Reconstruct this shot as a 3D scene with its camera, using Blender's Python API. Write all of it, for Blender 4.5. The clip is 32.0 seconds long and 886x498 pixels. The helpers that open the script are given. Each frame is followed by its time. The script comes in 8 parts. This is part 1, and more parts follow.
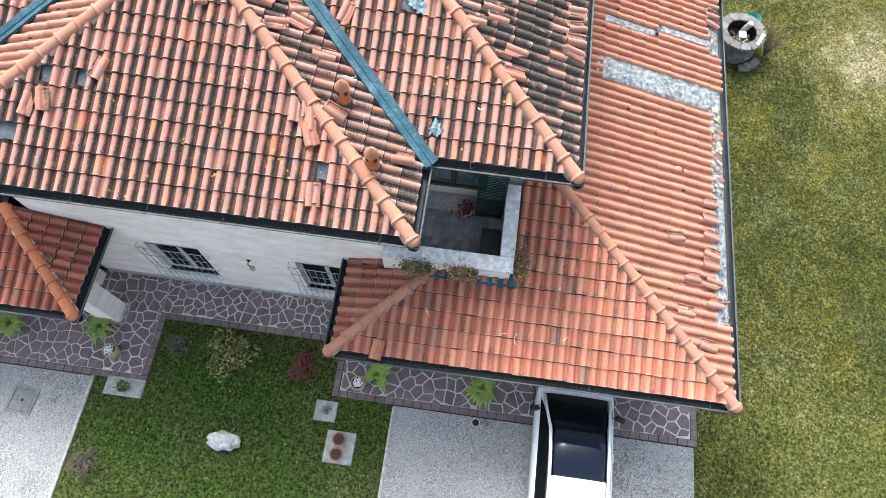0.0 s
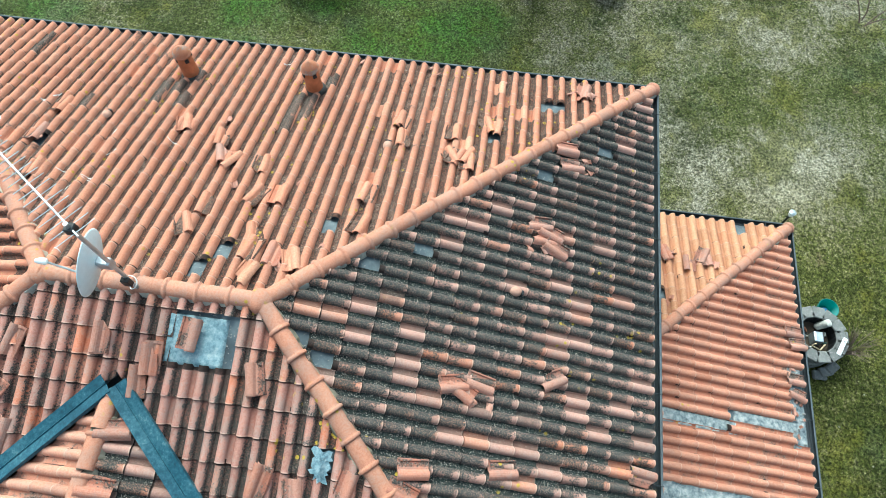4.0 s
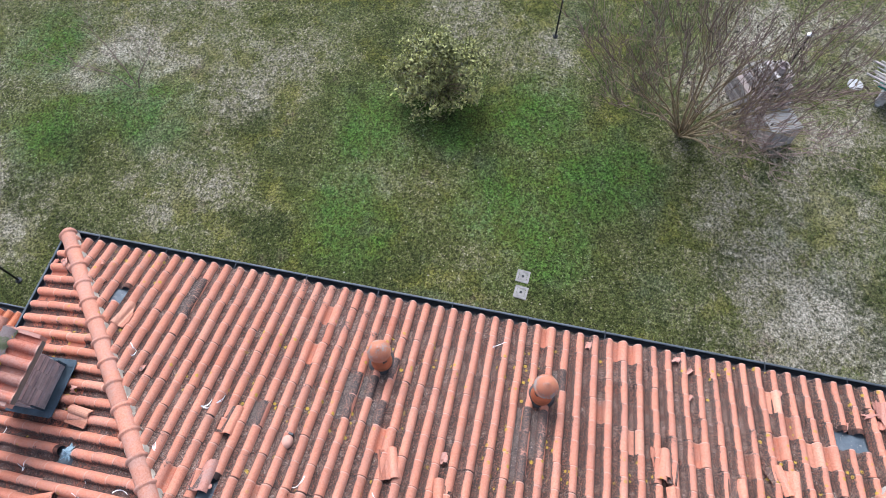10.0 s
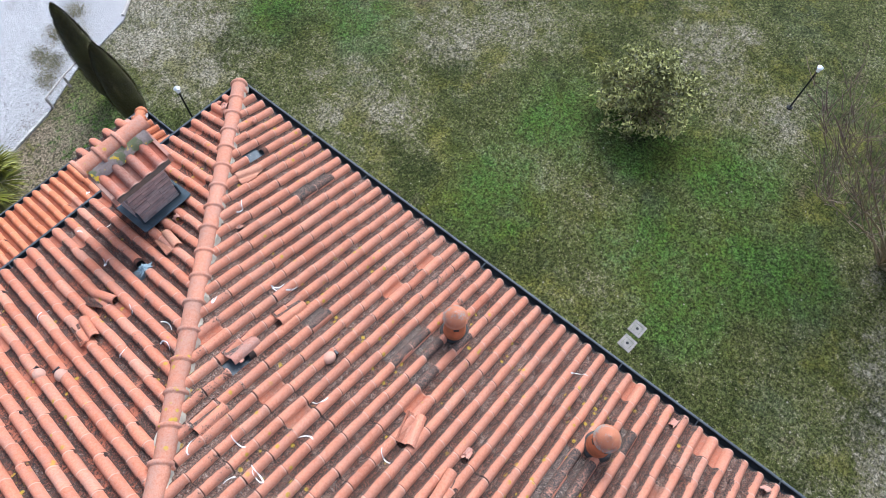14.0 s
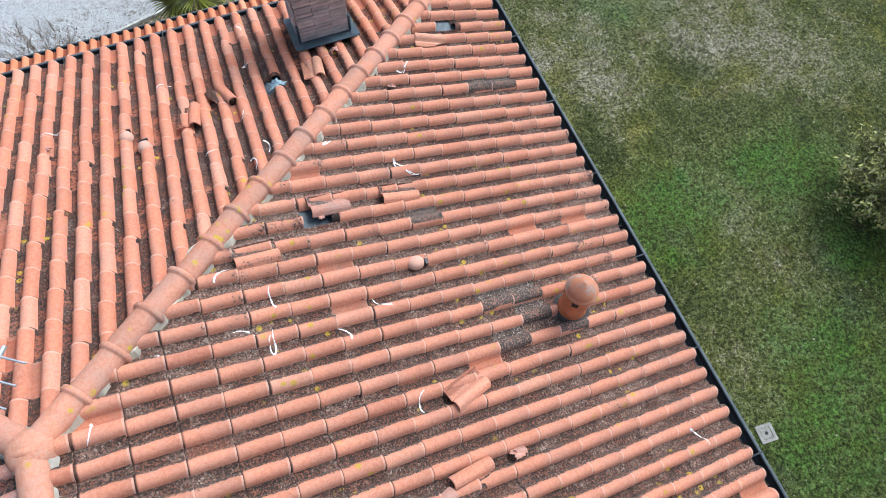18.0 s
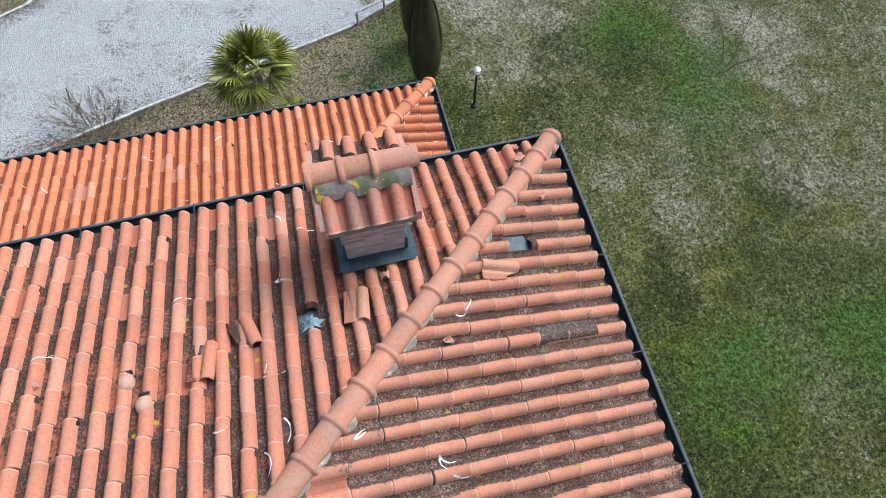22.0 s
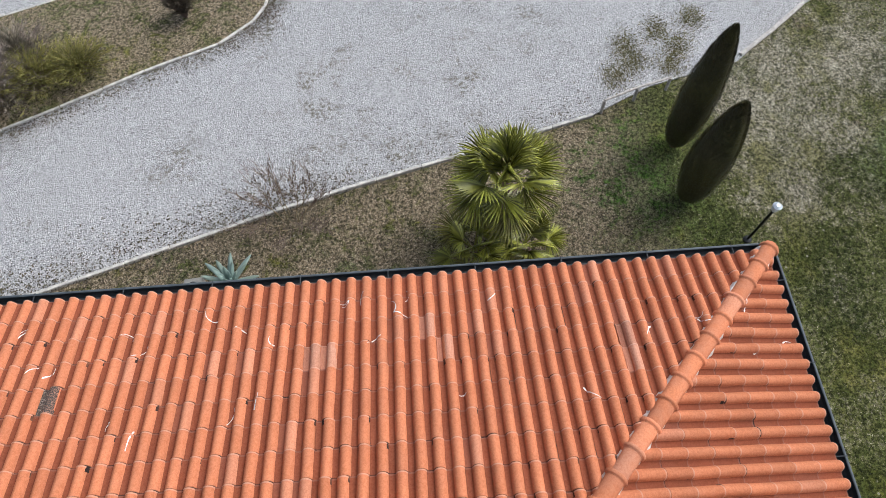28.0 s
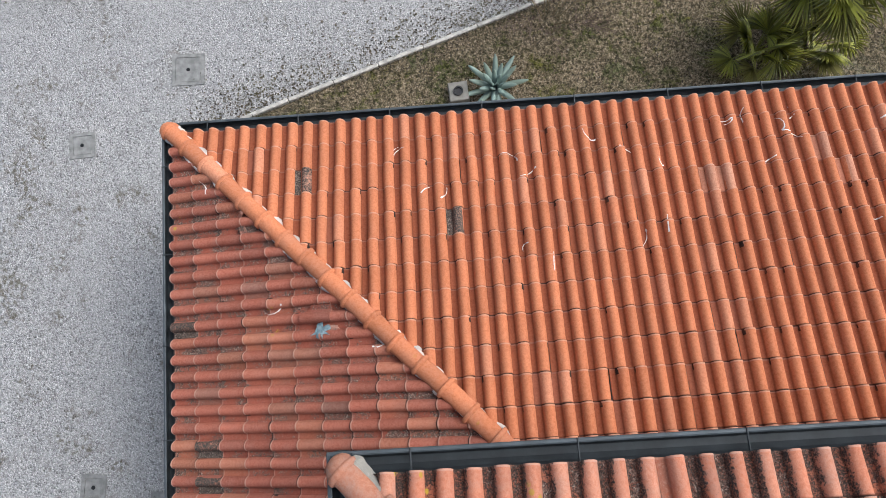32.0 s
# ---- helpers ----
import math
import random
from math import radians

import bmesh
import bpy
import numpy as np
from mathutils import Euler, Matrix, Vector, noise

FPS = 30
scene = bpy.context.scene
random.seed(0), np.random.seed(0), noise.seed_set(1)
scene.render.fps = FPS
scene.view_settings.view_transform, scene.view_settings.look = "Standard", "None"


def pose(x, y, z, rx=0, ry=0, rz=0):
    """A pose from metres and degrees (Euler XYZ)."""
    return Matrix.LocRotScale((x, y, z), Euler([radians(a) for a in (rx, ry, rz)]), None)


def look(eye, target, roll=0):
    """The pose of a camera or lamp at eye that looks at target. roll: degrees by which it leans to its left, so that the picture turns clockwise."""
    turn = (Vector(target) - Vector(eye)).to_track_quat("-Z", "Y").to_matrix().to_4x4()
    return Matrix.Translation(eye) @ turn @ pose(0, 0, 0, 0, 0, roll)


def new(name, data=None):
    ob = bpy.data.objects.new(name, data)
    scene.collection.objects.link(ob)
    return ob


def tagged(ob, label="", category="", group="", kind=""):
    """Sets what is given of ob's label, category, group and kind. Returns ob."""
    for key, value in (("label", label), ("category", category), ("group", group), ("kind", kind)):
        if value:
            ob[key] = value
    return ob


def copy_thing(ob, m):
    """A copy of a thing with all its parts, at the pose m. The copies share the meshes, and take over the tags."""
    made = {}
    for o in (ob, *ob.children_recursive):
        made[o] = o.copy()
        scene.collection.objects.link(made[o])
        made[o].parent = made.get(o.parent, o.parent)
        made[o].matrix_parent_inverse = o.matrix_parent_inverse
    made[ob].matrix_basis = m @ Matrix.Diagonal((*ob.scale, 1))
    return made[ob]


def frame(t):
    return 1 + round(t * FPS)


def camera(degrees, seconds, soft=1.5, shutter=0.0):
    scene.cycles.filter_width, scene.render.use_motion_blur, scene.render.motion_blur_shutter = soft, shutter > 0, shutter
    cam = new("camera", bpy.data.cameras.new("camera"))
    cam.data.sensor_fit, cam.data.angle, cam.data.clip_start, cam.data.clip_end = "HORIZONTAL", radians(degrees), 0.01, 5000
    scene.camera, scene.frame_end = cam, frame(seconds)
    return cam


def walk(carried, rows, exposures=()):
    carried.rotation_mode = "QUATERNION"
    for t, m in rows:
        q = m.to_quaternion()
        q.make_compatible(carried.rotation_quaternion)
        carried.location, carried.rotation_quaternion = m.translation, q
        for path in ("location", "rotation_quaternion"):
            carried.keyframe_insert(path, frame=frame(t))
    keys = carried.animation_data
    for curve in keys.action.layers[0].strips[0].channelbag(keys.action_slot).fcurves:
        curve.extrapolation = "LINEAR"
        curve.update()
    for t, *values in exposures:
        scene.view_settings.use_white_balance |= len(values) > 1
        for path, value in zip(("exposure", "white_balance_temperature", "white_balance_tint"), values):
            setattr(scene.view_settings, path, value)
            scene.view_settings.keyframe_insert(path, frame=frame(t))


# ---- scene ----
import collections
cam = camera(69.8, 32.0, soft=0.45)
PATH = [
    (0, (-0.062, 0.824, 14.937), (-0.141, 1.598, 13.094), 2.1),
    (0.5, (-0.299, 2.355, 14.888), (-0.377, 3.143, 13.051), 2.2),
    (1, (-0.465, 3.69, 14.899), (-0.55, 4.481, 13.064), 2.0),
    (1.5, (-0.577, 4.618, 14.862), (-0.671, 5.421, 13.033), 1.4),
    (2, (-0.675, 5.302, 14.851), (-0.769, 6.106, 13.022), 1.4),
    (2.5, (-0.773, 6.066, 14.817), (-0.869, 6.882, 12.993), 1.3),
    (3, (-0.877, 6.983, 14.813), (-0.978, 7.805, 12.992), 1.0),
    (3.5, (-1.004, 7.988, 14.805), (-1.11, 8.823, 12.991), 0.7),
    (4, (-1.126, 9.012, 14.793), (-1.237, 9.868, 12.989), 0.5),
    (4.5, (-1.215, 10.142, 14.817), (-1.329, 10.997, 13.012), 0.4),
    (6.5, (-1.487, 12.968, 14.876), (-1.611, 13.847, 13.083), 0.1),
    (7, (-1.56, 13.404, 14.898), (-1.686, 14.284, 13.107), 0.2),
    (7.5, (-1.621, 13.773, 14.967), (-1.748, 14.656, 13.177), 0.2),
    (8, (-1.958, 13.91, 14.995), (-2.086, 14.795, 13.206), 0.2),
    (8.5, (-2.835, 13.765, 14.966), (-2.969, 14.65, 13.177), 0.1),
    (9, (-4.025, 13.524, 14.836), (-4.166, 14.41, 13.048), 0.1),
    (9.5, (-4.831, 13.431, 14.693), (-4.991, 14.31, 12.903), -0.4),
    (10, (-4.958, 13.433, 14.627), (-5.143, 14.306, 12.836), -0.3),
    (10.5, (-4.886, 13.455, 14.569), (-5.106, 14.321, 12.78), -0.4),
    (11, (-4.852, 13.484, 14.51), (-5.106, 14.341, 12.721), -0.1),
    (11.5, (-4.828, 13.489, 14.443), (-5.122, 14.336, 12.656), -0.0),
    (12, (-4.817, 13.506, 14.381), (-5.154, 14.337, 12.593), 0.1),
    (12.5, (-4.803, 13.513, 14.31), (-5.187, 14.323, 12.522), 0.3),
    (13, (-4.785, 13.524, 14.215), (-5.226, 14.303, 12.427), 0.6),
    (13.5, (-4.784, 13.539, 14.074), (-5.282, 14.278, 12.284), 1.1),
    (14, (-4.77, 13.505, 13.883), (-5.326, 14.201, 12.092), 1.4),
    (14.5, (-4.774, 13.488, 13.674), (-5.38, 14.136, 11.881), 1.7),
    (15, (-4.766, 13.494, 13.458), (-5.423, 14.09, 11.665), 1.7),
    (15.5, (-4.751, 13.507, 13.247), (-5.452, 14.046, 11.453), 1.6),
    (17.5, (-4.749, 13.614, 12.343), (-5.526, 13.998, 10.54), 2.4),
    (18, (-4.774, 13.608, 12.164), (-5.564, 13.955, 10.359), 2.4),
    (18.5, (-4.787, 13.611, 12.119), (-5.587, 13.919, 10.312), 2.3),
    (19, (-4.842, 13.654, 12.096), (-5.643, 13.944, 10.286), 2.5),
    (19.5, (-5.08, 13.734, 12.089), (-5.881, 14.021, 10.279), 2.7),
    (20, (-5.497, 13.927, 12.115), (-6.307, 14.189, 10.305), 1.1),
    (20.5, (-5.959, 14.028, 12.092), (-6.784, 14.296, 10.29), 1.5),
    (21, (-6.515, 14.174, 12.127), (-7.343, 14.427, 10.325), 1.5),
    (21.5, (-7.061, 14.291, 12.105), (-7.899, 14.537, 10.305), 1.2),
    (22, (-7.536, 14.33, 12.157), (-8.376, 14.563, 10.358), 1.6),
    (22.5, (-7.928, 14.317, 12.181), (-8.782, 14.509, 10.383), 1.5),
    (23, (-8.246, 14.295, 12.194), (-9.102, 14.466, 10.395), 1.1),
    (23.5, (-8.573, 14.244, 12.176), (-9.434, 14.414, 10.379), 1.3),
    (24, (-8.998, 14.165, 12.185), (-9.862, 14.315, 10.387), 1.3),
    (24.5, (-9.396, 14.033, 12.076), (-10.262, 14.167, 10.278), 1.1),
    (26.5, (-10.821, 13.427, 10.75), (-11.718, 13.503, 8.964), 0.1),
    (27, (-11.144, 13.059, 10.667), (-12.044, 13.127, 8.882), 0.0),
    (27.5, (-11.375, 12.38, 10.663), (-12.277, 12.44, 8.879), -0.3),
    (28, (-11.627, 11.472, 10.735), (-12.52, 11.524, 8.946), -1.0),
    (28.5, (-11.816, 10.589, 10.763), (-12.705, 10.624, 8.971), -2.2),
    (29, (-11.948, 9.799, 10.732), (-12.855, 9.833, 8.95), -2.3),
    (29.5, (-12.086, 9.036, 10.732), (-13.055, 9.065, 8.983), -2.8),
    (30, (-12.203, 8.309, 10.719), (-13.084, 8.321, 8.924), -3.7),
    (30.5, (-12.325, 7.585, 10.727), (-13.065, 7.577, 8.869), -4.9),
    (31, (-12.441, 7.045, 10.735), (-13.023, 7.011, 8.822), -7.4),
    (31.5, (-12.429, 7.001, 10.734), (-12.849, 6.957, 8.779), -9.8),
    (32, (-12.417, 6.994, 10.745), (-12.669, 6.95, 8.761), -13.6),
]
walk(cam, [(t, look(eye, target, roll)) for t, eye, target, roll in PATH], [(0.0, 1.36, 6000, 6), (1.5, 1.04, 5750, 0), (3.0, 0.88, 5420, -14), (4.5, 0.9, 5400, -10), (7.0, 0.82, 5330, 14), (13.0, 0.73, 5330, 12), (15.0, 0.68, 5330, 8), (18.0, 0.64, 5380, 4), (21.0, 0.52, 5400, 2), (24.0, 0.36, 5580, 8), (32.0, 0.16, 5900, 8)])

# ---- world and light ----
SUN_AZ, SUN_EL = 335.0, 52.0        # degrees clockwise from +y, and above the ground
world = bpy.data.worlds.new("sky")
scene.world = world
world.use_nodes = True
wn = world.node_tree
sky = wn.nodes.new("ShaderNodeTexSky")
sky.sky_type, sky.sun_disc = "NISHITA", False
sky.sun_elevation, sky.sun_rotation = radians(SUN_EL), radians(SUN_AZ)
sky.air_density, sky.dust_density, sky.ozone_density = 1.0, 6.0, 0.6
wn.nodes["Background"].inputs[1].default_value = 0.178
haze = wn.nodes.new("ShaderNodeHueSaturation")          # thin high cloud takes the blue out of the sky
haze.inputs["Saturation"].default_value = 0.6
wn.links.new(sky.outputs[0], haze.inputs["Color"])
wn.links.new(haze.outputs[0], wn.nodes["Background"].inputs[0])
sun = new("sun", bpy.data.lights.new("sun", "SUN"))
sun.data.energy, sun.data.angle, sun.data.color = 1.45, radians(26), (1.0, 0.94, 0.88)
_az, _el = radians(SUN_AZ), radians(SUN_EL)
sun.matrix_world = look((math.sin(_az) * math.cos(_el) * 40, math.cos(_az) * math.cos(_el) * 40, math.sin(_el) * 40), (0, 0, 0))

# ---- materials ----


class Nodes:
    """A short way to write a node material."""

    def __init__(self, name, rough=0.8, metal=0.0, spec=0.4):
        self.m = bpy.data.materials.new(name)
        self.m.use_nodes = True
        self.t = self.m.node_tree
        self.b = self.t.nodes["Principled BSDF"]
        self.b.inputs["Roughness"].default_value = rough
        self.b.inputs["Metallic"].default_value = metal
        self.b.inputs["Specular IOR Level"].default_value = spec
        self.pos = self.node("NewGeometry").outputs["Position"]

    def node(self, kind, **ins):
        n = self.t.nodes.new("ShaderNode" + kind)
        for k, v in ins.items():
            self.put(n.inputs[k.replace("_", " ")], v)
        return n

    def put(self, socket, v):
        if isinstance(v, bpy.types.NodeSocket):
            self.t.links.new(v, socket)
        else:
            socket.default_value = v

    def noise(self, scale, detail=3.0, rough=0.55, vec=None, seed=0.0, dist=0.0):
        n = self.t.nodes.new("ShaderNodeTexNoise")
        n.noise_dimensions = "4D"
        self.put(n.inputs["Vector"], vec or self.pos)
        for k, v in (("W", seed), ("Scale", scale), ("Detail", detail), ("Roughness", rough), ("Distortion", dist)):
            n.inputs[k].default_value = v
        return n.outputs["Fac"]

    def cells(self, scale, feature="F1", out="Distance", vec=None, rand=1.0):
        n = self.t.nodes.new("ShaderNodeTexVoronoi")
        n.feature = feature
        self.put(n.inputs["Vector"], vec or self.pos)
        n.inputs["Scale"].default_value, n.inputs["Randomness"].default_value = scale, rand
        return n.outputs[out]

    def math(self, op, a, b=0.0):
        n = self.t.nodes.new("ShaderNodeMath")
        n.operation = op
        self.put(n.inputs[0], a)
        self.put(n.inputs[1], b)
        return n.outputs[0]

    def ramp(self, x, lo, hi, a=0.0, b=1.0):
        n = self.t.nodes.new("ShaderNodeMapRange")
        n.interpolation_type = "SMOOTHSTEP"
        self.put(n.inputs[0], x)
        for k, v in zip((1, 2, 3, 4), (lo, hi, a, b)):
            n.inputs[k].default_value = v
        return n.outputs[0]

    def mix(self, fac, a, b, mode="MIX"):
        n = self.t.nodes.new("ShaderNodeMix")
        n.data_type, n.blend_type = "RGBA", mode
        self.put(n.inputs[0], fac)
        for s, v in ((n.inputs[6], a), (n.inputs[7], b)):
            self.put(s, v if isinstance(v, bpy.types.NodeSocket) else (*v, 1.0)[:4])
        return n.outputs[2]

    def colours(self, x, stops):
        n = self.t.nodes.new("ShaderNodeValToRGB")
        self.put(n.inputs[0], x)
        e = n.color_ramp.elements
        while len(e) < len(stops):
            e.new(0.5)
        for k, (p, c) in enumerate(stops):
            e[k].position, e[k].color = p, (*c, 1.0)
        return n.outputs[0]

    def done(self, colour, bump=None, strength=0.3, distance=0.01, rough=None):
        self.put(self.b.inputs["Base Color"], colour if isinstance(colour, bpy.types.NodeSocket) else (*colour, 1.0))
        if bump is not None:
            n = self.node("Bump", Strength=strength, Distance=distance, Height=bump)
            self.t.links.new(n.outputs[0], self.b.inputs["Normal"])
        if rough is not None:
            self.put(self.b.inputs["Roughness"], rough)
        return self.m


def plain(name, c, rough=0.7, metal=0.0, vary=0.18, scale=9.0, bump=0.15, spec=0.4):
    """A painted or worked surface with stains at two scales and a fine grain."""
    n = Nodes(name, rough, metal, spec)
    a, b = n.noise(scale), n.noise(scale * 9, 4.0)
    f = n.math("MULTIPLY", n.ramp(a, 0.3, 0.75), 0.7)
    f = n.math("ADD", f, n.math("MULTIPLY", b, 0.3))
    col = n.mix(f, [v * (1 - vary) for v in c], [min(1, v * (1 + vary)) for v in c])
    return n.done(col, b, bump, 0.004)


def tile_material(name, stops, dark=0.2, pan=0.5, grey=0.3, lichen=0.3, fresh=0.95, side=0.15, vary=0.16, each=0.15, pan_shade=(0.66, 0.55, 0.53), tail=0.06, soot=(0.020, 0.018, 0.016)):
    """Weathered clay: a colour for each tile, black algae, gritty litter and painted shade in the channel, grey crust,
    yellow lichen.
    """
    n = Nodes(name, 0.9, 0.0, 0.12)
    rnd = n.math("FRACT", n.math("ADD", n.node("ObjectInfo").outputs["Random"], n.node("NewGeometry").outputs["Random Per Island"]))
    uv = n.node("SeparateXYZ", Vector=n.node("UVMap").outputs[0])
    u, v = uv.outputs[0], uv.outputs[1]
    col = n.colours(rnd, stops)
    other = n.math("FRACT", n.math("MULTIPLY", rnd, 17.31))
    third = n.math("FRACT", n.math("MULTIPLY", rnd, 43.7))
    col = n.mix(1.0, col, n.mix(other, (1 - vary,) * 3, (1 + vary,) * 3), "MULTIPLY")
    big, mid, fine, grit = n.noise(0.5, 3.0, seed=1.0), n.noise(5.0, 4.0, 0.6, seed=2.0), n.noise(38, 4.0, 0.7, seed=3.0), n.noise(150, 3.0, 0.7, seed=4.0)
    col = n.mix(n.ramp(grit, 0.34, 0.68), n.mix(1.0, col, (0.83, 0.80, 0.78), "MULTIPLY"), n.mix(0.07, col, (0.60, 0.45, 0.36)))
    col = n.mix(n.math("MULTIPLY", n.ramp(fine, 0.56, 0.40), 0.40), col, n.mix(1.0, col, (0.60, 0.52, 0.50), "MULTIPLY"))
    # Grey crust of old lichen, in blotches.
    g = n.math("MULTIPLY", n.ramp(n.math("ADD", n.math("MULTIPLY", mid, 0.55), n.math("MULTIPLY", fine, 0.5)), 0.46, 0.62), grey)
    col = n.mix(g, col, n.mix(grit, (0.14, 0.12, 0.105), (0.30, 0.26, 0.23)))
    col = n.mix(n.ramp(v, 0.042, 0.034, 0.0, 0.40), col, (0.52, 0.36, 0.28))
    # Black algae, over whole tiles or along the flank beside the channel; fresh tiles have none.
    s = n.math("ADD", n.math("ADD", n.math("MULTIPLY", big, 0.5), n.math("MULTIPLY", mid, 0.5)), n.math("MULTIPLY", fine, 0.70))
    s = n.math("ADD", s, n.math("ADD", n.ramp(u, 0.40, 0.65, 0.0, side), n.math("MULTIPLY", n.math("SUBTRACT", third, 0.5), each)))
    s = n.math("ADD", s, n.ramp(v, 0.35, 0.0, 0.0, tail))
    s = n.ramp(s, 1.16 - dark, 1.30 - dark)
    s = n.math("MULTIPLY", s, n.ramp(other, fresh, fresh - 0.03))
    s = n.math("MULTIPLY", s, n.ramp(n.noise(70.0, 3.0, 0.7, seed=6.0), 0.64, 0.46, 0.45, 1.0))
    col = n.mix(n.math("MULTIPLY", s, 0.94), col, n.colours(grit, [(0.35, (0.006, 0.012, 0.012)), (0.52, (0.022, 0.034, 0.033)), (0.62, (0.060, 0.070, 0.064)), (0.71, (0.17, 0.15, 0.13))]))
    # The channel's shade is painted in as deeper red; each tile's rim at the tail is paler.
    col = n.mix(n.ramp(u, 0.62, 0.69, 0.0, 0.75), col, n.mix(1.0, col, pan_shade, "MULTIPLY"))
    # The joint's shadow below the next tile's tail is painted as a dark line.
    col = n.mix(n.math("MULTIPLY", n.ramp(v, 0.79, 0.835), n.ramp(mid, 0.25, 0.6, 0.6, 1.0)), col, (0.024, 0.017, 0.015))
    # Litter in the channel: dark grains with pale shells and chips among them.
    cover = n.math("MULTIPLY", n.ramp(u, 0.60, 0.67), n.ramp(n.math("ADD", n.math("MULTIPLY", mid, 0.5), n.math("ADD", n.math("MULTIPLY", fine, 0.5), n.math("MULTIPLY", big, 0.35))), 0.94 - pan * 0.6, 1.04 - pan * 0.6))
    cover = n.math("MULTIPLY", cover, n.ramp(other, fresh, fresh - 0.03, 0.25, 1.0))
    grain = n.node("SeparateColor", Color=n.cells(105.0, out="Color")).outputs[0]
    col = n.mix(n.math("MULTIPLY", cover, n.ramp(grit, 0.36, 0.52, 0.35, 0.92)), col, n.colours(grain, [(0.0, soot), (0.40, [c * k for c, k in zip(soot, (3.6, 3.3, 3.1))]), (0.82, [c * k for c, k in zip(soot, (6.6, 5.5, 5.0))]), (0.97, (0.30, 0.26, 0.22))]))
    if lichen:
        y = n.math("MULTIPLY", n.ramp(n.cells(8.0), 0.24, 0.14), n.ramp(n.noise(1.3, 2.0, seed=7.0), 0.66 - 0.12 * lichen, 0.72 - 0.12 * lichen))
        y = n.math("MULTIPLY", y, n.ramp(fine, 0.38, 0.46))
        col = n.mix(n.math("MULTIPLY", y, 0.9), col, (0.36, 0.25, 0.03))
    if lichen > 1.05:
        # moss and lichen along the channel, in some stretches of the roof
        y = n.math("MULTIPLY", n.ramp(u, 0.55, 0.66), n.ramp(n.noise(0.7, 3.0, 0.6, seed=21.0), 0.50, 0.62))
        y = n.math("MULTIPLY", y, n.ramp(n.math("ADD", n.math("MULTIPLY", fine, 0.6), n.math("MULTIPLY", mid, 0.5)), 0.53, 0.62))
        col = n.mix(n.math("MULTIPLY", y, 0.85), col, n.mix(grit, (0.11, 0.11, 0.015), (0.36, 0.29, 0.04)))
    h = n.math("ADD", n.math("MULTIPLY", fine, 0.6), n.math("MULTIPLY", grit, 0.4))
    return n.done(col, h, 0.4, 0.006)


ORANGE = [(0.0, (0.50, 0.240, 0.160)), (0.35, (0.56, 0.275, 0.185)), (0.7, (0.52, 0.250, 0.168)), (0.93, (0.60, 0.32, 0.22)), (1.0, (0.40, 0.165, 0.10))]
EVEN = [(0.0, (0.52, 0.215, 0.128)), (0.45, (0.56, 0.240, 0.146)), (0.85, (0.53, 0.222, 0.134)), (0.96, (0.58, 0.27, 0.17)), (1.0, (0.47, 0.175, 0.100))]
WARM = [(0.0, (0.50, 0.185, 0.105)), (0.4, (0.55, 0.215, 0.125)), (0.75, (0.52, 0.195, 0.112)), (0.94, (0.60, 0.28, 0.18)), (1.0, (0.42, 0.15, 0.085))]
CLEAN = [(0.0, (0.54, 0.190, 0.086)), (0.45, (0.58, 0.210, 0.097)), (0.9, (0.53, 0.185, 0.083)), (0.97, (0.61, 0.26, 0.145)), (1.0, (0.59, 0.24, 0.13))]
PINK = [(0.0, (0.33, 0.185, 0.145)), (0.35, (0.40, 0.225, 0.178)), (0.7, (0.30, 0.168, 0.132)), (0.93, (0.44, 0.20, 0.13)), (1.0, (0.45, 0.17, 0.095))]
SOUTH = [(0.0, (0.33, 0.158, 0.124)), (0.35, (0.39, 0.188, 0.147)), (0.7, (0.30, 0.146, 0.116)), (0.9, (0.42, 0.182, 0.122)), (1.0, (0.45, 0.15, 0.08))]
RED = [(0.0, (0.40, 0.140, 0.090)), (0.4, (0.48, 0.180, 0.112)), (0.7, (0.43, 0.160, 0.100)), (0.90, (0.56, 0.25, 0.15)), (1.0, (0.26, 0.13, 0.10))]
# RED taken darker for the shade on the south-west lower roof and porch.
RED_SHADED = [(0.0, (0.28, 0.086, 0.057)), (0.4, (0.33, 0.107, 0.069)), (0.7, (0.30, 0.094, 0.062)), (0.90, (0.38, 0.15, 0.09)), (1.0, (0.19, 0.09, 0.07))]
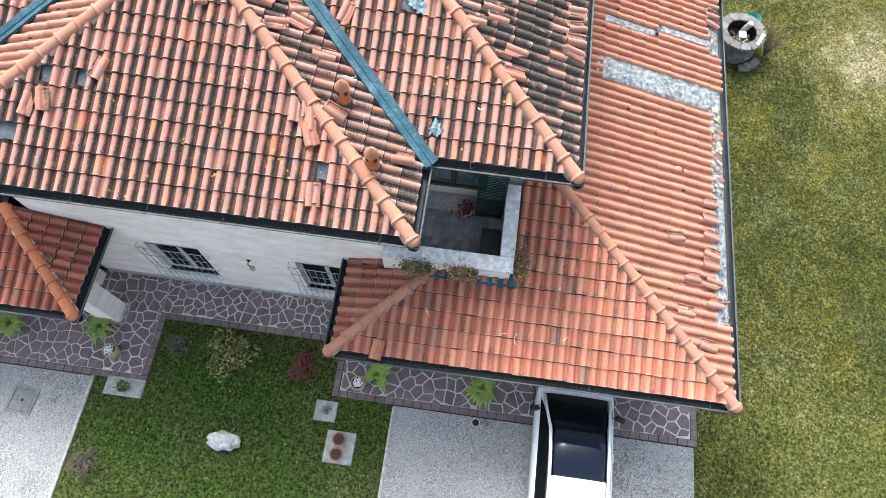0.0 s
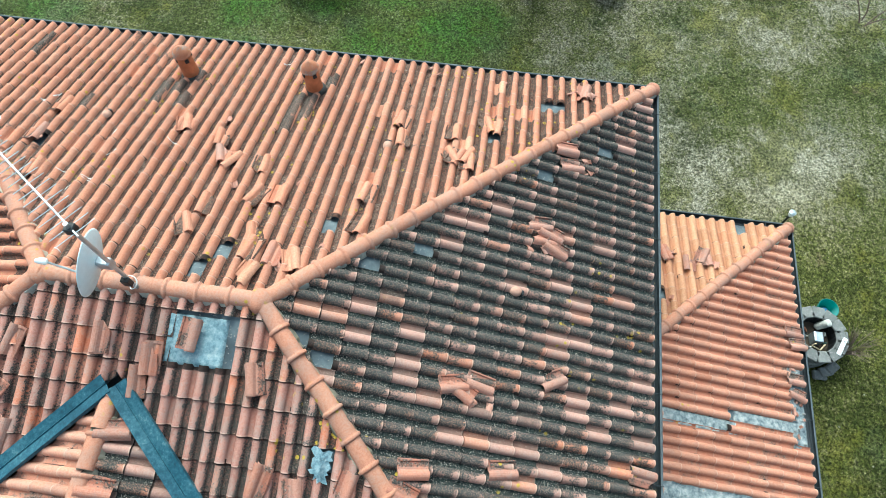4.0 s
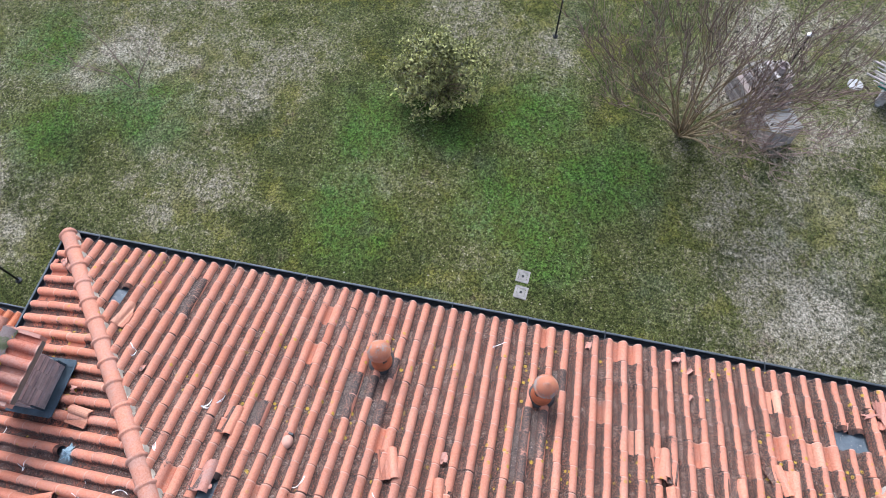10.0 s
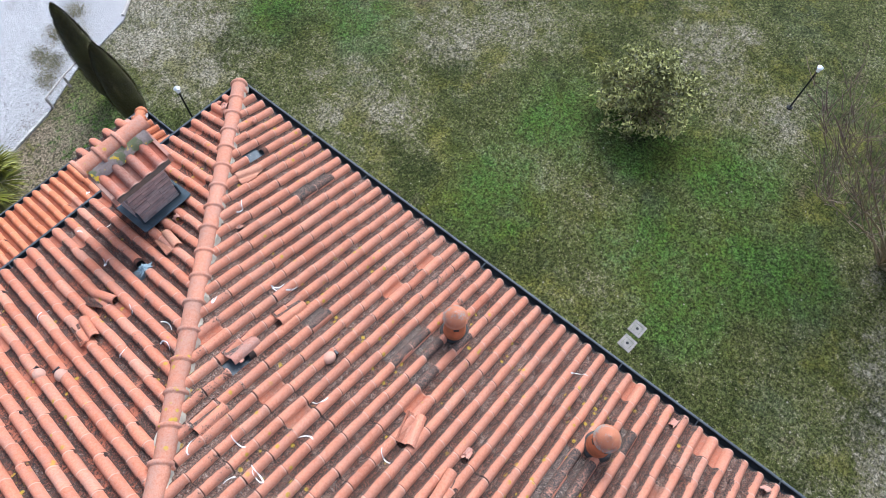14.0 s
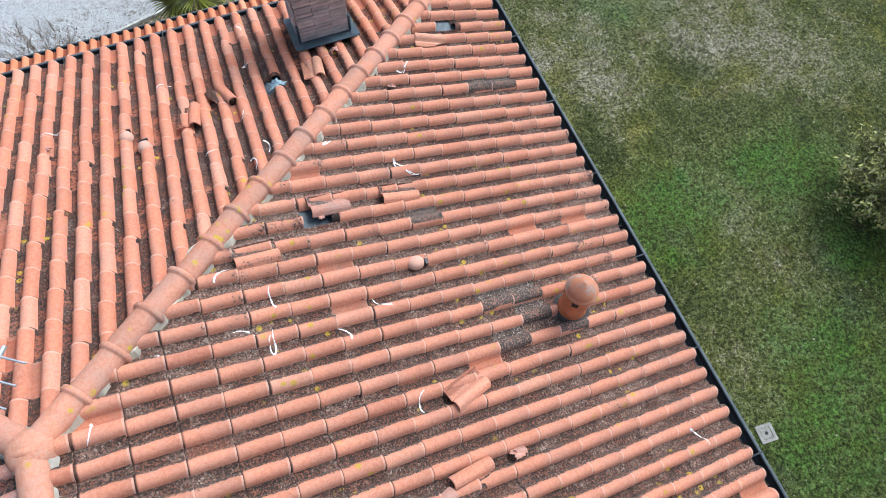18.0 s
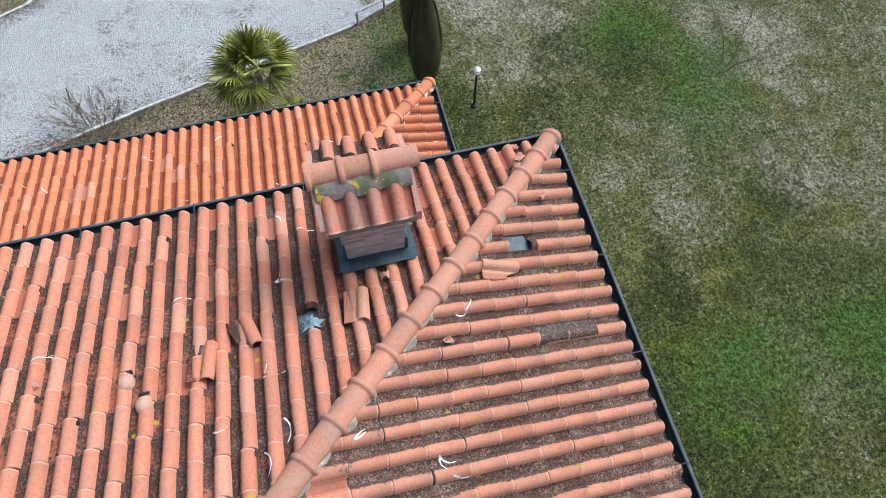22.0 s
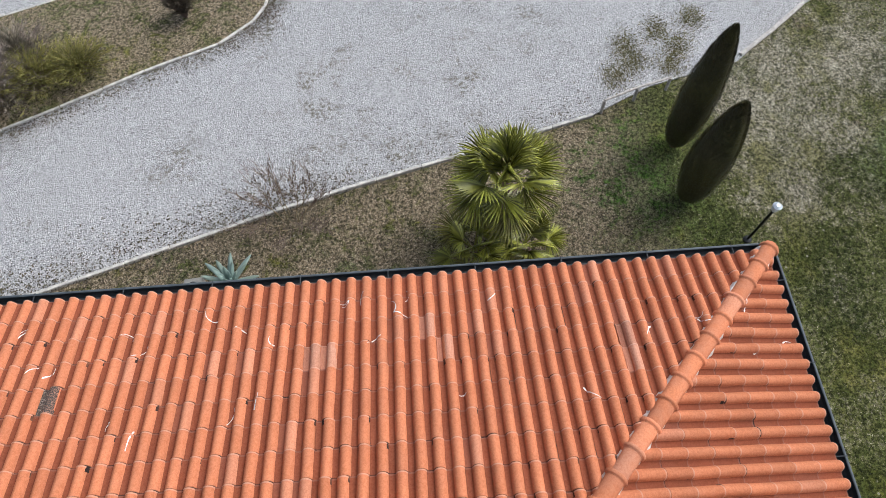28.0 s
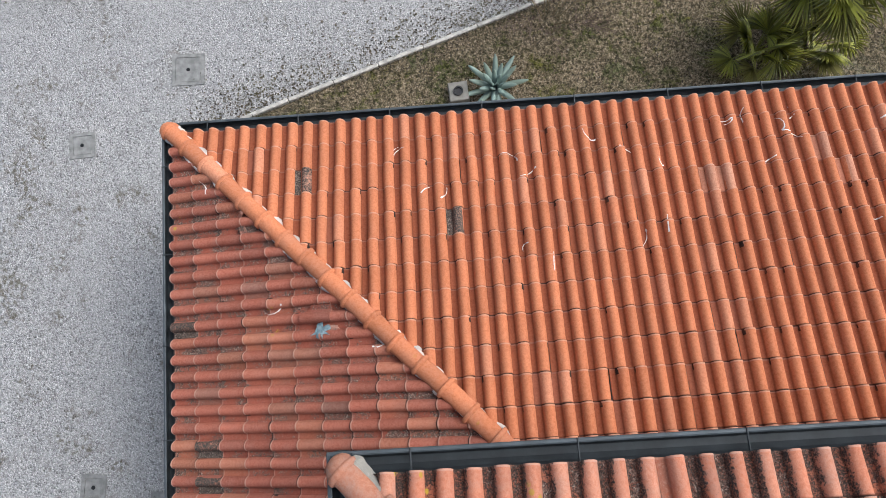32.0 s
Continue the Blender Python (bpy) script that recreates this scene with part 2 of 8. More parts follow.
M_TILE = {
    "north": tile_material("clay_tile_north", EVEN, 0.18, 0.50, 0.20, 1.0, fresh=0.985, side=0.46, vary=0.06, each=0.10, pan_shade=(0.62, 0.50, 0.46), soot=(0.036, 0.026, 0.021)),
    "west": tile_material("clay_tile_west", WARM, 0.16, 0.42, 0.26, 1.0, side=0.30, vary=0.06, each=0.10, pan_shade=(0.50, 0.40, 0.38), soot=(0.030, 0.022, 0.019)),
    "south": tile_material("clay_tile_south", SOUTH, 0.17, 0.34, 0.50, 0.9, side=0.30, vary=0.10, soot=(0.018, 0.016, 0.014), pan_shade=(0.52, 0.44, 0.42)),
    "east": tile_material("clay_tile_east", PINK, 0.52, 0.78, 0.34, 0.6, fresh=0.88, side=0.18, each=0.28, tail=-0.22, soot=(0.006, 0.009, 0.009), pan_shade=(0.42, 0.40, 0.40)),
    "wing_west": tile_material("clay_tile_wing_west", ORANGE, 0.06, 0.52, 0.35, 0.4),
    "wing_east": tile_material("clay_tile_wing_east", PINK, 0.40, 0.70, 0.40, 0.5, fresh=0.84, side=0.20, each=0.26, tail=-0.10, soot=(0.008, 0.010, 0.010), pan_shade=(0.45, 0.42, 0.42)),
    "low_clean": tile_material("clay_tile_clean", CLEAN, -0.15, 0.22, 0.06, 0.0, vary=0.07, pan_shade=(0.25, 0.14, 0.15)),
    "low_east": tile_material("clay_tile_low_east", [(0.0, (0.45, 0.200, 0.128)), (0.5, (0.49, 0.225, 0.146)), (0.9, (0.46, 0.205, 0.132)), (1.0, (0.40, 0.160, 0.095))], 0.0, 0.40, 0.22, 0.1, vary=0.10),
    # Paler and yellower than ORANGE: the strong sun on this slope, painted in.
    "low_north": tile_material("clay_tile_low_north_sunlit", [(0.0, (0.58, 0.30, 0.165)), (0.5, (0.63, 0.335, 0.19)), (0.9, (0.60, 0.31, 0.17)), (1.0, (0.52, 0.23, 0.12))], -0.02, 0.30, 0.12, 0.1, vary=0.10),
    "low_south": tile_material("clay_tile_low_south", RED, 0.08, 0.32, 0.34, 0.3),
    "low_shade": tile_material("clay_tile_low_shade", RED_SHADED, 0.08, 0.50, 0.10, 0.1),
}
CAPS = [(0.0, (0.43, 0.200, 0.130)), (0.5, (0.50, 0.232, 0.150)), (0.85, (0.46, 0.198, 0.122)), (1.0, (0.52, 0.240, 0.15))]
M_CAP = tile_material("clay_ridge_cap", CAPS, 0.09, 0.0, 0.36, 1.2, side=0.0, vary=0.10)
M_CAP_CLEAN = tile_material("clay_ridge_cap_clean", CLEAN, 0.0, 0.0, 0.15, 0.4, side=0.0)


def deck_material():
    n = Nodes("roof_membrane", 0.6)
    a, b = n.noise(3.0, 4.0), n.noise(28.0, 4.0)
    col = n.colours(a, [(0.25, (0.02, 0.025, 0.03)), (0.5, (0.055, 0.07, 0.08)), (0.75, (0.13, 0.155, 0.165))])
    return n.done(n.mix(n.ramp(b, 0.58, 0.7), col, (0.24, 0.22, 0.19)), b, 0.5, 0.01)


def foam_material():
    n = Nodes("weathered_foam_board", 0.85)
    a, b = n.noise(11.0, 5.0, 0.65), n.noise(50.0, 4.0)
    col = n.colours(a, [(0.34, (0.055, 0.07, 0.08)), (0.46, (0.15, 0.175, 0.185)), (0.56, (0.26, 0.275, 0.27)), (0.64, (0.36, 0.36, 0.34)), (0.74, (0.28, 0.20, 0.09))])
    return n.done(n.mix(n.ramp(b, 0.6, 0.72), col, (0.20, 0.22, 0.22)), b, 0.7, 0.015)


PALE = [(1.5, 22.5), (2.6, 24.2), (0.4, 27.6), (3.0, 20.6), (7.5, 20.0), (2.0, 29.5), (-12.6, 25.0), (-13.7, 21.2), (7.0, 24.5), (9.0, 26.9), (2.7, 26.7), (-4.8, 28.0), (4.5, 30.2), (4.2, 18.7), (-7.0, 28.8), (-20.1, 18.8), (-14.4, 25.2), (-18.8, 18.7), (-20.8, 21.0), (-17.1, 25.1), (4.7, 19.1), (10.6, 14.5), (-16.3, 13.6)]
LUSH = [(-5.1, 22.1), (-4.0, 21.4), (-3.3, 23.1), (-2.3, 23.7), (-4.7, 25.3), (-7.1, 25.0), (-9.2, 24.3), (-18.2, 22.1), (-16.5, 23.5), (-19.6, 25.0), (-18.3, 15.7), (-16.0, 23.3), (-9.2, 21.1), (-9.2, 23.8), (-7, 1.5), (-4.6, 3), (-2.2, 2.5), (-5, 0.3), (-6.5, -0.6), (-6, 3.3), (-3.6, 1.7)]
MOSS = [(4.0, 21.5), (0.1, 19.2), (1.5, 25.0), (4.2, 25.0), (-12.7, 23.5), (0.7, 21.9), (-4.6, 18.5), (4.5, 20.3), (7.3, 13.1), (8.1, 10.5), (8.1, 11.6), (6.9, 2.8), (8.9, 13.7), (-17.2, 21.5), (-11.6, 20.3), (-17.9, 20.2), (-16.2, 19.0), (-15.3, 19.0), (-20.1, 21.8), (-2.6, 18.3)]


def lawn_colour(n, blade=None):
    """Winter grass in ragged patches: olive and brown, straw, lush green, yellow and dark moss."""
    xyz = n.node("SeparateXYZ", Vector=n.pos)
    flat = n.node("CombineXYZ", X=xyz.outputs[0], Y=xyz.outputs[1]).outputs[0]
    warp = n.t.nodes.new("ShaderNodeTexNoise")
    n.put(warp.inputs["Vector"], flat)
    warp.inputs["Scale"].default_value, warp.inputs["Detail"].default_value, warp.inputs["Roughness"].default_value = 0.9, 6.0, 0.65
    at = n.node("VectorMath", Vector=flat)
    off = n.node("VectorMath", Vector=warp.outputs["Color"])
    off.operation = "MULTIPLY_ADD"
    off.inputs[1].default_value, off.inputs[2].default_value = (3.4, 3.4, 0.0), (-1.7, -1.7, 0.0)
    n.put(at.inputs[1], off.outputs[0])

    def blobs(places, r, core=0.2):
        total = 0.0
        for x, y in places:
            d = n.node("VectorMath", Vector=at.outputs[0])
            d.operation = "DISTANCE"
            d.inputs[1].default_value = (x, y, 0.0)
            total = n.math("MAXIMUM", n.ramp(d.outputs["Value"], r, core), total)
        return total
    w, m, f = n.noise(0.30, 5.0, 0.62, flat, 4.0), n.noise(1.9, 6.0, 0.74, flat, 5.0, 0.8), n.noise(7.0, 6.0, 0.78, flat, 6.0)
    g = n.noise(26.0, 4.0, 0.8, flat, 8.0) if blade is None else blade
    dry = n.math("ADD", n.math("ADD", n.math("MULTIPLY", w, 0.62), n.math("MULTIPLY", m, 0.62)), n.math("MULTIPLY", f, 0.98))
    dry = n.math("ADD", dry, n.math("MULTIPLY", n.math("SUBTRACT", g, 0.5), 0.80))
    dry = n.math("ADD", dry, n.math("MULTIPLY", blobs(PALE, 2.8, 0.0), 0.20))
    dry = n.math("ADD", dry, n.math("MULTIPLY", n.math("ADD", n.ramp(xyz.outputs[0], -3.5, 2.5, 0.0, 0.08), n.ramp(xyz.outputs[0], -12.0, -16.0, 0.0, 0.10)), n.ramp(xyz.outputs[1], 16.0, 19.0)))
    col = n.colours(n.ramp(dry, 0.82, 1.66), [(0.06, (0.028, 0.037, 0.008)), (0.26, (0.062, 0.072, 0.018)), (0.46, (0.112, 0.118, 0.038)), (0.60, (0.172, 0.158, 0.100)), (0.76, (0.255, 0.232, 0.172)), (0.94, (0.41, 0.375, 0.295))])
    # cool grey-green film, yellow moss, brown thatch
    col = n.mix(n.ramp(n.noise(0.50, 5.0, 0.65, flat, 17.0), 0.53, 0.66, 0.0, 0.22), col, n.mix(n.ramp(f, 0.35, 0.65), (0.050, 0.080, 0.040), (0.20, 0.225, 0.165)))
    yellow = n.ramp(n.noise(0.62, 6.0, 0.70, flat, 31.0), 0.50, 0.60, 0.0, 0.75)
    col = n.mix(n.math("MULTIPLY", yellow, n.ramp(f, 0.36, 0.56, 0.35, 1.0)), col, n.mix(n.ramp(m, 0.36, 0.66), (0.050, 0.060, 0.008), (0.165, 0.155, 0.028)))
    col = n.mix(n.math("MULTIPLY", n.ramp(n.noise(0.9, 5.0, 0.70, flat, 51.0), 0.60, 0.67, 0.0, 0.6), n.ramp(f, 0.40, 0.55)), col, (0.120, 0.086, 0.060))
    # the shaded front lawn stays green
    front = n.math("MULTIPLY", n.ramp(xyz.outputs[1], 5.6, 3.6), n.ramp(n.math("ADD", n.math("MULTIPLY", m, 0.5), n.math("MULTIPLY", g, 0.5)), 0.66, 0.36))
    col = n.mix(n.math("MULTIPLY", front, 0.7), col, n.mix(n.ramp(f, 0.34, 0.66), (0.058, 0.085, 0.018), (0.160, 0.185, 0.062)))
    # lush green where water gathers
    lush = n.math("MULTIPLY", blobs(LUSH, 2.4), n.ramp(n.math("ADD", n.math("MULTIPLY", m, 0.6), n.math("MULTIPLY", f, 0.5)), 0.34, 0.70))
    col = n.mix(n.ramp(lush, 0.0, 0.95, 0.0, 0.85), col, n.mix(n.ramp(f, 0.41, 0.59), (0.014, 0.050, 0.004), (0.070, 0.155, 0.019)))
    dark = n.math("ADD", n.math("MULTIPLY", blobs(MOSS, 1.1), 0.65), n.ramp(n.noise(1.4, 5.0, 0.7, flat, 9.0), 0.60, 0.68, 0.0, 0.6))
    col = n.mix(n.math("MULTIPLY", dark, n.ramp(f, 0.66, 0.44)), col, (0.022, 0.032, 0.007))
    # brown litter over the dry ground west of the house
    bare = n.math("MULTIPLY", n.ramp(xyz.outputs[0], -14.9, -15.7), n.ramp(xyz.outputs[1], 17.0, 14.5))
    bare = n.math("MULTIPLY", bare, n.ramp(n.math("ADD", n.math("MULTIPLY", m, 0.6), n.math("MULTIPLY", f, 0.4)), 0.585, 0.475))
    col = n.mix(n.math("MULTIPLY", bare, 0.85), col, n.colours(n.noise(34.0, 4.0, 0.8, flat, 9.0), [(0.36, (0.09, 0.062, 0.038)), (0.50, (0.25, 0.195, 0.13)), (0.64, (0.54, 0.46, 0.36))]))
    # the lawn east of the house is yellower
    sunny = n.math("MULTIPLY", n.ramp(xyz.outputs[0], 4.5, 6.0), n.ramp(xyz.outputs[1], 21.0, 16.0))
    col = n.mix(sunny, col, n.mix(1.0, col, (1.02, 0.98, 0.74), "MULTIPLY"))
    return col, f


def lawn_material():
    n = Nodes("winter_lawn", 0.95, spec=0.15)
    col, f = lawn_colour(n)
    ff = n.noise(45.0, 4.0, 0.8, seed=8.0)
    tuft = n.noise(15.0, 5.0, 0.82, seed=13.0)
    col = n.mix(1.0, col, n.mix(n.ramp(tuft, 0.39, 0.61), (0.22, 0.23, 0.19), (1.55, 1.52, 1.52)), "MULTIPLY")
    col = n.mix(n.math("MULTIPLY", n.ramp(ff, 0.50, 0.38), 0.85), col, n.mix(1.0, col, (0.22, 0.25, 0.20), "MULTIPLY"))
    leaf = n.math("MULTIPLY", n.ramp(n.cells(4.2), 0.105, 0.085), n.ramp(n.noise(3.0, 2.0, seed=12.0), 0.50, 0.58))
    col = n.mix(n.math("MULTIPLY", leaf, 0.7), col, (0.34, 0.31, 0.25))
    return n.done(col, n.math("ADD", n.math("MULTIPLY", f, 0.5), n.math("MULTIPLY", ff, 0.5)), 1.0, 0.08)


def gravel_material(name, warm=0.0):
    n = Nodes(name, 0.9, spec=0.2)
    c = n.cells(52.0, out="Color")
    d = n.cells(52.0)
    sep = n.node("SeparateColor", Color=c)
    v = sep.outputs[0]
    col = n.colours(v, [(0.0, (0.10, 0.095, 0.09)), (0.20, (0.33, 0.325, 0.315)), (0.7, (0.455, 0.45, 0.44)), (1.0, (0.60, 0.59, 0.57))])
    col = n.mix(n.ramp(d, 0.35, 0.62), col, n.mix(0.42, col, (0.10, 0.10, 0.10)))
    big = n.noise(0.35, 4.0, 0.6)
    col = n.mix(n.math("MULTIPLY", n.ramp(big, 0.45, 0.7), 0.35), col, (0.36, 0.355, 0.345))
    dirt = n.math("MULTIPLY", n.ramp(n.noise(0.8, 5.0, 0.75, seed=3.0), 0.51, 0.66), n.ramp(n.noise(14.0, 4.0), 0.45, 0.6))
    col = n.mix(n.math("MULTIPLY", dirt, 0.8), col, (0.10, 0.085, 0.055))
    return n.done(col, n.math("SUBTRACT", 1.0, d), 0.9, 0.02)


def plaster_material():
    n = Nodes("pale_pink_plaster", 0.9, spec=0.2)
    flat = n.node("VectorMath", Vector=n.pos)
    flat.operation = "MULTIPLY"
    flat.inputs[1].default_value = (1.0, 1.0, 2.6)
    a, b = n.noise(1.6, 6.0, 0.7, flat.outputs[0]), n.noise(18.0, 5.0, 0.7)
    col = n.mix(n.ramp(a, 0.38, 0.62), (0.80, 0.68, 0.61), (0.90, 0.84, 0.79))
    col = n.mix(n.math("MULTIPLY", n.ramp(b, 0.55, 0.75), 0.3), col, (0.66, 0.55, 0.48))
    return n.done(col, b, 0.3, 0.006)


def stone_material(name, stops, scale=30.0, rough=0.8):
    n = Nodes(name, rough)
    rnd = n.math("FRACT", n.math("ADD", n.node("ObjectInfo").outputs["Random"], n.node("NewGeometry").outputs["Random Per Island"]))
    a, b = n.noise(scale / 7, 4.0), n.noise(scale, 5.0, 0.65)
    col = n.colours(rnd, stops)
    col = n.mix(n.ramp(a, 0.35, 0.7), n.mix(0.4, col, (0.05, 0.045, 0.045)), col)
    col = n.mix(n.math("MULTIPLY", n.ramp(b, 0.5, 0.7), 0.3), col, (0.45, 0.41, 0.38))
    return n.done(col, b, 0.5, 0.008)


def flashing_material():
    n = Nodes("blue_grey_valley_metal", 0.6, 0.0, 0.25)
    a, f = n.noise(2.2, 5.0, 0.7, seed=2.0), n.noise(24.0, 5.0, 0.75, seed=3.0)
    s = n.math("ADD", n.math("MULTIPLY", a, 0.6), n.math("MULTIPLY", f, 0.5))
    col = n.colours(n.ramp(s, 0.36, 0.74), [(0.0, (0.008, 0.030, 0.045)), (0.45, (0.017, 0.062, 0.088)), (0.8, (0.045, 0.110, 0.138)), (1.0, (0.15, 0.20, 0.21))])
    return n.done(col, f, 0.3, 0.004)


M_DECK, M_FOAM = deck_material(), foam_material()
M_LAWN, M_GRAVEL, M_PLASTER = lawn_material(), gravel_material("white_gravel"), plaster_material()
M_PORPHYRY = stone_material("porphyry_slab", [(0.0, (0.140, 0.105, 0.106)), (0.4, (0.195, 0.142, 0.142)), (0.75, (0.175, 0.138, 0.143)), (1.0, (0.24, 0.158, 0.148))])
M_MORTAR = plain("grey_mortar", (0.17, 0.155, 0.125), 0.95, bump=0.5, scale=14)
M_BEDDING = stone_material("crumbling_lime_mortar", [(0.0, (0.20, 0.17, 0.11)), (0.4, (0.36, 0.32, 0.24)), (0.75, (0.48, 0.43, 0.34)), (1.0, (0.28, 0.27, 0.24))], 40)
M_GROUT = plain("pale_grey_grout", (0.56, 0.53, 0.49), 0.95, vary=0.3, bump=0.5, scale=6)
M_CONCRETE = plain("grey_concrete", (0.33, 0.33, 0.31), 0.9, vary=0.35, bump=0.4)
M_KERB = plain("weathered_kerb_stone", (0.42, 0.40, 0.36), 0.9, vary=0.4, bump=0.5)
M_GUTTER = plain("dark_grey_gutter_metal", (0.026, 0.031, 0.035), 0.6, 0.2, 0.4, 5.0)
M_LIP = plain("grey_blue_gutter_lip", (0.06, 0.072, 0.08), 0.6, 0.1, 0.35, 5.0)
M_FLASH = flashing_material()
M_IRON = plain("black_iron", (0.02, 0.021, 0.022), 0.5, 0.6)
M_GREYIRON = plain("grey_painted_iron", (0.36, 0.40, 0.44), 0.5, 0.4)
M_WHITE = plain("white_paint", (0.72, 0.72, 0.70), 0.5, vary=0.08)
M_STEEL = plain("galvanised_steel", (0.50, 0.53, 0.55), 0.38, 0.8)
M_DISH = plain("pale_dish_enamel", (0.66, 0.74, 0.77), 0.4, 0.1, 0.08)
M_CLAYPIPE = plain("terracotta_pipe", (0.46, 0.150, 0.060), 0.75, vary=0.35, scale=6, bump=0.4)
M_POT = plain("glazed_ochre_pot", (0.42, 0.33, 0.19), 0.5, vary=0.3)
M_TERRA = plain("terracotta_pot", (0.33, 0.12, 0.065), 0.8, vary=0.25)
M_BRICK = stone_material("old_grey_brick", [(0.0, (0.24, 0.205, 0.18)), (0.4, (0.37, 0.33, 0.29)), (0.75, (0.47, 0.43, 0.39)), (1.0, (0.32, 0.25, 0.20))])
M_FLUEBRICK = stone_material("brown_flue_brick", [(0.0, (0.34, 0.285, 0.26)), (0.5, (0.44, 0.375, 0.34)), (1.0, (0.50, 0.39, 0.34))])
M_RUBBLE = stone_material("grey_rubble_stone", [(0.0, (0.10, 0.10, 0.095)), (0.5, (0.16, 0.16, 0.15)), (1.0, (0.25, 0.24, 0.22))], 20)
M_WOOD = plain("grey_weathered_wood", (0.40, 0.37, 0.33), 0.85, vary=0.35, scale=12, bump=0.5)
M_REED = plain("dark_brown_reed", (0.085, 0.058, 0.036), 0.85, vary=0.55, scale=3.0, bump=0.6)
M_DARKWOOD = plain("dark_stained_wood", (0.075, 0.055, 0.045), 0.6, vary=0.3)
M_BARK = plain("olive_bark", (0.20, 0.155, 0.085), 0.9, vary=0.4, bump=0.6)
M_TWIG = plain("brown_twig", (0.15, 0.105, 0.085), 0.9, vary=0.3)
M_GREEN = plain("dark_green_paint", (0.008, 0.035, 0.03), 0.45, vary=0.3)
M_TEAL = plain("teal_plastic", (0.0, 0.13, 0.11), 0.4)
M_GLASS = plain("dark_glass", (0.004, 0.005, 0.007), 0.05, 0.0, 0.1, spec=0.03)
M_BLACK = plain("black_plastic", (0.012, 0.012, 0.013), 0.5)
M_CAR = plain("white_car_paint", (0.74, 0.76, 0.78), 0.22, vary=0.02, bump=0.0, spec=0.6)
M_RUBBER = plain("tyre_rubber", (0.018, 0.018, 0.018), 0.8)
M_DROP = plain("white_dropping", (0.70, 0.69, 0.66), 0.9)
M_SOIL = plain("dark_soil", (0.045, 0.033, 0.022), 0.95, bump=0.8)


def leaf_material(name, c, vary=0.5, rough=0.55):
    n = Nodes(name, rough, spec=0.35)
    r = n.node("NewGeometry").outputs["Random Per Island"]
    col = n.mix(r, [v * (1 - vary) for v in c], [min(1, v * (1 + vary)) for v in c])
    col = n.mix(n.ramp(n.noise(2.0), 0.4, 0.65), col, n.mix(0.35, col, (0.10, 0.10, 0.03)))
    return n.done(col)


M_LITTER = leaf_material("dead_leaf", (0.075, 0.058, 0.040), 0.7, 0.8)
M_LEAF = leaf_material("evergreen_leaf", (0.20, 0.205, 0.062), 0.85)
M_CYPRESS = leaf_material("cypress_foliage", (0.058, 0.054, 0.026))
M_PALM = leaf_material("palm_leaf", (0.20, 0.205, 0.028), 0.75, 0.4)
M_AGAVE = leaf_material("blue_agave_leaf", (0.20, 0.27, 0.24), 0.25)
M_FERN = leaf_material("fern_leaf", (0.19, 0.27, 0.05))
M_REDLEAF = leaf_material("red_shrub_leaf", (0.17, 0.035, 0.035))
M_GREYLEAF = leaf_material("grey_dry_shrub", (0.15, 0.125, 0.10))
M_PINKFLOWER = leaf_material("dry_pink_flower", (0.20, 0.085, 0.085))

# ---- mesh helpers ----


def mesh_of(name, verts, faces, mat, smooth=False, uvs=None):
    me = bpy.data.meshes.new(name)
    me.from_pydata([tuple(v) for v in verts], [], faces)
    if uvs is not None:
        layer = me.uv_layers.new(name="UVMap")
        flat = np.array([uvs[i] for f in faces for i in f], dtype=np.float32).ravel()
        layer.data.foreach_set("uv", flat)
    me.materials.append(mat)
    if smooth:
        me.polygons.foreach_set("use_smooth", [True] * len(me.polygons))
    me.update()
    return me


def part(name, bm, mat, parent=None, label="", smooth=False):
    """Links a bmesh, a (vertices, faces) pair or a mesh as one object under its thing."""
    if isinstance(bm, bpy.types.Mesh):
        me = bm
    elif isinstance(bm, tuple):
        me = mesh_of(name, bm[0], bm[1], mat, smooth)
    else:
        me = bpy.data.meshes.new(name)
        bm.to_mesh(me)
        bm.free()
        me.materials.append(mat)
        if smooth:
            me.polygons.foreach_set("use_smooth", [True] * len(me.polygons))
    ob = new(name, me)
    ob.parent = parent
    if label:
        ob["label"] = label
    return ob


def thing(name, label, category, at=(0, 0, 0), turn=0.0, group="", kind=""):
    ob = new(name)
    ob.empty_display_size = 0.2
    ob.matrix_world = pose(*at, 0, 0, turn)
    return tagged(ob, label, category, group, kind)


def join(*pieces):
    verts, faces = [], []
    for v, f in pieces:
        k = len(verts)
        verts += list(v)
        faces += [tuple(i + k for i in q) for q in f]
    return verts, faces


def box(x0, x1, y0, y1, z0, z1):
    v = [(x, y, z) for z in (z0, z1) for x, y in ((x0, y0), (x1, y0), (x1, y1), (x0, y1))]
    return v, [(3, 2, 1, 0), (4, 5, 6, 7), (0, 1, 5, 4), (1, 2, 6, 5), (2, 3, 7, 6), (3, 0, 4, 7)]


def bevelled(x0, x1, y0, y1, z0, z1, r=0.01, seg=1):
    bm = bmesh.new()
    v, f = box(x0, x1, y0, y1, z0, z1)
    vs = [bm.verts.new(p) for p in v]
    for q in f:
        bm.faces.new([vs[i] for i in q])
    bmesh.ops.bevel(bm, geom=bm.edges[:], offset=r, segments=seg, affect="EDGES", profile=0.5)
    return bm


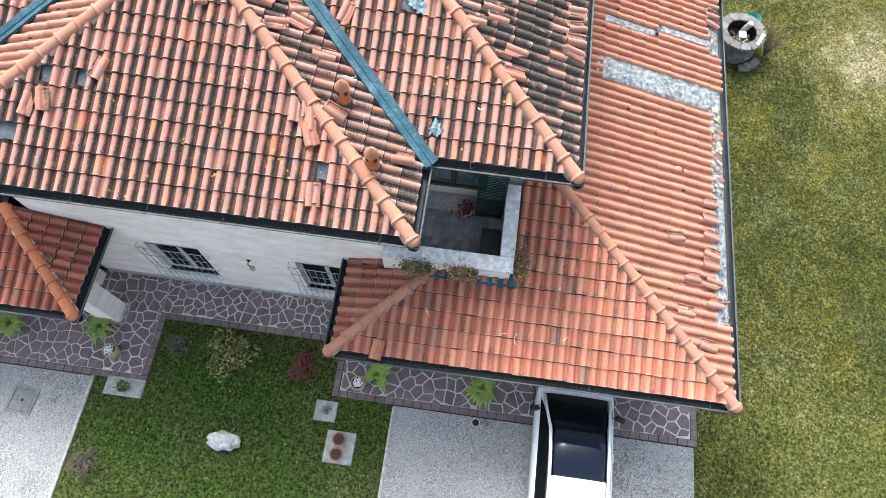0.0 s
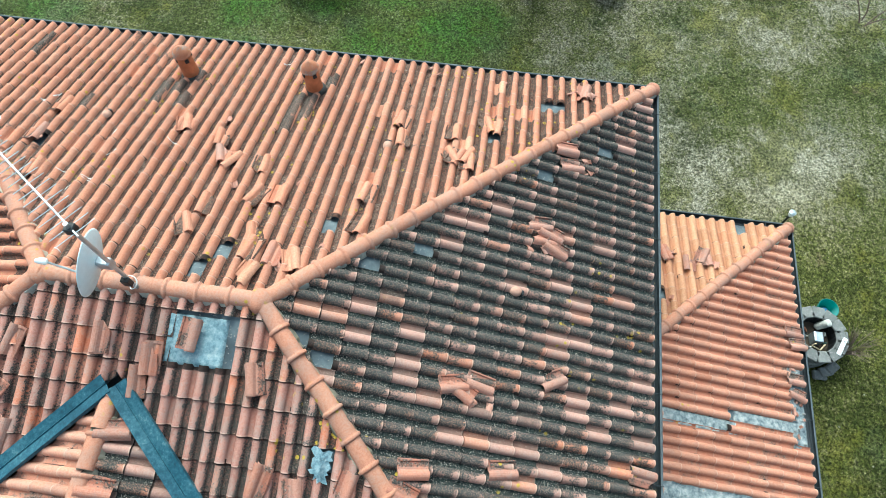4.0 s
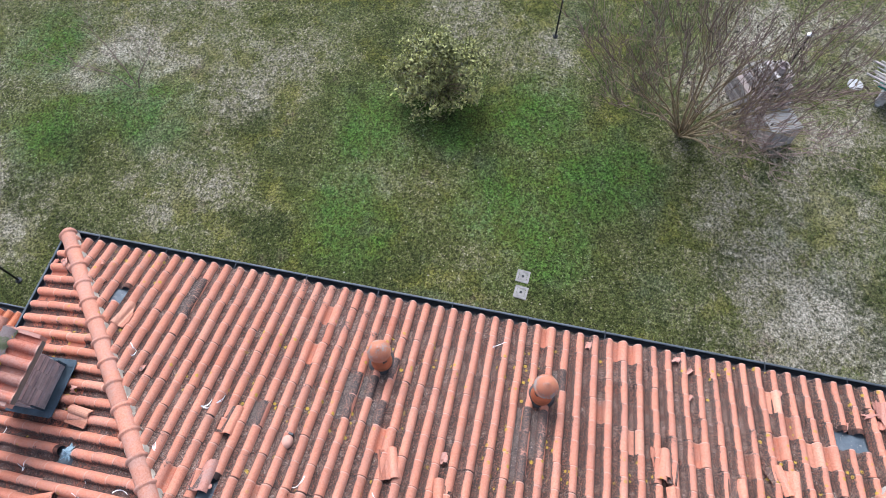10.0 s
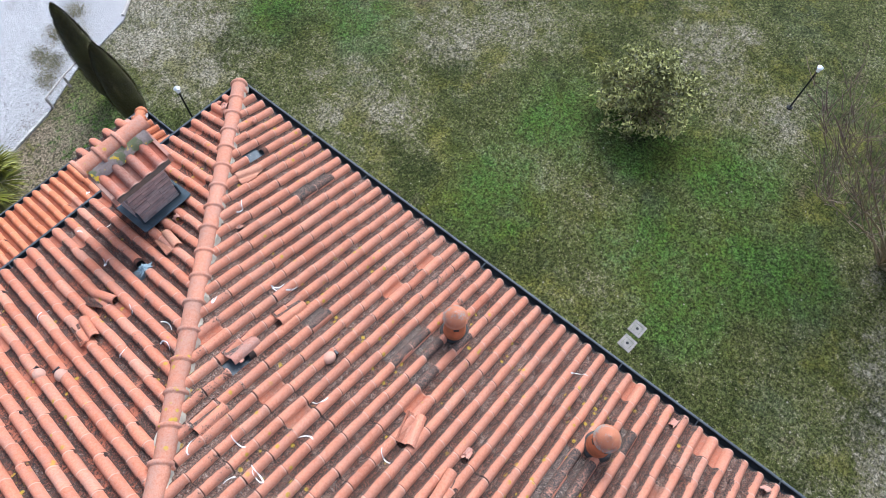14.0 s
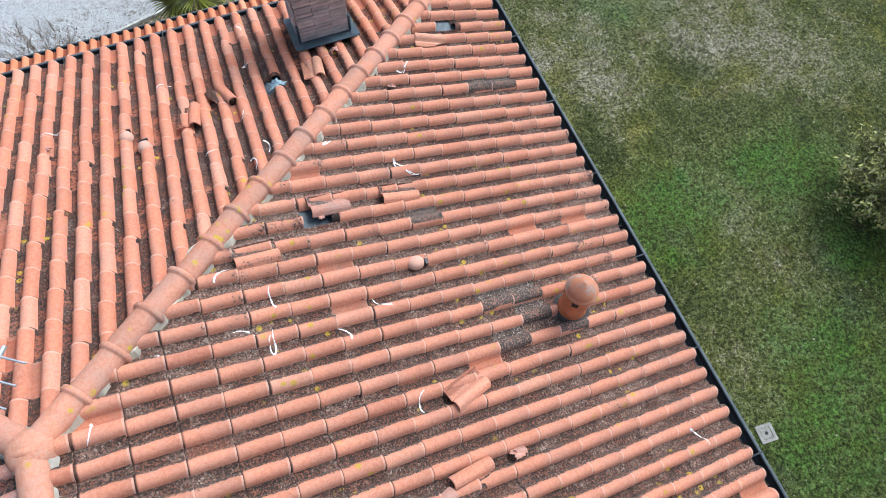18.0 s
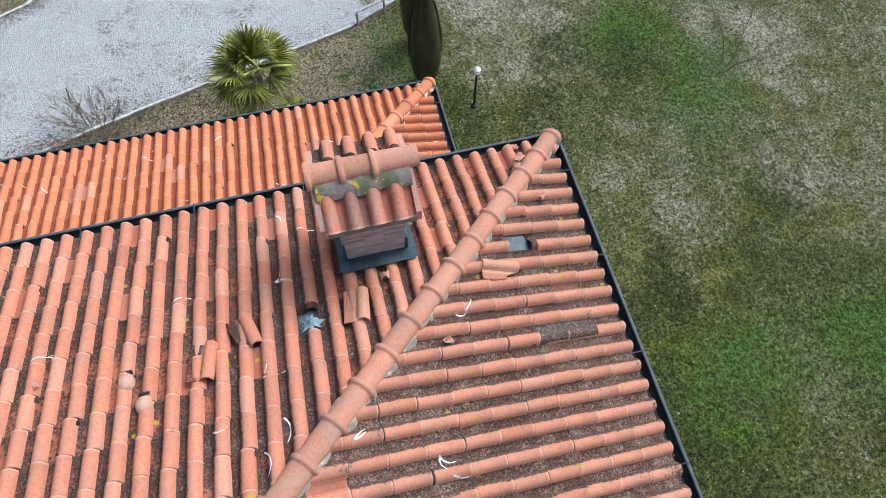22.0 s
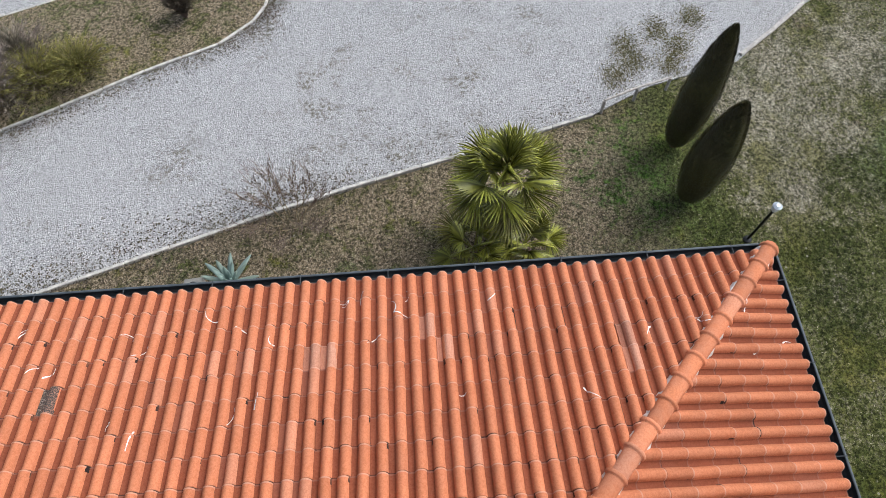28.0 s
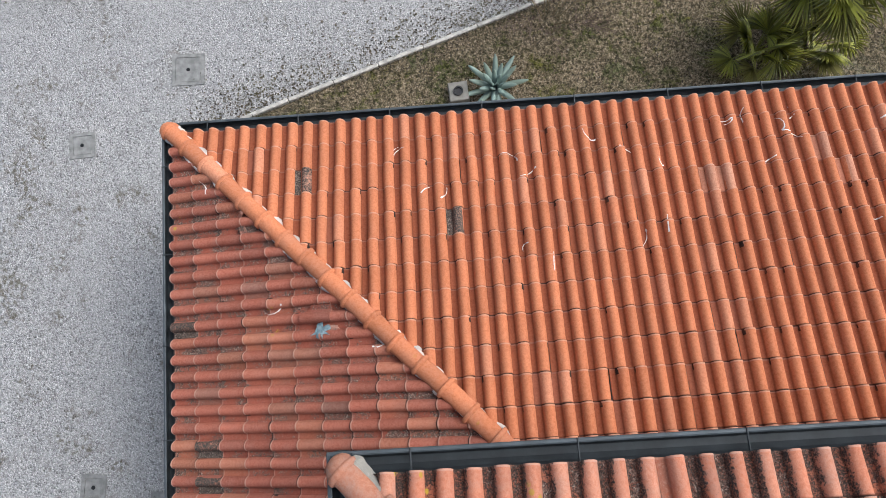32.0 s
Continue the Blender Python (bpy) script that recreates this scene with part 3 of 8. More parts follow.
def prism(poly, z0, z1):
    """A plate over a plan outline; z0 and z1 are numbers or functions of x, y."""
    lo = z0 if callable(z0) else lambda x, y: z0
    hi = z1 if callable(z1) else lambda x, y: z1
    n = len(poly)
    v = [(x, y, lo(x, y)) for x, y in poly] + [(x, y, hi(x, y)) for x, y in poly]
    f = [tuple(range(n))[::-1], tuple(range(n, 2 * n))] + [(i, (i + 1) % n, n + (i + 1) % n, n + i) for i in range(n)]
    return v, f


def lathe(rings, sides=20, close=True):
    """rings of (radius, z), turned about z."""
    v = [(r * math.cos(2 * math.pi * k / sides), r * math.sin(2 * math.pi * k / sides), z) for r, z in rings for k in range(sides)]
    f = [(i * sides + k, i * sides + (k + 1) % sides, (i + 1) * sides + (k + 1) % sides, (i + 1) * sides + k) for i in range(len(rings) - 1) for k in range(sides)]
    if close:
        f += [tuple(range(sides))[::-1], tuple((len(rings) - 1) * sides + k for k in range(sides))]
    return v, f


def tube(points, radii, sides=6):
    pts = [Vector(p) for p in points]
    if not hasattr(radii, "__len__"):
        radii = [radii] * len(pts)
    v, f = [], []
    for i, p in enumerate(pts):
        d = (pts[min(i + 1, len(pts) - 1)] - pts[max(i - 1, 0)]).normalized()
        a = d.orthogonal().normalized() if abs(d.z) > 0.95 else d.cross(Vector((0, 0, 1))).normalized()
        b = d.cross(a)
        for k in range(sides):
            w = 2 * math.pi * k / sides
            v.append(tuple(p + radii[i] * (math.cos(w) * a + math.sin(w) * b)))
    for i in range(len(pts) - 1):
        for k in range(sides):
            f.append((i * sides + k, i * sides + (k + 1) % sides, (i + 1) * sides + (k + 1) % sides, (i + 1) * sides + k))
    f += [tuple(range(sides))[::-1], tuple((len(pts) - 1) * sides + k for k in range(sides))]
    return v, f


# ---- plan of the house ----
UX0, UX1, UY0, UY1, UZ = -11.58, 1.63, 5.96, 16.80, 6.00      # upper gutter, outer edges
WX0, WX1, WY0 = -9.36, -0.81, 4.51                             # wing gutter
RY, RX0, RX1 = 11.38, -6.30, -3.60                             # ridge
AX, AY, VY = -5.12, 8.81, 10.26                                # wing apex and valley head
LX0, LX1, LY0, LY1, LZ = -15.25, 5.35, 3.33, 16.20, 2.95       # lower gutter
WALL_W, WALL_E, WALL_S, WALL_N = -10.75, 0.85, 6.80, 15.95
PX0, PX1, PY = -9.40, -2.56, 5.36                              # porch ends, wing wall
PE0 = -7.36
US, LS = 0.32, 0.27                                            # rise per run

# ---- ground ----
random.seed(11)


def spaced(a, b, near0, near1, step):
    out = [a, a * 0.25 + near0 * 0.75]
    x = near0
    while x <= near1:
        out.append(x)
        x += step
    return out + [b * 0.25 + near1 * 0.75, b]


gx, gy = spaced(-1500, 1500, -34, 24, 0.8), spaced(-1500, 1500, -14, 44, 0.8)


def swell(x, y):
    inside = -16.6 < x < 6.4 and -14 < y < 17.4 or x < -15.5 or x < -8 and y < 4
    return -0.012 if inside else -0.012 + 0.03 * (noise.noise(Vector((x * 0.5, y * 0.5, 3.0))))


gv = [(x, y, swell(x, y)) for y in gy for x in gx]
gf = [(j * len(gx) + i, j * len(gx) + i + 1, (j + 1) * len(gx) + i + 1, (j + 1) * len(gx) + i) for j in range(len(gy) - 1) for i in range(len(gx) - 1)]
ground = part("ground", (gv, gf), M_LAWN, smooth=True)
tagged(ground, "patchy winter lawn, green moss and straw-coloured grass", "lawn", kind="structure")


def sheet(name, outline, z, mat, label, category, depth=0.06):
    bm = bmesh.new()
    vs = [bm.verts.new((x, y, z)) for x, y in outline]
    face = bm.faces.new(vs)
    bmesh.ops.triangulate(bm, faces=[face])
    if bm.faces[:] and sum(f.normal.z for f in bm.faces) < 0:
        bmesh.ops.reverse_faces(bm, faces=bm.faces[:])
    ext = bmesh.ops.extrude_face_region(bm, geom=bm.faces[:])
    bmesh.ops.translate(bm, verts=[g for g in ext["geom"] if isinstance(g, bmesh.types.BMVert)], vec=(0, 0, -depth))
    return tagged(part(name, bm, mat), label, category, kind="structure")


KERB_E = [(-16.15, 2.9), (-16.6, 4.2), (-17.4, 6.63), (-18.05, 8.6), (-18.35, 9.64), (-19.88, 15.17)]
EDGE_N = [(-20.55, 16.5), (-21.1, 18.6), (-22.62, 20.47), (-27.0, 29.0), (-34, 60)]
drive = [(-8.36, 2.75), (-8.4, -45), (-80, -45), (-80, 60)] + EDGE_N[::-1] + KERB_E[::-1] + [(-15.6, 2.75)]
sheet("driveway", drive, 0.022, M_GRAVEL, "white gravel driveway with darker wheel tracks", "driveway")
sheet("parking_bay", [(-1.29, 3.04), (5.57, 3.04), (5.75, -45), (-1.35, -45)], 0.022, M_GRAVEL, "white gravel parking bay before the porch", "driveway")
island = [(-24.05, 8.2), (-23.6, 8.1), (-23.15, 7.86), (-22.5, 7.12), (-21.83, 5.57), (-20.97, 3.89), (-20.45, 2.8), (-19.65, -0.3), (-18.6, -4.5), (-21.6, -6.5), (-22.8, -1.6), (-23.25, 0.17), (-23.8, 2.1), (-24.3, 3.4), (-24.6, 6.5), (-24.5, 7.8)]
sheet("planting_island", island, 0.06, M_LAWN, "planting bed of dry grass within a kerb", "planting bed", 0.1)


def kerb_line(name, pts, label, w=0.07, h=0.07, piece=0.9):
    """A kerb of single stones end to end along a broken line."""
    root = thing(name, label, "kerb", kind="structure")
    for (x0, y0), (x1, y1) in zip(pts, pts[1:]):
        d = math.hypot(x1 - x0, y1 - y0)
        n = max(1, round(d / piece))
        for k in range(n):
            L = d / n
            ob = part("kerb_stone", bevelled(0.006, L - 0.006, -w / 2, w / 2, -0.05, h + random.uniform(-0.012, 0.012), 0.012), M_KERB, root)
            a = math.atan2(y1 - y0, x1 - x0)
            ob.matrix_basis = pose(x0 + (x1 - x0) * k / n, y0 + (y1 - y0) * k / n, 0, 0, 0, math.degrees(a) + random.uniform(-0.6, 0.6))


kerb_line("drive_kerb", KERB_E, "pale stone kerb between gravel and grass")
kerb_line("island_kerb", island[:9], "pale stone kerb round the planting bed", 0.07)
kerb_line("island_kerb", island[9:] + island[:1], "pale stone kerb round the planting bed", 0.07)
kerb_line("lawn_kerb", [(-8.35, 2.78), (-8.42, -12)], "thin concrete kerb between gravel and front lawn", 0.07, 0.05, 1.0)
kerb_line("bay_kerb", [(-1.29, 3.02), (-1.34, -12)], "thin concrete kerb beside the parking bay", 0.06, 0.045, 1.0)

# ---- walls ----


def wall(name, x0, x1, y0, y1, z0, z1, label, holes=()):
    """A plastered wall with real thickness; holes are (along0, along1, z0, z1)."""
    along_x = x1 - x0 > y1 - y0
    a0, a1 = (x0, x1) if along_x else (y0, y1)
    root = thing(name, label, "wall", kind="structure")
    cuts = sorted({a0, a1, *[h[0] for h in holes], *[h[1] for h in holes]})
    pieces = []
    for c0, c1 in zip(cuts, cuts[1:]):
        zs = [(z0, z1)]
        for h in holes:
            if h[0] <= c0 and c1 <= h[1]:
                zs = [(z0, h[2]), (h[3], z1)]
        for za, zb in zs:
            pieces.append(box(c0, c1, y0, y1, za, zb) if along_x else box(x0, x1, c0, c1, za, zb))
    part("wall", join(*pieces), M_PLASTER, root)
    return root


WT = 0.32
WIN = [(-7.0, -5.8), (-3.68, -2.48)]
WZ0, WZ1 = 0.78, 2.32
wall("wall_wing_south", -8.9, -1.66, PY, PY + WT, 0, 5.98, "pale pink plastered front wall with two barred windows", [(a, b, WZ0, WZ1) for a, b in WIN])
wall("wall_wing_west", -8.9, -8.9 + WT, PY + WT, WALL_S, 0, 5.98, "pale pink plastered wall")
wall("wall_wing_east", -1.66 - WT, -1.66, PY + WT, WALL_S, 0, 5.98, "pale pink plastered wall beside the balcony")
wall("wall_main_south_west", WALL_W, -8.9, WALL_S, WALL_S + WT, 0, 5.98, "pale pink plastered wall")
wall("wall_main_south_east", -1.66, WALL_E, 7.15, 7.15 + WT, 0, 5.98, "pale pink plastered wall behind the balcony", [(-1.25, 0.15, 3.22, 5.4)])
wall("wall_main_west", WALL_W, WALL_W + WT, WALL_S + WT, WALL_N, 0, 5.98, "pale pink plastered wall")
wall("wall_main_east", WALL_E - WT, WALL_E, 7.15 + WT, WALL_N, 0, 5.98, "pale pink plastered wall")
wall("wall_main_north", WALL_W + WT, WALL_E - WT, WALL_N - WT, WALL_N, 0, 5.98, "pale pink plastered wall")
wall("wall_low_west", LX0 + 0.7, LX0 + 0.7 + WT, LY0 + 1.6, LY1 - 0.6, 0, 2.88, "pale pink plastered ground floor wall")
wall("wall_low_north_west", LX0 + 0.7 + WT, WALL_W, LY1 - 0.6 - WT, LY1 - 0.6, 0, 2.88, "pale pink plastered ground floor wall")
wall("wall_low_south_west", LX0 + 0.7 + WT, -8.9, LY0 + 1.6, LY0 + 1.6 + WT, 0, 2.88, "pale pink plastered ground floor wall")
wall("wall_low_east", LX1 - 0.7 - WT, LX1 - 0.7, LY0 + 1.4, LY1 - 0.6, 0, 2.88, "pale pink plastered ground floor wall")
wall("wall_low_north_east", WALL_E, LX1 - 0.7 - WT, LY1 - 0.6 - WT, LY1 - 0.6, 0, 2.88, "pale pink plastered ground floor wall")
wall("wall_low_south_east", -1.66, LX1 - 0.7 - WT, LY0 + 1.4, LY0 + 1.4 + WT, 0, 2.88, "pale pink plastered ground floor wall")
floor_in = part("floor", box(-14.2, 4.4, 5.4, 15.6, -0.005, 0.03), M_CONCRETE)
tagged(floor_in, "plain concrete floor inside the house", "floor", kind="structure")

# ---- tiled roofs ----
TWU, TWL, TWN = 0.192, 0.204, 0.201                    # cover width of the upper and the lower roofs' tiles
TL, LAP = 0.332, 0.06                      # cover length, overlap
PROFILE = [(-0.008, 0.0), (0.012, 0.010), (0.052, 0.034), (0.132, 0.060), (0.232, 0.074), (0.334, 0.078), (0.436, 0.074), (0.536, 0.060), (0.616, 0.034), (0.656, 0.009), (0.670, 0.001), (0.82, 0.0), (0.955, 0.001), (0.97, 0.006), (1.0, 0.012), (1.045, 0.016)]
THICK, LIFT = 0.009, 0.020


def tile_shape(width, length=TL + LAP):
    """A Portuguese roof tile, x across, y up the slope, tail at y=0 resting on the tile below."""
    v, uv = [], []
    for k, y in enumerate((0.0, 0.014, 0.018, length)):
        for u, h in PROFILE:
            rim = 0.004 if k < 2 else 0.0
            v.append((u * width, y, h * (1.0 if k < 3 else 0.95) + LIFT * (1 - y / length) + rim))
            uv.append((min(max(u, 0.0), 1.0), y / length))
    n = len(PROFILE)
    f = [(k * n + i, k * n + i + 1, (k + 1) * n + i + 1, (k + 1) * n + i) for k in range(3) for i in range(n - 1)]
    base = len(v)
    for row in (0.0, -THICK):
        for u, h in PROFILE:
            v.append((u * width, 0.0, h + LIFT + 0.004 + row))
            uv.append((0.3, 0.5))
    f += [(base + n + i, base + n + i + 1, base + i + 1, base + i) for i in range(n - 1)]
    return v, f, uv


TILE = {w: tile_shape(w) for w in (TWU, TWL, TWN, 0.2033)}


def inside(poly, x, y):
    return all((bx - ax) * (y - ay) - (by - ay) * (x - ax) >= -1e-6 for (ax, ay), (bx, by) in zip(poly, poly[1:] + poly[:1]))


ALL_SLOPES = {}


def bare(p, g):
    """Whether p lies in a gap: a circle (x, y, r) or a rectangle (x0, x1, y0, y1)."""
    if len(g) == 3:
        return (p[0] - g[0]) ** 2 + (p[1] - g[1]) ** 2 < g[2] ** 2
    return g[0] < p[0] < g[1] and g[2] < p[1] < g[3]


def clipped(poly, px, py, nx, ny):
    """The part of a plan outline on the side of (px, py) to which n points."""
    out = []
    for (ax, ay), (bx, by) in zip(poly, poly[1:] + poly[:1]):
        da, db = (ax - px) * nx + (ay - py) * ny, (bx - px) * nx + (by - py) * ny
        if da >= 0:
            out.append((ax, ay))
        if da * db < 0:
            k = da / (da - db)
            out.append((ax + (bx - ax) * k, ay + (by - ay) * k))
    return out


def slope(name, outline, eave, up, z0, rise, style, label, origin=None, near=None, gaps=(), jitter=0.004, cut=0.185, most=300, shift=0.0, width=None):
    """One tiled plane. outline: its convex plan, counter-clockwise; eave: a point on its gutter; up: the plan direction that climbs.
    gaps: plan circles (x, y, r) with no tiles; near: the plan point round which tiles are single parts."""
    TW = width or (TWL if z0 < 4 else TWU)
    TILE_V, TILE_F, TILE_UV = TILE[TW]
    ux, uy = up
    ex, ey = uy, -ux                                   # along the eave, so that e x up = +z
    ox, oy = origin or eave
    c = 1.0 / math.sqrt(1 + rise * rise)
    tilt = Matrix(((ex, ux * c, -ux * rise * c, 0), (ey, uy * c, -uy * rise * c, 0), (0, rise * c, c, 0), (0, 0, 0, 1)))
    level = lambda x, y: z0 + rise * ((x - eave[0]) * ux + (y - eave[1]) * uy)
    root = thing(name, label, "roof", kind="structure")
    deck = part("roof_deck", prism(clipped(outline, eave[0] + ux * 0.17, eave[1] + uy * 0.17, ux, uy), lambda x, y: level(x, y) - 0.16, lambda x, y: level(x, y) - 0.012), M_DECK, root, "blue-grey membrane on the roof boards")
    al = [(x - ox) * ex + (y - oy) * ey for x, y in outline]
    bl = [((x - ox) * ux + (y - oy) * uy) / c for x, y in outline]
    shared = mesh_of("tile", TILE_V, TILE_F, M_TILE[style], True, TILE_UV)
    rows = []
    b = (cut - 0.03) / c
    while b < max(bl):
        k = math.floor(min(al) / TW) - 1
        while k * TW < max(al):
            a = (k + shift) * TW
            mid = (ox + ex * (a + TW / 2) + ux * (b + TL / 2) * c, oy + ey * (a + TW / 2) + uy * (b + TL / 2) * c)
            corners = [(ox + ex * p + ux * q * c, oy + ey * p + uy * q * c) for p in (a, a + TW * 1.06) for q in (b, b + TL + LAP)]
            ins = [inside(outline, *p) for p in corners]
            if (any(ins) or inside(outline, *mid)) and not any(bare(mid, g) for g in gaps):
                rows.append((a, b, mid, all(ins)))
            k += 1
        b += TL
    near = near or mid
    rows.sort(key=lambda r: (r[2][0] - near[0]) ** 2 + (r[2][1] - near[1]) ** 2)
    jv, jf, ju, singles = [], [], [], 0
    for a, b, mid, whole in rows:
        spin = Matrix.Rotation(random.gauss(0, jitter * 2), 4, "Z") @ Matrix.Rotation(random.gauss(0, jitter), 4, "Y")
        px, py = ox + ex * a + ux * b * c + random.gauss(0, 0.0025), oy + ey * a + uy * b * c + random.gauss(0, 0.004)
        m = Matrix.Translation((px, py, level(px, py) + random.uniform(-0.001, 0.002))) @ tilt @ spin
        if whole and singles < most:
            ob = new("tile", shared)
            ob.parent, ob.matrix_basis = root, m
            singles += 1
            continue
        v, f, uv = TILE_V, TILE_F, TILE_UV
        if not whole:
            bm = bmesh.new()
            layer = bm.loops.layers.uv.new("UVMap")
            vs = [bm.verts.new(m @ Vector(p)) for p in v]
            for q in f:
                face = bm.faces.new([vs[i] for i in q])
                for loop, i in zip(face.loops, q):
                    loop[layer].uv = uv[i]
            for (x0, y0), (x1, y1) in zip(outline, outline[1:] + outline[:1]):
                n = Vector((y1 - y0, x0 - x1, 0)).normalized()
                if abs(n.dot(Vector((ux, uy, 0)))) > 0.99 and n.dot(Vector((ux, uy, 0))) < 0:
                    continue                          # the eave's own edge
                bmesh.ops.bisect_plane(bm, geom=bm.verts[:] + bm.edges[:] + bm.faces[:], plane_co=(x0, y0, 0), plane_no=n, clear_outer=True)
            bm.verts.index_update()
            base = len(jv)
            k = {w: base + i for i, w in enumerate(bm.verts)}
            jv += [tuple(w.co) for w in bm.verts]
            for face in bm.faces:
                jf.append(tuple(k[w] for w in face.verts))
                ju += [tuple(loop[layer].uv) for loop in face.loops]
            bm.free()
        else:
            base = len(jv)
            jv += [tuple(m @ Vector(p)) for p in v]
            for q in f:
                jf.append(tuple(i + base for i in q))
                ju += [uv[i] for i in q]
    if jf:
        me = bpy.data.meshes.new("tile_field")
        me.from_pydata(jv, [], jf)
        me.uv_layers.new(name="UVMap").data.foreach_set("uv", np.array(ju, dtype=np.float32).ravel())
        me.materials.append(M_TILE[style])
        me.polygons.foreach_set("use_smooth", [True] * len(me.polygons))
        ob = new("tile_field", me)
        ob.parent = root
        tagged(ob, kind="stuff")
    ALL_SLOPES[name] = (root, level, tilt, style, (ex, ey), (ux, uy), c, (ox, oy), (cut - 0.03) / c, TW, shift)
    return root


VG = 0.13      # bare strip beside each valley
E_RISE = (US * (RY - UY0)) / (UX1 - RX1)
W_RISE = (US * (RY - UY0)) / (RX0 - UX0)
RZ = UZ + US * (RY - UY0)
AZ = UZ + US * (AY - WY0)
GAPS = collections.defaultdict(tuple)
GAPS["roof_east"] = [(-1.85, 12.63, 0.12), (-2.81, 10.88, 0.12), (-1.01, 13.98, 0.12), (-2.99, 11.07, 0.12), (0.62, 15.04, 0.12), (-0.27, 14.24, 0.12), (-2.47, 12.13, 0.12)]
GAPS["roof_south"] = [(-4.46, 11.03, 0.2), (-4.4, 10.71, 0.2), (-4.05, 10.97, 0.2), (-4.03, 10.68, 0.2), (-2.6, 9.77, 0.15), (-2.58, 9.65, 0.15), (-1.46, 8.53, 0.15), (-1.36, 8.44, 0.15), (-0.84, 6.53, 0.15)]
GAPS["roof_north"] = [(-10.19, 15.9, 0.13), (-3.57, 12.58, 0.11), (-3.2, 12.66, 0.11), (-4.51, 11.87, 0.13), (-4.4, 12.05, 0.11), (-1.46, 14.53, 0.13), (-1.04, 14.85, 0.13), (-0.21, 15.86, 0.13), (-7.7, 13.69, 0.11)]
GAPS["low_roof_north_east"] = [(2.48, 14.0, 0.12), (4.22, 15.96, 0.12)]
GAPS["roof_west"] = [(-9.64, 13.70, 0.14)]
GAPS["low_roof_south_west"] = [(-12.49, 5.4, 0.12)]
GAPS["wing_roof_south"] = [(-6.38, 6.94, 0.12), (-7.07, 6.37, 0.12), (-7.57, 5.68, 0.12), (-7.57, 5.46, 0.12), (-7.55, 5.24, 0.12), (-2.45, 5.41, 0.12), (-6.53, 6.51, 0.12)]
GAPS["low_roof_east"] = [(2.25, 3.75, 11.55, 11.78), (3.75, 5.0, 11.78, 12.0), (2.2, 5.3, 10.05, 10.6), (4.92, 5.3, 5.0, 10.1), (4.92, 5.3, 11.6, 13.0)]
slope("roof_north", [(UX1, UY1), (UX0, UY1), (RX0, RY), (RX1, RY)], (UX1, UY1), (0, -1), UZ, US, "north", "orange clay tiles, sooty in the channels, many of them broken", near=(-5.0, 14.0), gaps=GAPS["roof_north"], shift=0.078, width=TWN)
slope("roof_east", [(UX1, UY0), (UX1, UY1), (RX1, RY)], (UX1, UY0), (-1, 0), UZ, E_RISE, "east", "red clay tiles black with algae, some fresh ones", near=(-0.5, 11.4), gaps=GAPS["roof_east"], shift=0.96)
slope("roof_west", [(UX0, UY1), (UX0, UY0), (RX0, RY)], (UX0, UY1), (1, 0), UZ, W_RISE, "west", "orange clay tiles with bird droppings", near=(-9.5, 13.6), gaps=GAPS["roof_west"], shift=0.867, width=0.2033)
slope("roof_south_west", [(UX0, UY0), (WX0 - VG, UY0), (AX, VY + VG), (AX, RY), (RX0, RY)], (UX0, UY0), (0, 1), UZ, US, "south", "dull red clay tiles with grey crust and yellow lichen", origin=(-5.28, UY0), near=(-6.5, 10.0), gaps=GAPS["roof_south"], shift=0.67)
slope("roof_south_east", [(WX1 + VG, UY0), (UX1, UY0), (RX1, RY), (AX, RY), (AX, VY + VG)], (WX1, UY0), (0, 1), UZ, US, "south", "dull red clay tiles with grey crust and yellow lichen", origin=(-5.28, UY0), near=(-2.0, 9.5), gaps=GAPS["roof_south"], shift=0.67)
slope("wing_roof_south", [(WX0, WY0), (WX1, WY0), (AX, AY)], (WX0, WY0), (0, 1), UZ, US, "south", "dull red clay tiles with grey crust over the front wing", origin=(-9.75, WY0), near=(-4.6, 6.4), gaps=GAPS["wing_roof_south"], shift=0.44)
slope("wing_roof_east", [(WX1, WY0), (WX1, UY0 - VG), (AX, VY - VG), (AX, AY)], (WX1, WY0), (-1, 0), UZ, US * (AY - WY0) / (WX1 - AX), "wing_east", "clay tiles black with algae beside the metal valley", near=(-3, 7.6), gaps=GAPS["wing_roof_east"])
slope("wing_roof_west", [(WX0, UY0 - VG), (WX0, WY0), (AX, AY), (AX, VY - VG)], (WX0, WY0), (1, 0), UZ, US * (AY - WY0) / (AX - WX0), "wing_west", "pale orange clay tiles beside the metal valley", near=(-7, 8), gaps=GAPS["wing_roof_west"])
d = WALL_E - LX1
slope("low_roof_east", [(LX1, LY0), (LX1, LY1), (WALL_E, LY1 + d), (WALL_E, LY0 - d)], (LX1, LY0), (-1, 0), LZ, LS, "low_east", "clean orange clay tiles with bare strips of foam board", near=(3.6, 10), gaps=GAPS["low_roof_east"], shift=0.45)
slope("low_roof_north_east", [(LX1, LY1), (WALL_E, LY1), (WALL_E, LY1 + d)], (LX1, LY1), (0, -1), LZ, LS, "low_north", "orange clay tiles with loose pieces, strong sunlight put into their colour", near=(2.6, 15), gaps=GAPS["low_roof_north_east"])
slope("low_roof_south_east", [(WALL_E, LY0), (LX1, LY0), (WALL_E, LY0 - d)], (WALL_E, LY0), (0, 1), LZ, LS, "low_south", "red and orange clay tiles, some weathered grey", origin=(0, LY0), near=(2.4, 4.6), gaps=GAPS["low_roof_south"], shift=0.24)
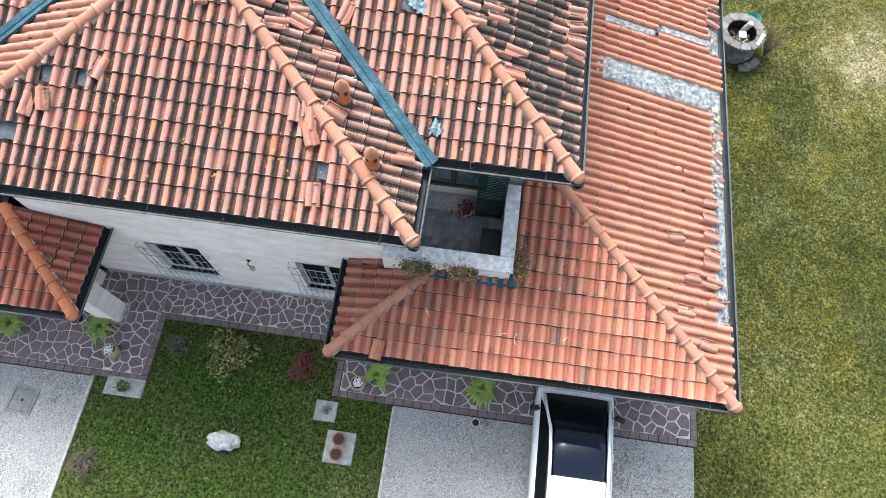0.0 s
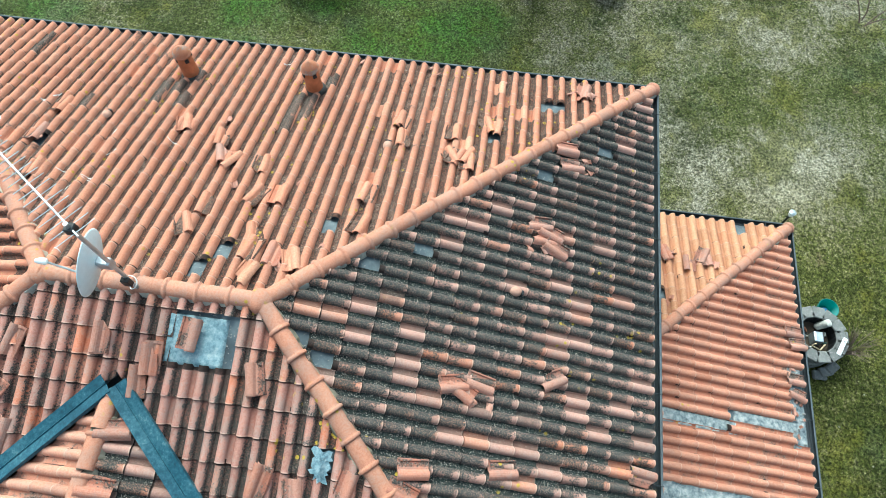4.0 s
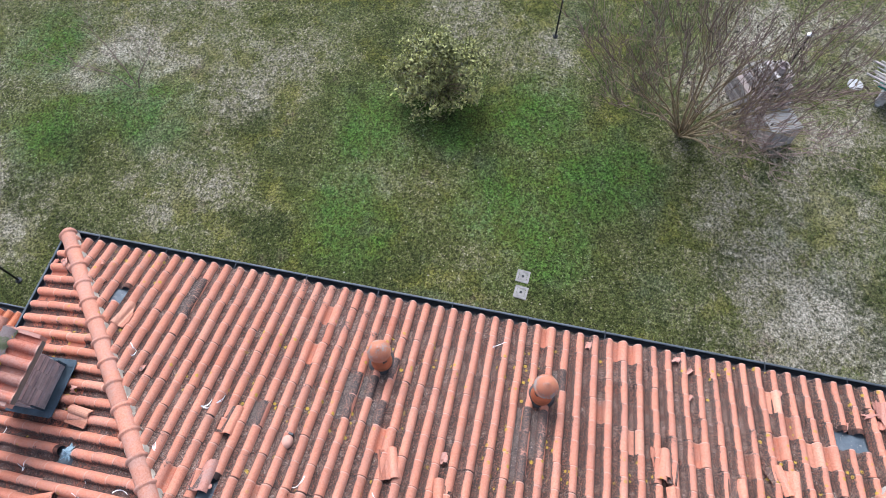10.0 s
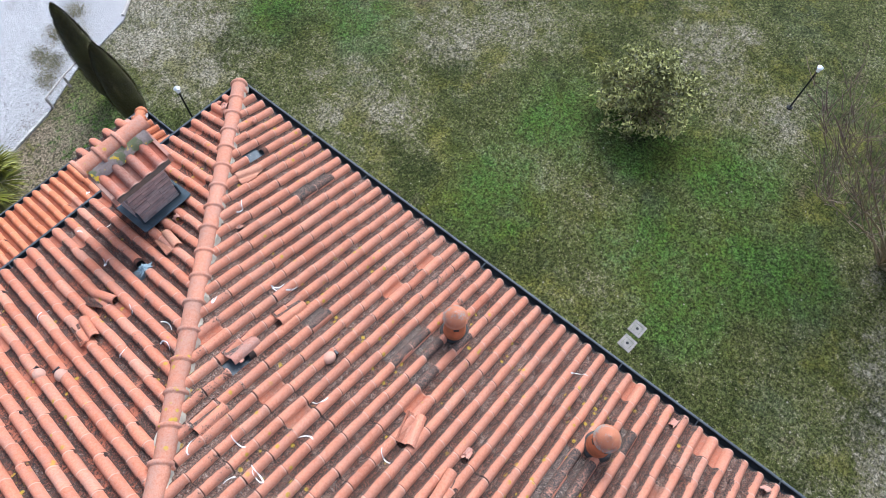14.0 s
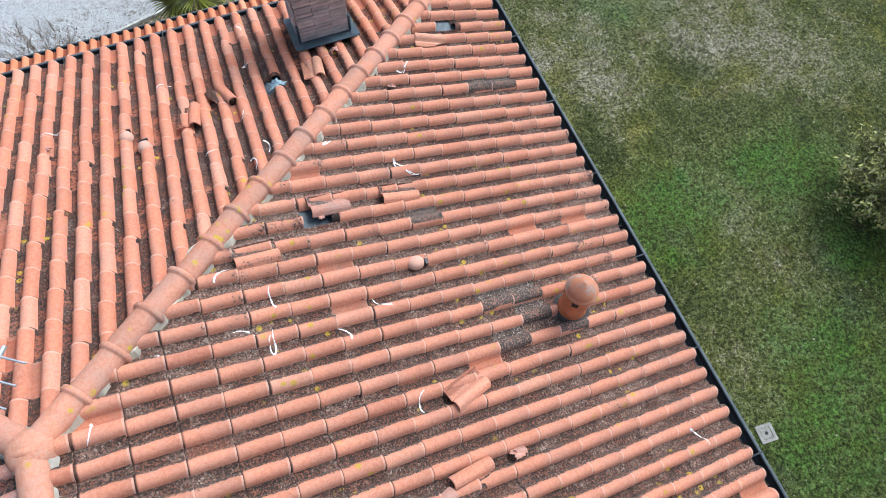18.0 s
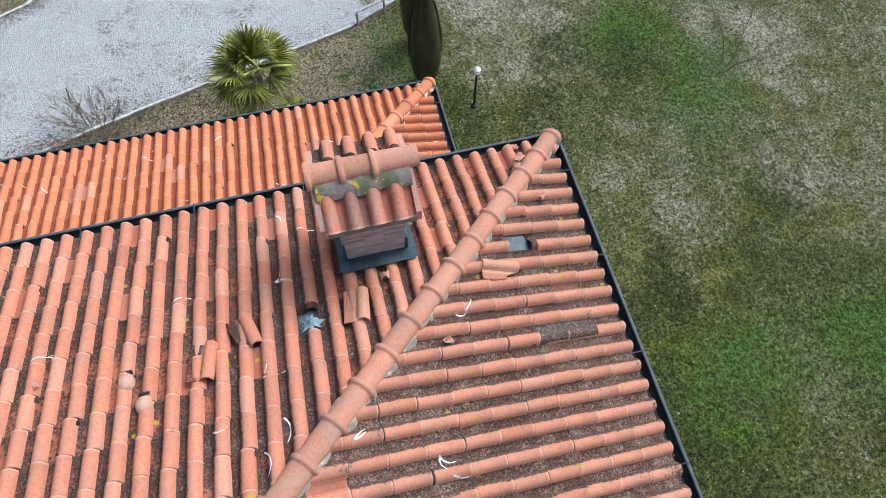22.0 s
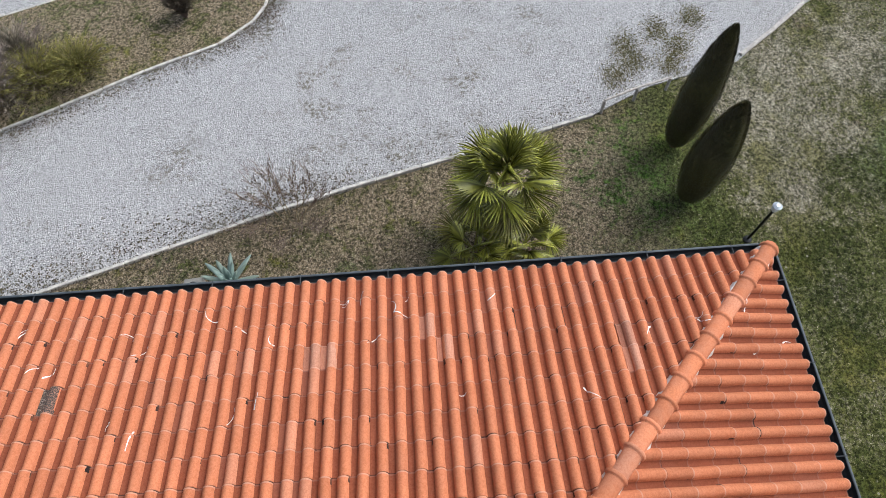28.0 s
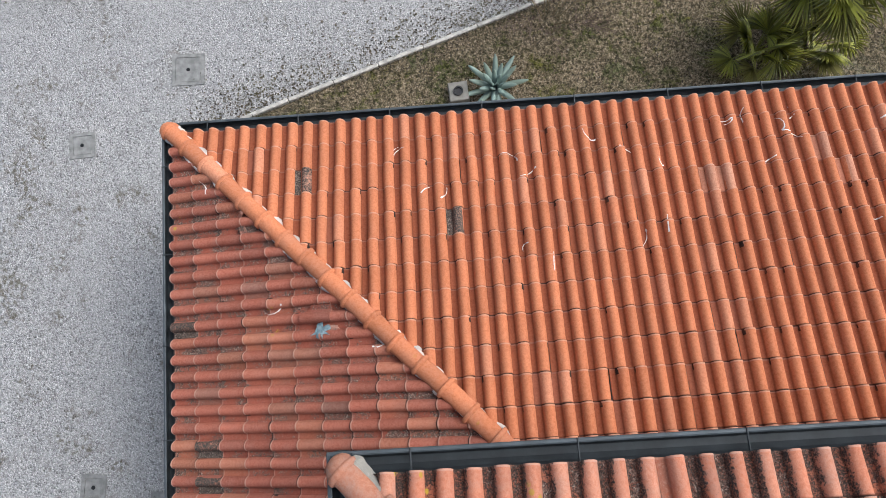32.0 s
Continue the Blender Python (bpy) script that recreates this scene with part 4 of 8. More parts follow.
slope("porch_roof_south", [(PX1, LY0), (WALL_E, LY0), (WALL_E, PY), (PX1 + PY - LY0, PY)], (PX1, LY0), (0, 1), LZ, LS, "low_south", "red and orange clay tiles, some weathered grey", origin=(0, LY0), near=(-0.5, 4.4), gaps=GAPS["low_roof_south"], shift=0.24)
slope("porch_roof_west_end", [(PX1, PY), (PX1, LY0), (PX1 + PY - LY0, PY)], (PX1, LY0), (1, 0), LZ, LS, "low_south", "red clay tiles at the porch end", near=(-2, 4.8))
d = LX0 - WALL_W
slope("low_roof_west", [(LX0, LY1), (LX0, LY0), (WALL_W, LY0 - d), (WALL_W, LY1 + d)], (LX0, LY1), (1, 0), LZ, LS, "low_clean", "clean bright orange clay tiles with a few droppings", near=(-13.6, 10), gaps=GAPS["low_roof_west"], shift=0.284, width=TWN)
slope("low_roof_north_west", [(WALL_W, LY1), (LX0, LY1), (WALL_W, LY1 + d)], (LX0, LY1), (0, -1), LZ, LS, "low_clean", "clean orange clay tiles", near=(-12.6, 15), shift=0.155, width=TWN)
slope("low_roof_south_west", [(LX0, LY0), (PX0, LY0), (PX0, LY0 - d), (WALL_W, LY0 - d)], (LX0, LY0), (0, 1), LZ, LS, "low_shade", "red clay tiles with sooty gaps, colour darkened for shade", near=(-13, 4.4), gaps=GAPS["low_roof_south_west"], shift=0.617, width=TWN)
slope("porch_roof_front", [(PX0, LY0), (PE0, LY0), (PE0 - PY + LY0, PY), (PX0, PY)], (PX0, LY0), (0, 1), LZ, LS, "low_shade", "red clay tiles over the small porch, colour darkened for shade", origin=(LX0, LY0), near=(-8.4, 4))
slope("porch_roof_east_end", [(PE0, LY0), (PE0, PY), (PE0 - PY + LY0, PY)], (PE0, LY0), (-1, 0), LZ, LS, "low_shade", "red clay tiles at the porch end, colour darkened for shade", near=(-8, 4.8))


# ---- ridge caps ----
def cap_mesh(mat, L=0.40, r0=0.106, r1=0.100, proud=1.0):
    """A half-round cap with a collar at its lower, wider end."""
    v, uv, f = [], [], []
    rings = [(0.0, r0 - 0.004), (0.0, r0 + 0.011 * proud), (0.008, r0 + 0.016 * proud), (0.036, r0 + 0.016 * proud), (0.044, r0 + 0.010 * proud), (0.053, r0 + 0.002), (0.066, r0), (0.085, r0), (L * 0.5, (r0 + r1) / 2), (L, r1)]
    n = 13
    for y, r in rings:
        for k in range(n):
            w = math.pi * (-0.06 + 1.12 * k / (n - 1))
            v.append((r * math.cos(w), y, r * 0.86 * math.sin(w) * (1.035 if k == 6 and r < r0 + 0.01 else 1.0)))
            # The ring behind the collar takes the painted dark joint line.
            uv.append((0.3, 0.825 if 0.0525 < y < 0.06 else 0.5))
    f = [(i * n + k, (i + 1) * n + k, (i + 1) * n + k + 1, i * n + k + 1) for i in range(len(rings) - 1) for k in range(n - 1)]
    f = [q[::-1] for q in f]
    return mesh_of("ridge_cap", v, f, mat, True, uv)


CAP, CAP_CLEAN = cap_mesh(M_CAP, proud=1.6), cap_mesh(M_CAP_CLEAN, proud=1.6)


def shell_mesh(mat, r=0.115):
    """The ribbed shell that closes a hip's lower end."""
    v, uv, n = [], [], 13
    rings = [(0.02, r), (-0.03, r * 0.96), (-0.07, r * 0.74), (-0.095, r * 0.40), (-0.105, 0.01)]
    for y, q in rings:
        for k in range(n):
            w = math.pi * (-0.06 + 1.12 * k / (n - 1))
            rib = 1.05 if k % 2 else 0.96
            v.append((q * rib * math.cos(w), y, q * rib * 0.86 * math.sin(w)))
            uv.append((0.3, 0.5))
    f = [(i * n + k, i * n + k + 1, (i + 1) * n + k + 1, (i + 1) * n + k) for i in range(len(rings) - 1) for k in range(n - 1)]
    return mesh_of("end_cap", v, f, mat, True, uv)


END_SHELL = {m.name: shell_mesh(m) for m in (M_CAP, M_CAP_CLEAN)}


def hub(x, y, z):
    """The rounded clay piece where ridges meet."""
    v, f = lathe([(0.16, -0.06), (0.15, 0.04), (0.125, 0.075), (0.075, 0.105), (0.0, 0.112)], 20, False)
    uvs = [(0.3, 0.5)] * len(v)
    ob = new("ridge_hub", mesh_of("ridge_hub", v, f, M_CAP, True, uvs))
    ob.matrix_basis = pose(x, y, z + 0.03)
    tagged(ob, "rounded clay cap where the ridges meet", "ridge", kind="structure")


def cap_run(name, a, b, label, mesh=CAP, step=0.365, lift=0.045, end=True):
    root = thing(name, label, "ridge", kind="structure")
    a, b = Vector(a), Vector(b)
    d = b - a
    n = max(1, int(d.length / step))
    y = d.normalized()
    x = y.cross(Vector((0, 0, 1))).normalized()
    z = x.cross(y)
    turn = Matrix((x, y, z)).transposed().to_4x4()
    for k in range(n):
        ob = new("ridge_cap", mesh)
        ob.parent = root
        p = a + y * (k * d.length / n) + z * (lift + random.uniform(-0.006, 0.006)) + x * random.uniform(-0.008, 0.008)
        ob.matrix_basis = Matrix.Translation(p) @ turn @ Matrix.Rotation(random.gauss(0, 0.012), 4, "Z")
    if end:
        shell = part("end_cap", END_SHELL[mesh.materials[0].name], M_CAP, root)
        shell.matrix_basis = Matrix.Translation(a + z * lift) @ turn
    # the bed of mortar under the caps
    w, h = 0.128, 0.045
    v, f = [], []
    m = max(40, int(d.length / 0.05))
    for k in range(m + 1):
        p = a + d * (k / m)
        for s in (-1, 1):
            j = 0.022 * noise.noise(p * 6 + Vector((s * 9, 0, 0))) + 0.018 * noise.noise(p * 23 + Vector((s * 5, 0, 0)))
            v += [tuple(p + x * s * (w + j) + z * (-0.03)), tuple(p + x * s * (w - 0.03 + j) + z * (h + j))]
    for k in range(m):
        q = k * 4
        f += [(q, q + 4, q + 5, q + 1), (q + 1, q + 5, q + 7, q + 3), (q + 3, q + 7, q + 6, q + 2)]
    part("mortar_bed", (v, f), M_GROUT if mesh == CAP_CLEAN else M_BEDDING, root, "pale mortar bed" if mesh == CAP_CLEAN else "crumbling pale mortar")
    return root


def inset(p, q, s):
    p, q = Vector(p), Vector(q)
    return p + (q - p).normalized() * s


HIPS = [
    ("hip_ridge", (UX1, UY1, UZ), (RX1, RY, RZ), CAP), ("hip_ridge", (UX1, UY0, UZ), (RX1, RY, RZ), CAP),
    ("hip_ridge", (UX0, UY1, UZ), (RX0, RY, RZ), CAP), ("hip_ridge", (UX0, UY0, UZ), (RX0, RY, RZ), CAP),
    ("wing_hip_ridge", (WX1, WY0, UZ), (AX, AY, AZ), CAP), ("wing_hip_ridge", (WX0, WY0, UZ), (AX, AY, AZ), CAP),
    ("low_hip_ridge", (LX1, LY0, LZ), (WALL_E, LY0 + LX1 - WALL_E, LZ + LS * (LX1 - WALL_E)), CAP),
    ("low_hip_ridge", (LX1, LY1, LZ), (WALL_E, LY1 - LX1 + WALL_E, LZ + LS * (LX1 - WALL_E)), CAP),
    ("low_hip_ridge", (LX0, LY1, LZ), (WALL_W, LY1 - WALL_W + LX0, LZ + LS * (WALL_W - LX0)), CAP_CLEAN),
    ("low_hip_ridge", (LX0, LY0, LZ), (WALL_W, LY0 + WALL_W - LX0, LZ + LS * (WALL_W - LX0)), CAP_CLEAN),
    ("porch_hip_ridge", (PX1, LY0, LZ), (PX1 + PY - LY0, PY, LZ + LS * (PY - LY0)), CAP),
    ("porch_hip_ridge", (PE0, LY0, LZ), (PE0 - PY + LY0, PY, LZ + LS * (PY - LY0)), CAP_CLEAN),
]
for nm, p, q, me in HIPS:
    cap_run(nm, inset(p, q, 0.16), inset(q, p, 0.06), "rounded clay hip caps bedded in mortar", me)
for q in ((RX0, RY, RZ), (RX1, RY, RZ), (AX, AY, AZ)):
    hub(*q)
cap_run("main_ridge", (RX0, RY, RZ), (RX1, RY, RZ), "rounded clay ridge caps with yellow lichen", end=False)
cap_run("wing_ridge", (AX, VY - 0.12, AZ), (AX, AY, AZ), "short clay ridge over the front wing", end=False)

# ---- gutters and valleys ----


def gutter(name, a, b, out, z, label, w=0.175, trims=(0, 0), brackets=1.1):
    """A half-round dark channel whose outer lip runs from a to b in plan; out points away from the roof."""
    root = thing(name, label, "gutter", kind="structure")
    a, b, o = Vector((*a, z)), Vector((*b, z)), Vector((*out, 0))
    d = (b - a).normalized()
    a, b = a + d * trims[0], b - d * trims[1]

    def run(sec):
        n = len(sec)
        v = [tuple(p + o * s + Vector((0, 0, h))) for p in (a, b) for s, h in sec]
        return v, [(i, (i + 1) % n, n + (i + 1) % n, n + i) for i in range(n)] + [tuple(range(n))[::-1], tuple(range(n, 2 * n))]
    part("channel", run([(-0.024, 0.0), (-0.030, -0.06), (-0.06, -0.10), (-0.115, -0.10), (-0.15, -0.06), (-w, 0.03), (-w - 0.006, 0.03), (-0.158, -0.07), (-0.118, -0.112), (-0.056, -0.112), (-0.020, -0.066), (-0.016, 0.0)]), M_GUTTER, root)
    part("lip", run([(0.004, -0.012), (0.010, 0.0), (0.004, 0.012), (-0.012, 0.014), (-0.024, 0.008), (-0.024, 0.0), (-0.010, -0.014)]), M_LIP, root, "lighter grey-blue rolled lip")
    L = (b - a).length
    k = max(2, int(L / brackets))
    for i in range(k):
        p = a + d * (L * (i + 0.5) / k)
        q = [p + o * 0.012 + Vector((0, 0, 0.010)), p + o * -0.08 + Vector((0, 0, 0.018)), p + o * -0.19 + Vector((0, 0, 0.03))]
        part("bracket", tube(q, 0.008, 5), M_GUTTER, root)


G = [("upper_gutter", (UX0, UY1), (UX1, UY1), (0, 1), UZ), ("upper_gutter", (UX1, UY0), (UX1, UY1), (1, 0), UZ), ("upper_gutter", (UX0, UY0), (UX0, UY1), (-1, 0), UZ),
     ("upper_gutter", (UX0, UY0), (WX0, UY0), (0, -1), UZ), ("upper_gutter", (WX1, UY0), (UX1, UY0), (0, -1), UZ),
     ("wing_gutter", (WX0, WY0), (WX1, WY0), (0, -1), UZ), ("wing_gutter", (WX1, WY0), (WX1, UY0), (1, 0), UZ), ("wing_gutter", (WX0, WY0), (WX0, UY0), (-1, 0), UZ),
     ("lower_gutter", (LX1, LY0), (LX1, LY1), (1, 0), LZ), ("lower_gutter", (WALL_E, LY1), (LX1, LY1), (0, 1), LZ), ("lower_gutter", (PX1, LY0), (LX1, LY0), (0, -1), LZ), ("lower_gutter", (PX1, LY0), (PX1, PY), (-1, 0), LZ),
     ("lower_gutter", (LX0, LY0), (LX0, LY1), (-1, 0), LZ), ("lower_gutter", (LX0, LY1), (WALL_W, LY1), (0, 1), LZ), ("lower_gutter", (LX0, LY0), (PE0, LY0), (0, -1), LZ), ("lower_gutter", (PE0, LY0), (PE0, PY), (1, 0), LZ)]
for nm, a, b, o, z in G:
    gutter(nm, a, b, o, z + 0.02, "dark grey metal gutter along the eave")


def valley(name, a, b):
    """A folded metal trough between two slopes."""
    root = thing(name, "blue-grey metal valley flashing with a soldered seam", "flashing", kind="structure")
    a, b = Vector(a), Vector(b)
    d = b - a
    x = d.cross(Vector((0, 0, 1))).normalized()
    v, f = [], []
    m = 16
    for k in range(m + 1):
        p = a + d * (k / m)
        for s, h in ((-0.130, 0.100), (-0.120, 0.150), (-0.012, 0.122), (0.0, 0.136), (0.012, 0.122), (0.120, 0.150), (0.130, 0.100)):
            v.append(tuple(p + x * s + Vector((0, 0, h + 0.004 * noise.noise(p * 3)))))
    for k in range(m):
        f += [(k * 7 + i, (k + 1) * 7 + i, (k + 1) * 7 + i + 1, k * 7 + i + 1) for i in range(6)]
    ob = part("trough", (v, f), M_FLASH, root)
    s = ob.modifiers.new("thick", "SOLIDIFY")
    s.thickness = 0.004


valley("valley_flashing", (AX + 0.06, VY - 0.03, AZ + 0.02), (WX1, UY0, UZ - 0.02))
valley("valley_flashing", (AX - 0.06, VY - 0.03, AZ + 0.025), (WX0, UY0, UZ - 0.02))


# ---- soffits under the eaves ----
def soffit(name, x0, x1, y0, y1, z):
    tagged(part(name, box(x0, x1, y0, y1, z - 0.05, z), M_WHITE), "white painted soffit under the eave", "soffit", kind="structure")


soffit("soffit", UX0 + 0.15, UX1 - 0.15, WALL_N, UY1 - 0.15, UZ - 0.17)
soffit("soffit", UX0 + 0.15, WALL_W, UY0 + 0.15, WALL_N, UZ - 0.17)
soffit("soffit", WALL_E, UX1 - 0.15, UY0 + 0.15, WALL_N, UZ - 0.17)
soffit("soffit", WX0 + 0.15, WX1 - 0.15, WY0 + 0.15, PY, UZ - 0.17)
soffit("soffit", LX1 - 0.7, LX1 - 0.15, LY0 + 0.15, LY1 - 0.15, LZ - 0.17)
soffit("soffit", LX0 + 0.15, LX0 + 0.7, LY0 + 0.15, LY1 - 0.15, LZ - 0.17)

# ---- roof damage ----
TW = TWU
TILE_V, TILE_F, TILE_UV = TILE[TWU]
random.seed(23)


def surface(name, x, y):
    """The height of the tiles' top over the plan point (x, y)."""
    root, level, tilt, style, e, up, c, o, b0, TW, shift = ALL_SLOPES[name]
    a, b = (x - o[0]) * e[0] + (y - o[1]) * e[1], ((x - o[0]) * up[0] + (y - o[1]) * up[1]) / c
    u, v = (a / TW - shift) % 1.0, ((b - b0) / TL) % 1.0
    h = float(np.interp(u, [p[0] for p in PROFILE], [p[1] for p in PROFILE]))
    return level(x, y) + h + LIFT * (1 - v * TL / (TL + LAP))


LOOSE_W, LOOSE_L = 0.232, 0.375
LOOSE_PROFILE = [(0.0, 0.004), (0.03, 0.016), (0.09, 0.038), (0.17, 0.052), (0.26, 0.056), (0.35, 0.052), (0.43, 0.038), (0.49, 0.014), (0.53, 0.0), (0.72, 0.0), (0.88, 0.0), (0.90, 0.016), (0.95, 0.018), (1.0, 0.012)]


def loose_height(u):
    return float(np.interp(u, [p[0] for p in LOOSE_PROFILE], [p[1] for p in LOOSE_PROFILE]))


def plate_mesh(name, grid, rows, cols, mat, thick=0.014):
    """A sheet of rows x cols points (x, y, z, u, v) with an underside and edges."""
    v = [p[:3] for p in grid] + [(p[0], p[1], p[2] - thick) for p in grid]
    n = rows * cols
    f = []
    for r in range(rows - 1):
        for c in range(cols - 1):
            q = (r * cols + c, r * cols + c + 1, (r + 1) * cols + c + 1, (r + 1) * cols + c)
            f += [q, tuple(n + k for k in reversed(q))]
    rim = [c for c in range(cols)] + [r * cols + cols - 1 for r in range(1, rows)] + [(rows - 1) * cols + c for c in range(cols - 2, -1, -1)] + [r * cols for r in range(rows - 2, 0, -1)]
    f += [(b, a, a + n, b + n) for a, b in zip(rim, rim[1:] + rim[:1])]
    uv = [p[3:] for p in grid]
    return mesh_of(name, v, f, mat, False, uv + [(0.3, 0.03)] * n)


def shard_meshes(mat, count=9):
    """Broken corners of tiles: a ragged piece of barrel, pan or rim."""
    out = []
    rng = random.Random(5)
    for k in range(count):
        u0, uw, L = rng.uniform(0.0, 0.5), rng.uniform(0.35, 0.55), rng.uniform(0.09, 0.19)
        nu, nv = 7, 5
        cuts = [(rng.uniform(-0.022, 0.022), L + rng.uniform(-0.028, 0.028)) for i in range(nu)]
        grid = []
        for q in range(nv):
            for i, (lo, hi) in enumerate(cuts):
                u = min(u0 + uw * i / (nu - 1), 1.0)
                side = rng.uniform(-0.010, 0.010) if i in (0, nu - 1) else 0.0
                grid.append(((u - u0 - uw / 2) * LOOSE_W + side, lo + (hi - lo) * q / (nv - 1) - L / 2, loose_height(u) * 0.9 - 0.02, u, q / nv * 0.6 + 0.08))
        out.append(plate_mesh("shard", grid, nv, nu, mat, 0.013))
    return out


M_FRESH = tile_material("clay_tile_broken", [(0.0, (0.42, 0.20, 0.145)), (0.5, (0.48, 0.245, 0.18)), (1.0, (0.45, 0.19, 0.125))], 0.16, 0.45, 0.40, 0.2)
SHARDS = shard_meshes(M_FRESH)


def solid_tile(mat):
    """The seated tile seen whole, for pieces that lie in their row."""
    bm = bmesh.new()
    layer = bm.loops.layers.uv.new("UVMap")
    vs = [bm.verts.new(p) for p in TILE_V]
    for q in TILE_F[:3 * (len(PROFILE) - 1)]:
        face = bm.faces.new([vs[i] for i in q])
        for loop, i in zip(face.loops, q):
            loop[layer].uv = (TILE_UV[i][0], min(TILE_UV[i][1], 0.72))
    bmesh.ops.delete(bm, geom=[w for w in bm.verts if not w.link_faces], context="VERTS")
    bmesh.ops.translate(bm, verts=bm.verts[:], vec=(-TW / 2, -0.2, -0.012))
    bm.normal_update()
    bmesh.ops.solidify(bm, geom=bm.faces[:], thickness=0.014)
    me = bpy.data.meshes.new("loose_tile")
    bm.to_mesh(me)
    bm.free()
    me.materials.append(mat)
    return me


def loose_tile(mat, chip=0.0, seed=1):
    """A whole tile lying free: barrel, flat pan with a raised rim and a lip at the head; chip breaks its corner off."""
    rng = random.Random(seed)
    rows = (0.0, 0.02, 0.06, 0.15, 0.24, 0.31, 0.335, 0.345, LOOSE_L)
    short = [1 - (chip * (u - 0.45) * 1.8 * rng.uniform(0.7, 1.2) / LOOSE_L if chip and u > 0.5 else 0.0) for u, h in LOOSE_PROFILE]
    grid = []
    for y in rows:
        for k, (u, h) in enumerate(LOOSE_PROFILE):
            if u > 0.5 and y > 0.34 and not chip:
                h = max(h, 0.017)                     # the lip across the pan's head
            grid.append(((u - 0.5) * LOOSE_W, y * short[k] - LOOSE_L / 2, h - 0.012, u, min(0.72, 0.06 + 0.66 * y / LOOSE_L)))
    return plate_mesh("loose_tile", grid, len(rows), len(LOOSE_PROFILE), mat)


LOOSE = {}


def loose_mesh(key):
    """One of three tiles (two of them chipped) in the clay of that slope."""
    pick = random.choice([0, 0, 1, 2])
    if (key, pick) not in LOOSE:
        LOOSE[key, pick] = loose_tile(SOLID[key].materials[0], (0.0, 0.12, 0.22)[pick], pick)
    return LOOSE[key, pick]


SOLID = {}
for key in ("north", "west", "south", "east", "low_east", "wing_east", "low_shade", "low_south", "low_north", "wing_west", "low_clean"):
    SOLID[key] = solid_tile(M_TILE[key])
SOLID["fresh"] = solid_tile(M_FRESH)
SOLID["pale"] = solid_tile(tile_material("clay_tile_pale", [(0.0, (0.52, 0.24, 0.15)), (1.0, (0.58, 0.30, 0.19))], -0.2, 0.1, 0.1, 0.0))
M_SOOT = tile_material("clay_tile_sooty", ORANGE, 0.50, 0.7, 0.3, 0.0, fresh=1.1, side=0.15, each=0.1)
SOLID["soot"] = solid_tile(M_SOOT)


def foam_sheet(name, slope_name, x0, x1, y0, y1, label, mat=None, lump=0.02, step=0.05, cell=(0.335, 0.206), lift=0.012):
    """Bare insulation where tiles are gone, with the dabs that held them."""
    root, level, tilt, style, e, up, c, o, b0, TW, shift = ALL_SLOPES[slope_name]
    nx, ny = max(3, int((x1 - x0) / step)), max(3, int((y1 - y0) / step))
    v = []
    for j in range(ny + 1):
        for i in range(nx + 1):
            x, y = x0 + (x1 - x0) * i / nx, y0 + (y1 - y0) * j / ny
            k = abs(math.sin(math.pi * x / cell[0])) * abs(math.sin(math.pi * y / cell[1]))
            edge = i in (0, nx) or j in (0, ny)
            v.append((x, y, level(x, y) + (-0.03 if edge else lift + lump * k + 0.012 * noise.noise(Vector((x * 12, y * 12, 0))))))
    f = [(j * (nx + 1) + i, j * (nx + 1) + i + 1, (j + 1) * (nx + 1) + i + 1, (j + 1) * (nx + 1) + i) for j in range(ny) for i in range(nx)]
    part(name, (v, f), mat or M_FOAM, root, label, True)


def patch_material():
    n = Nodes("pale_blue_membrane", 0.55)
    a, b = n.noise(16.0, 5.0, 0.7), n.noise(60.0, 4.0)
    col = n.colours(a, [(0.34, (0.07, 0.12, 0.145)), (0.5, (0.16, 0.235, 0.265)), (0.68, (0.31, 0.36, 0.36))])
    return n.done(n.mix(n.ramp(b, 0.6, 0.7), col, (0.15, 0.18, 0.18)), b, 0.6, 0.012)


M_PATCH = patch_material()


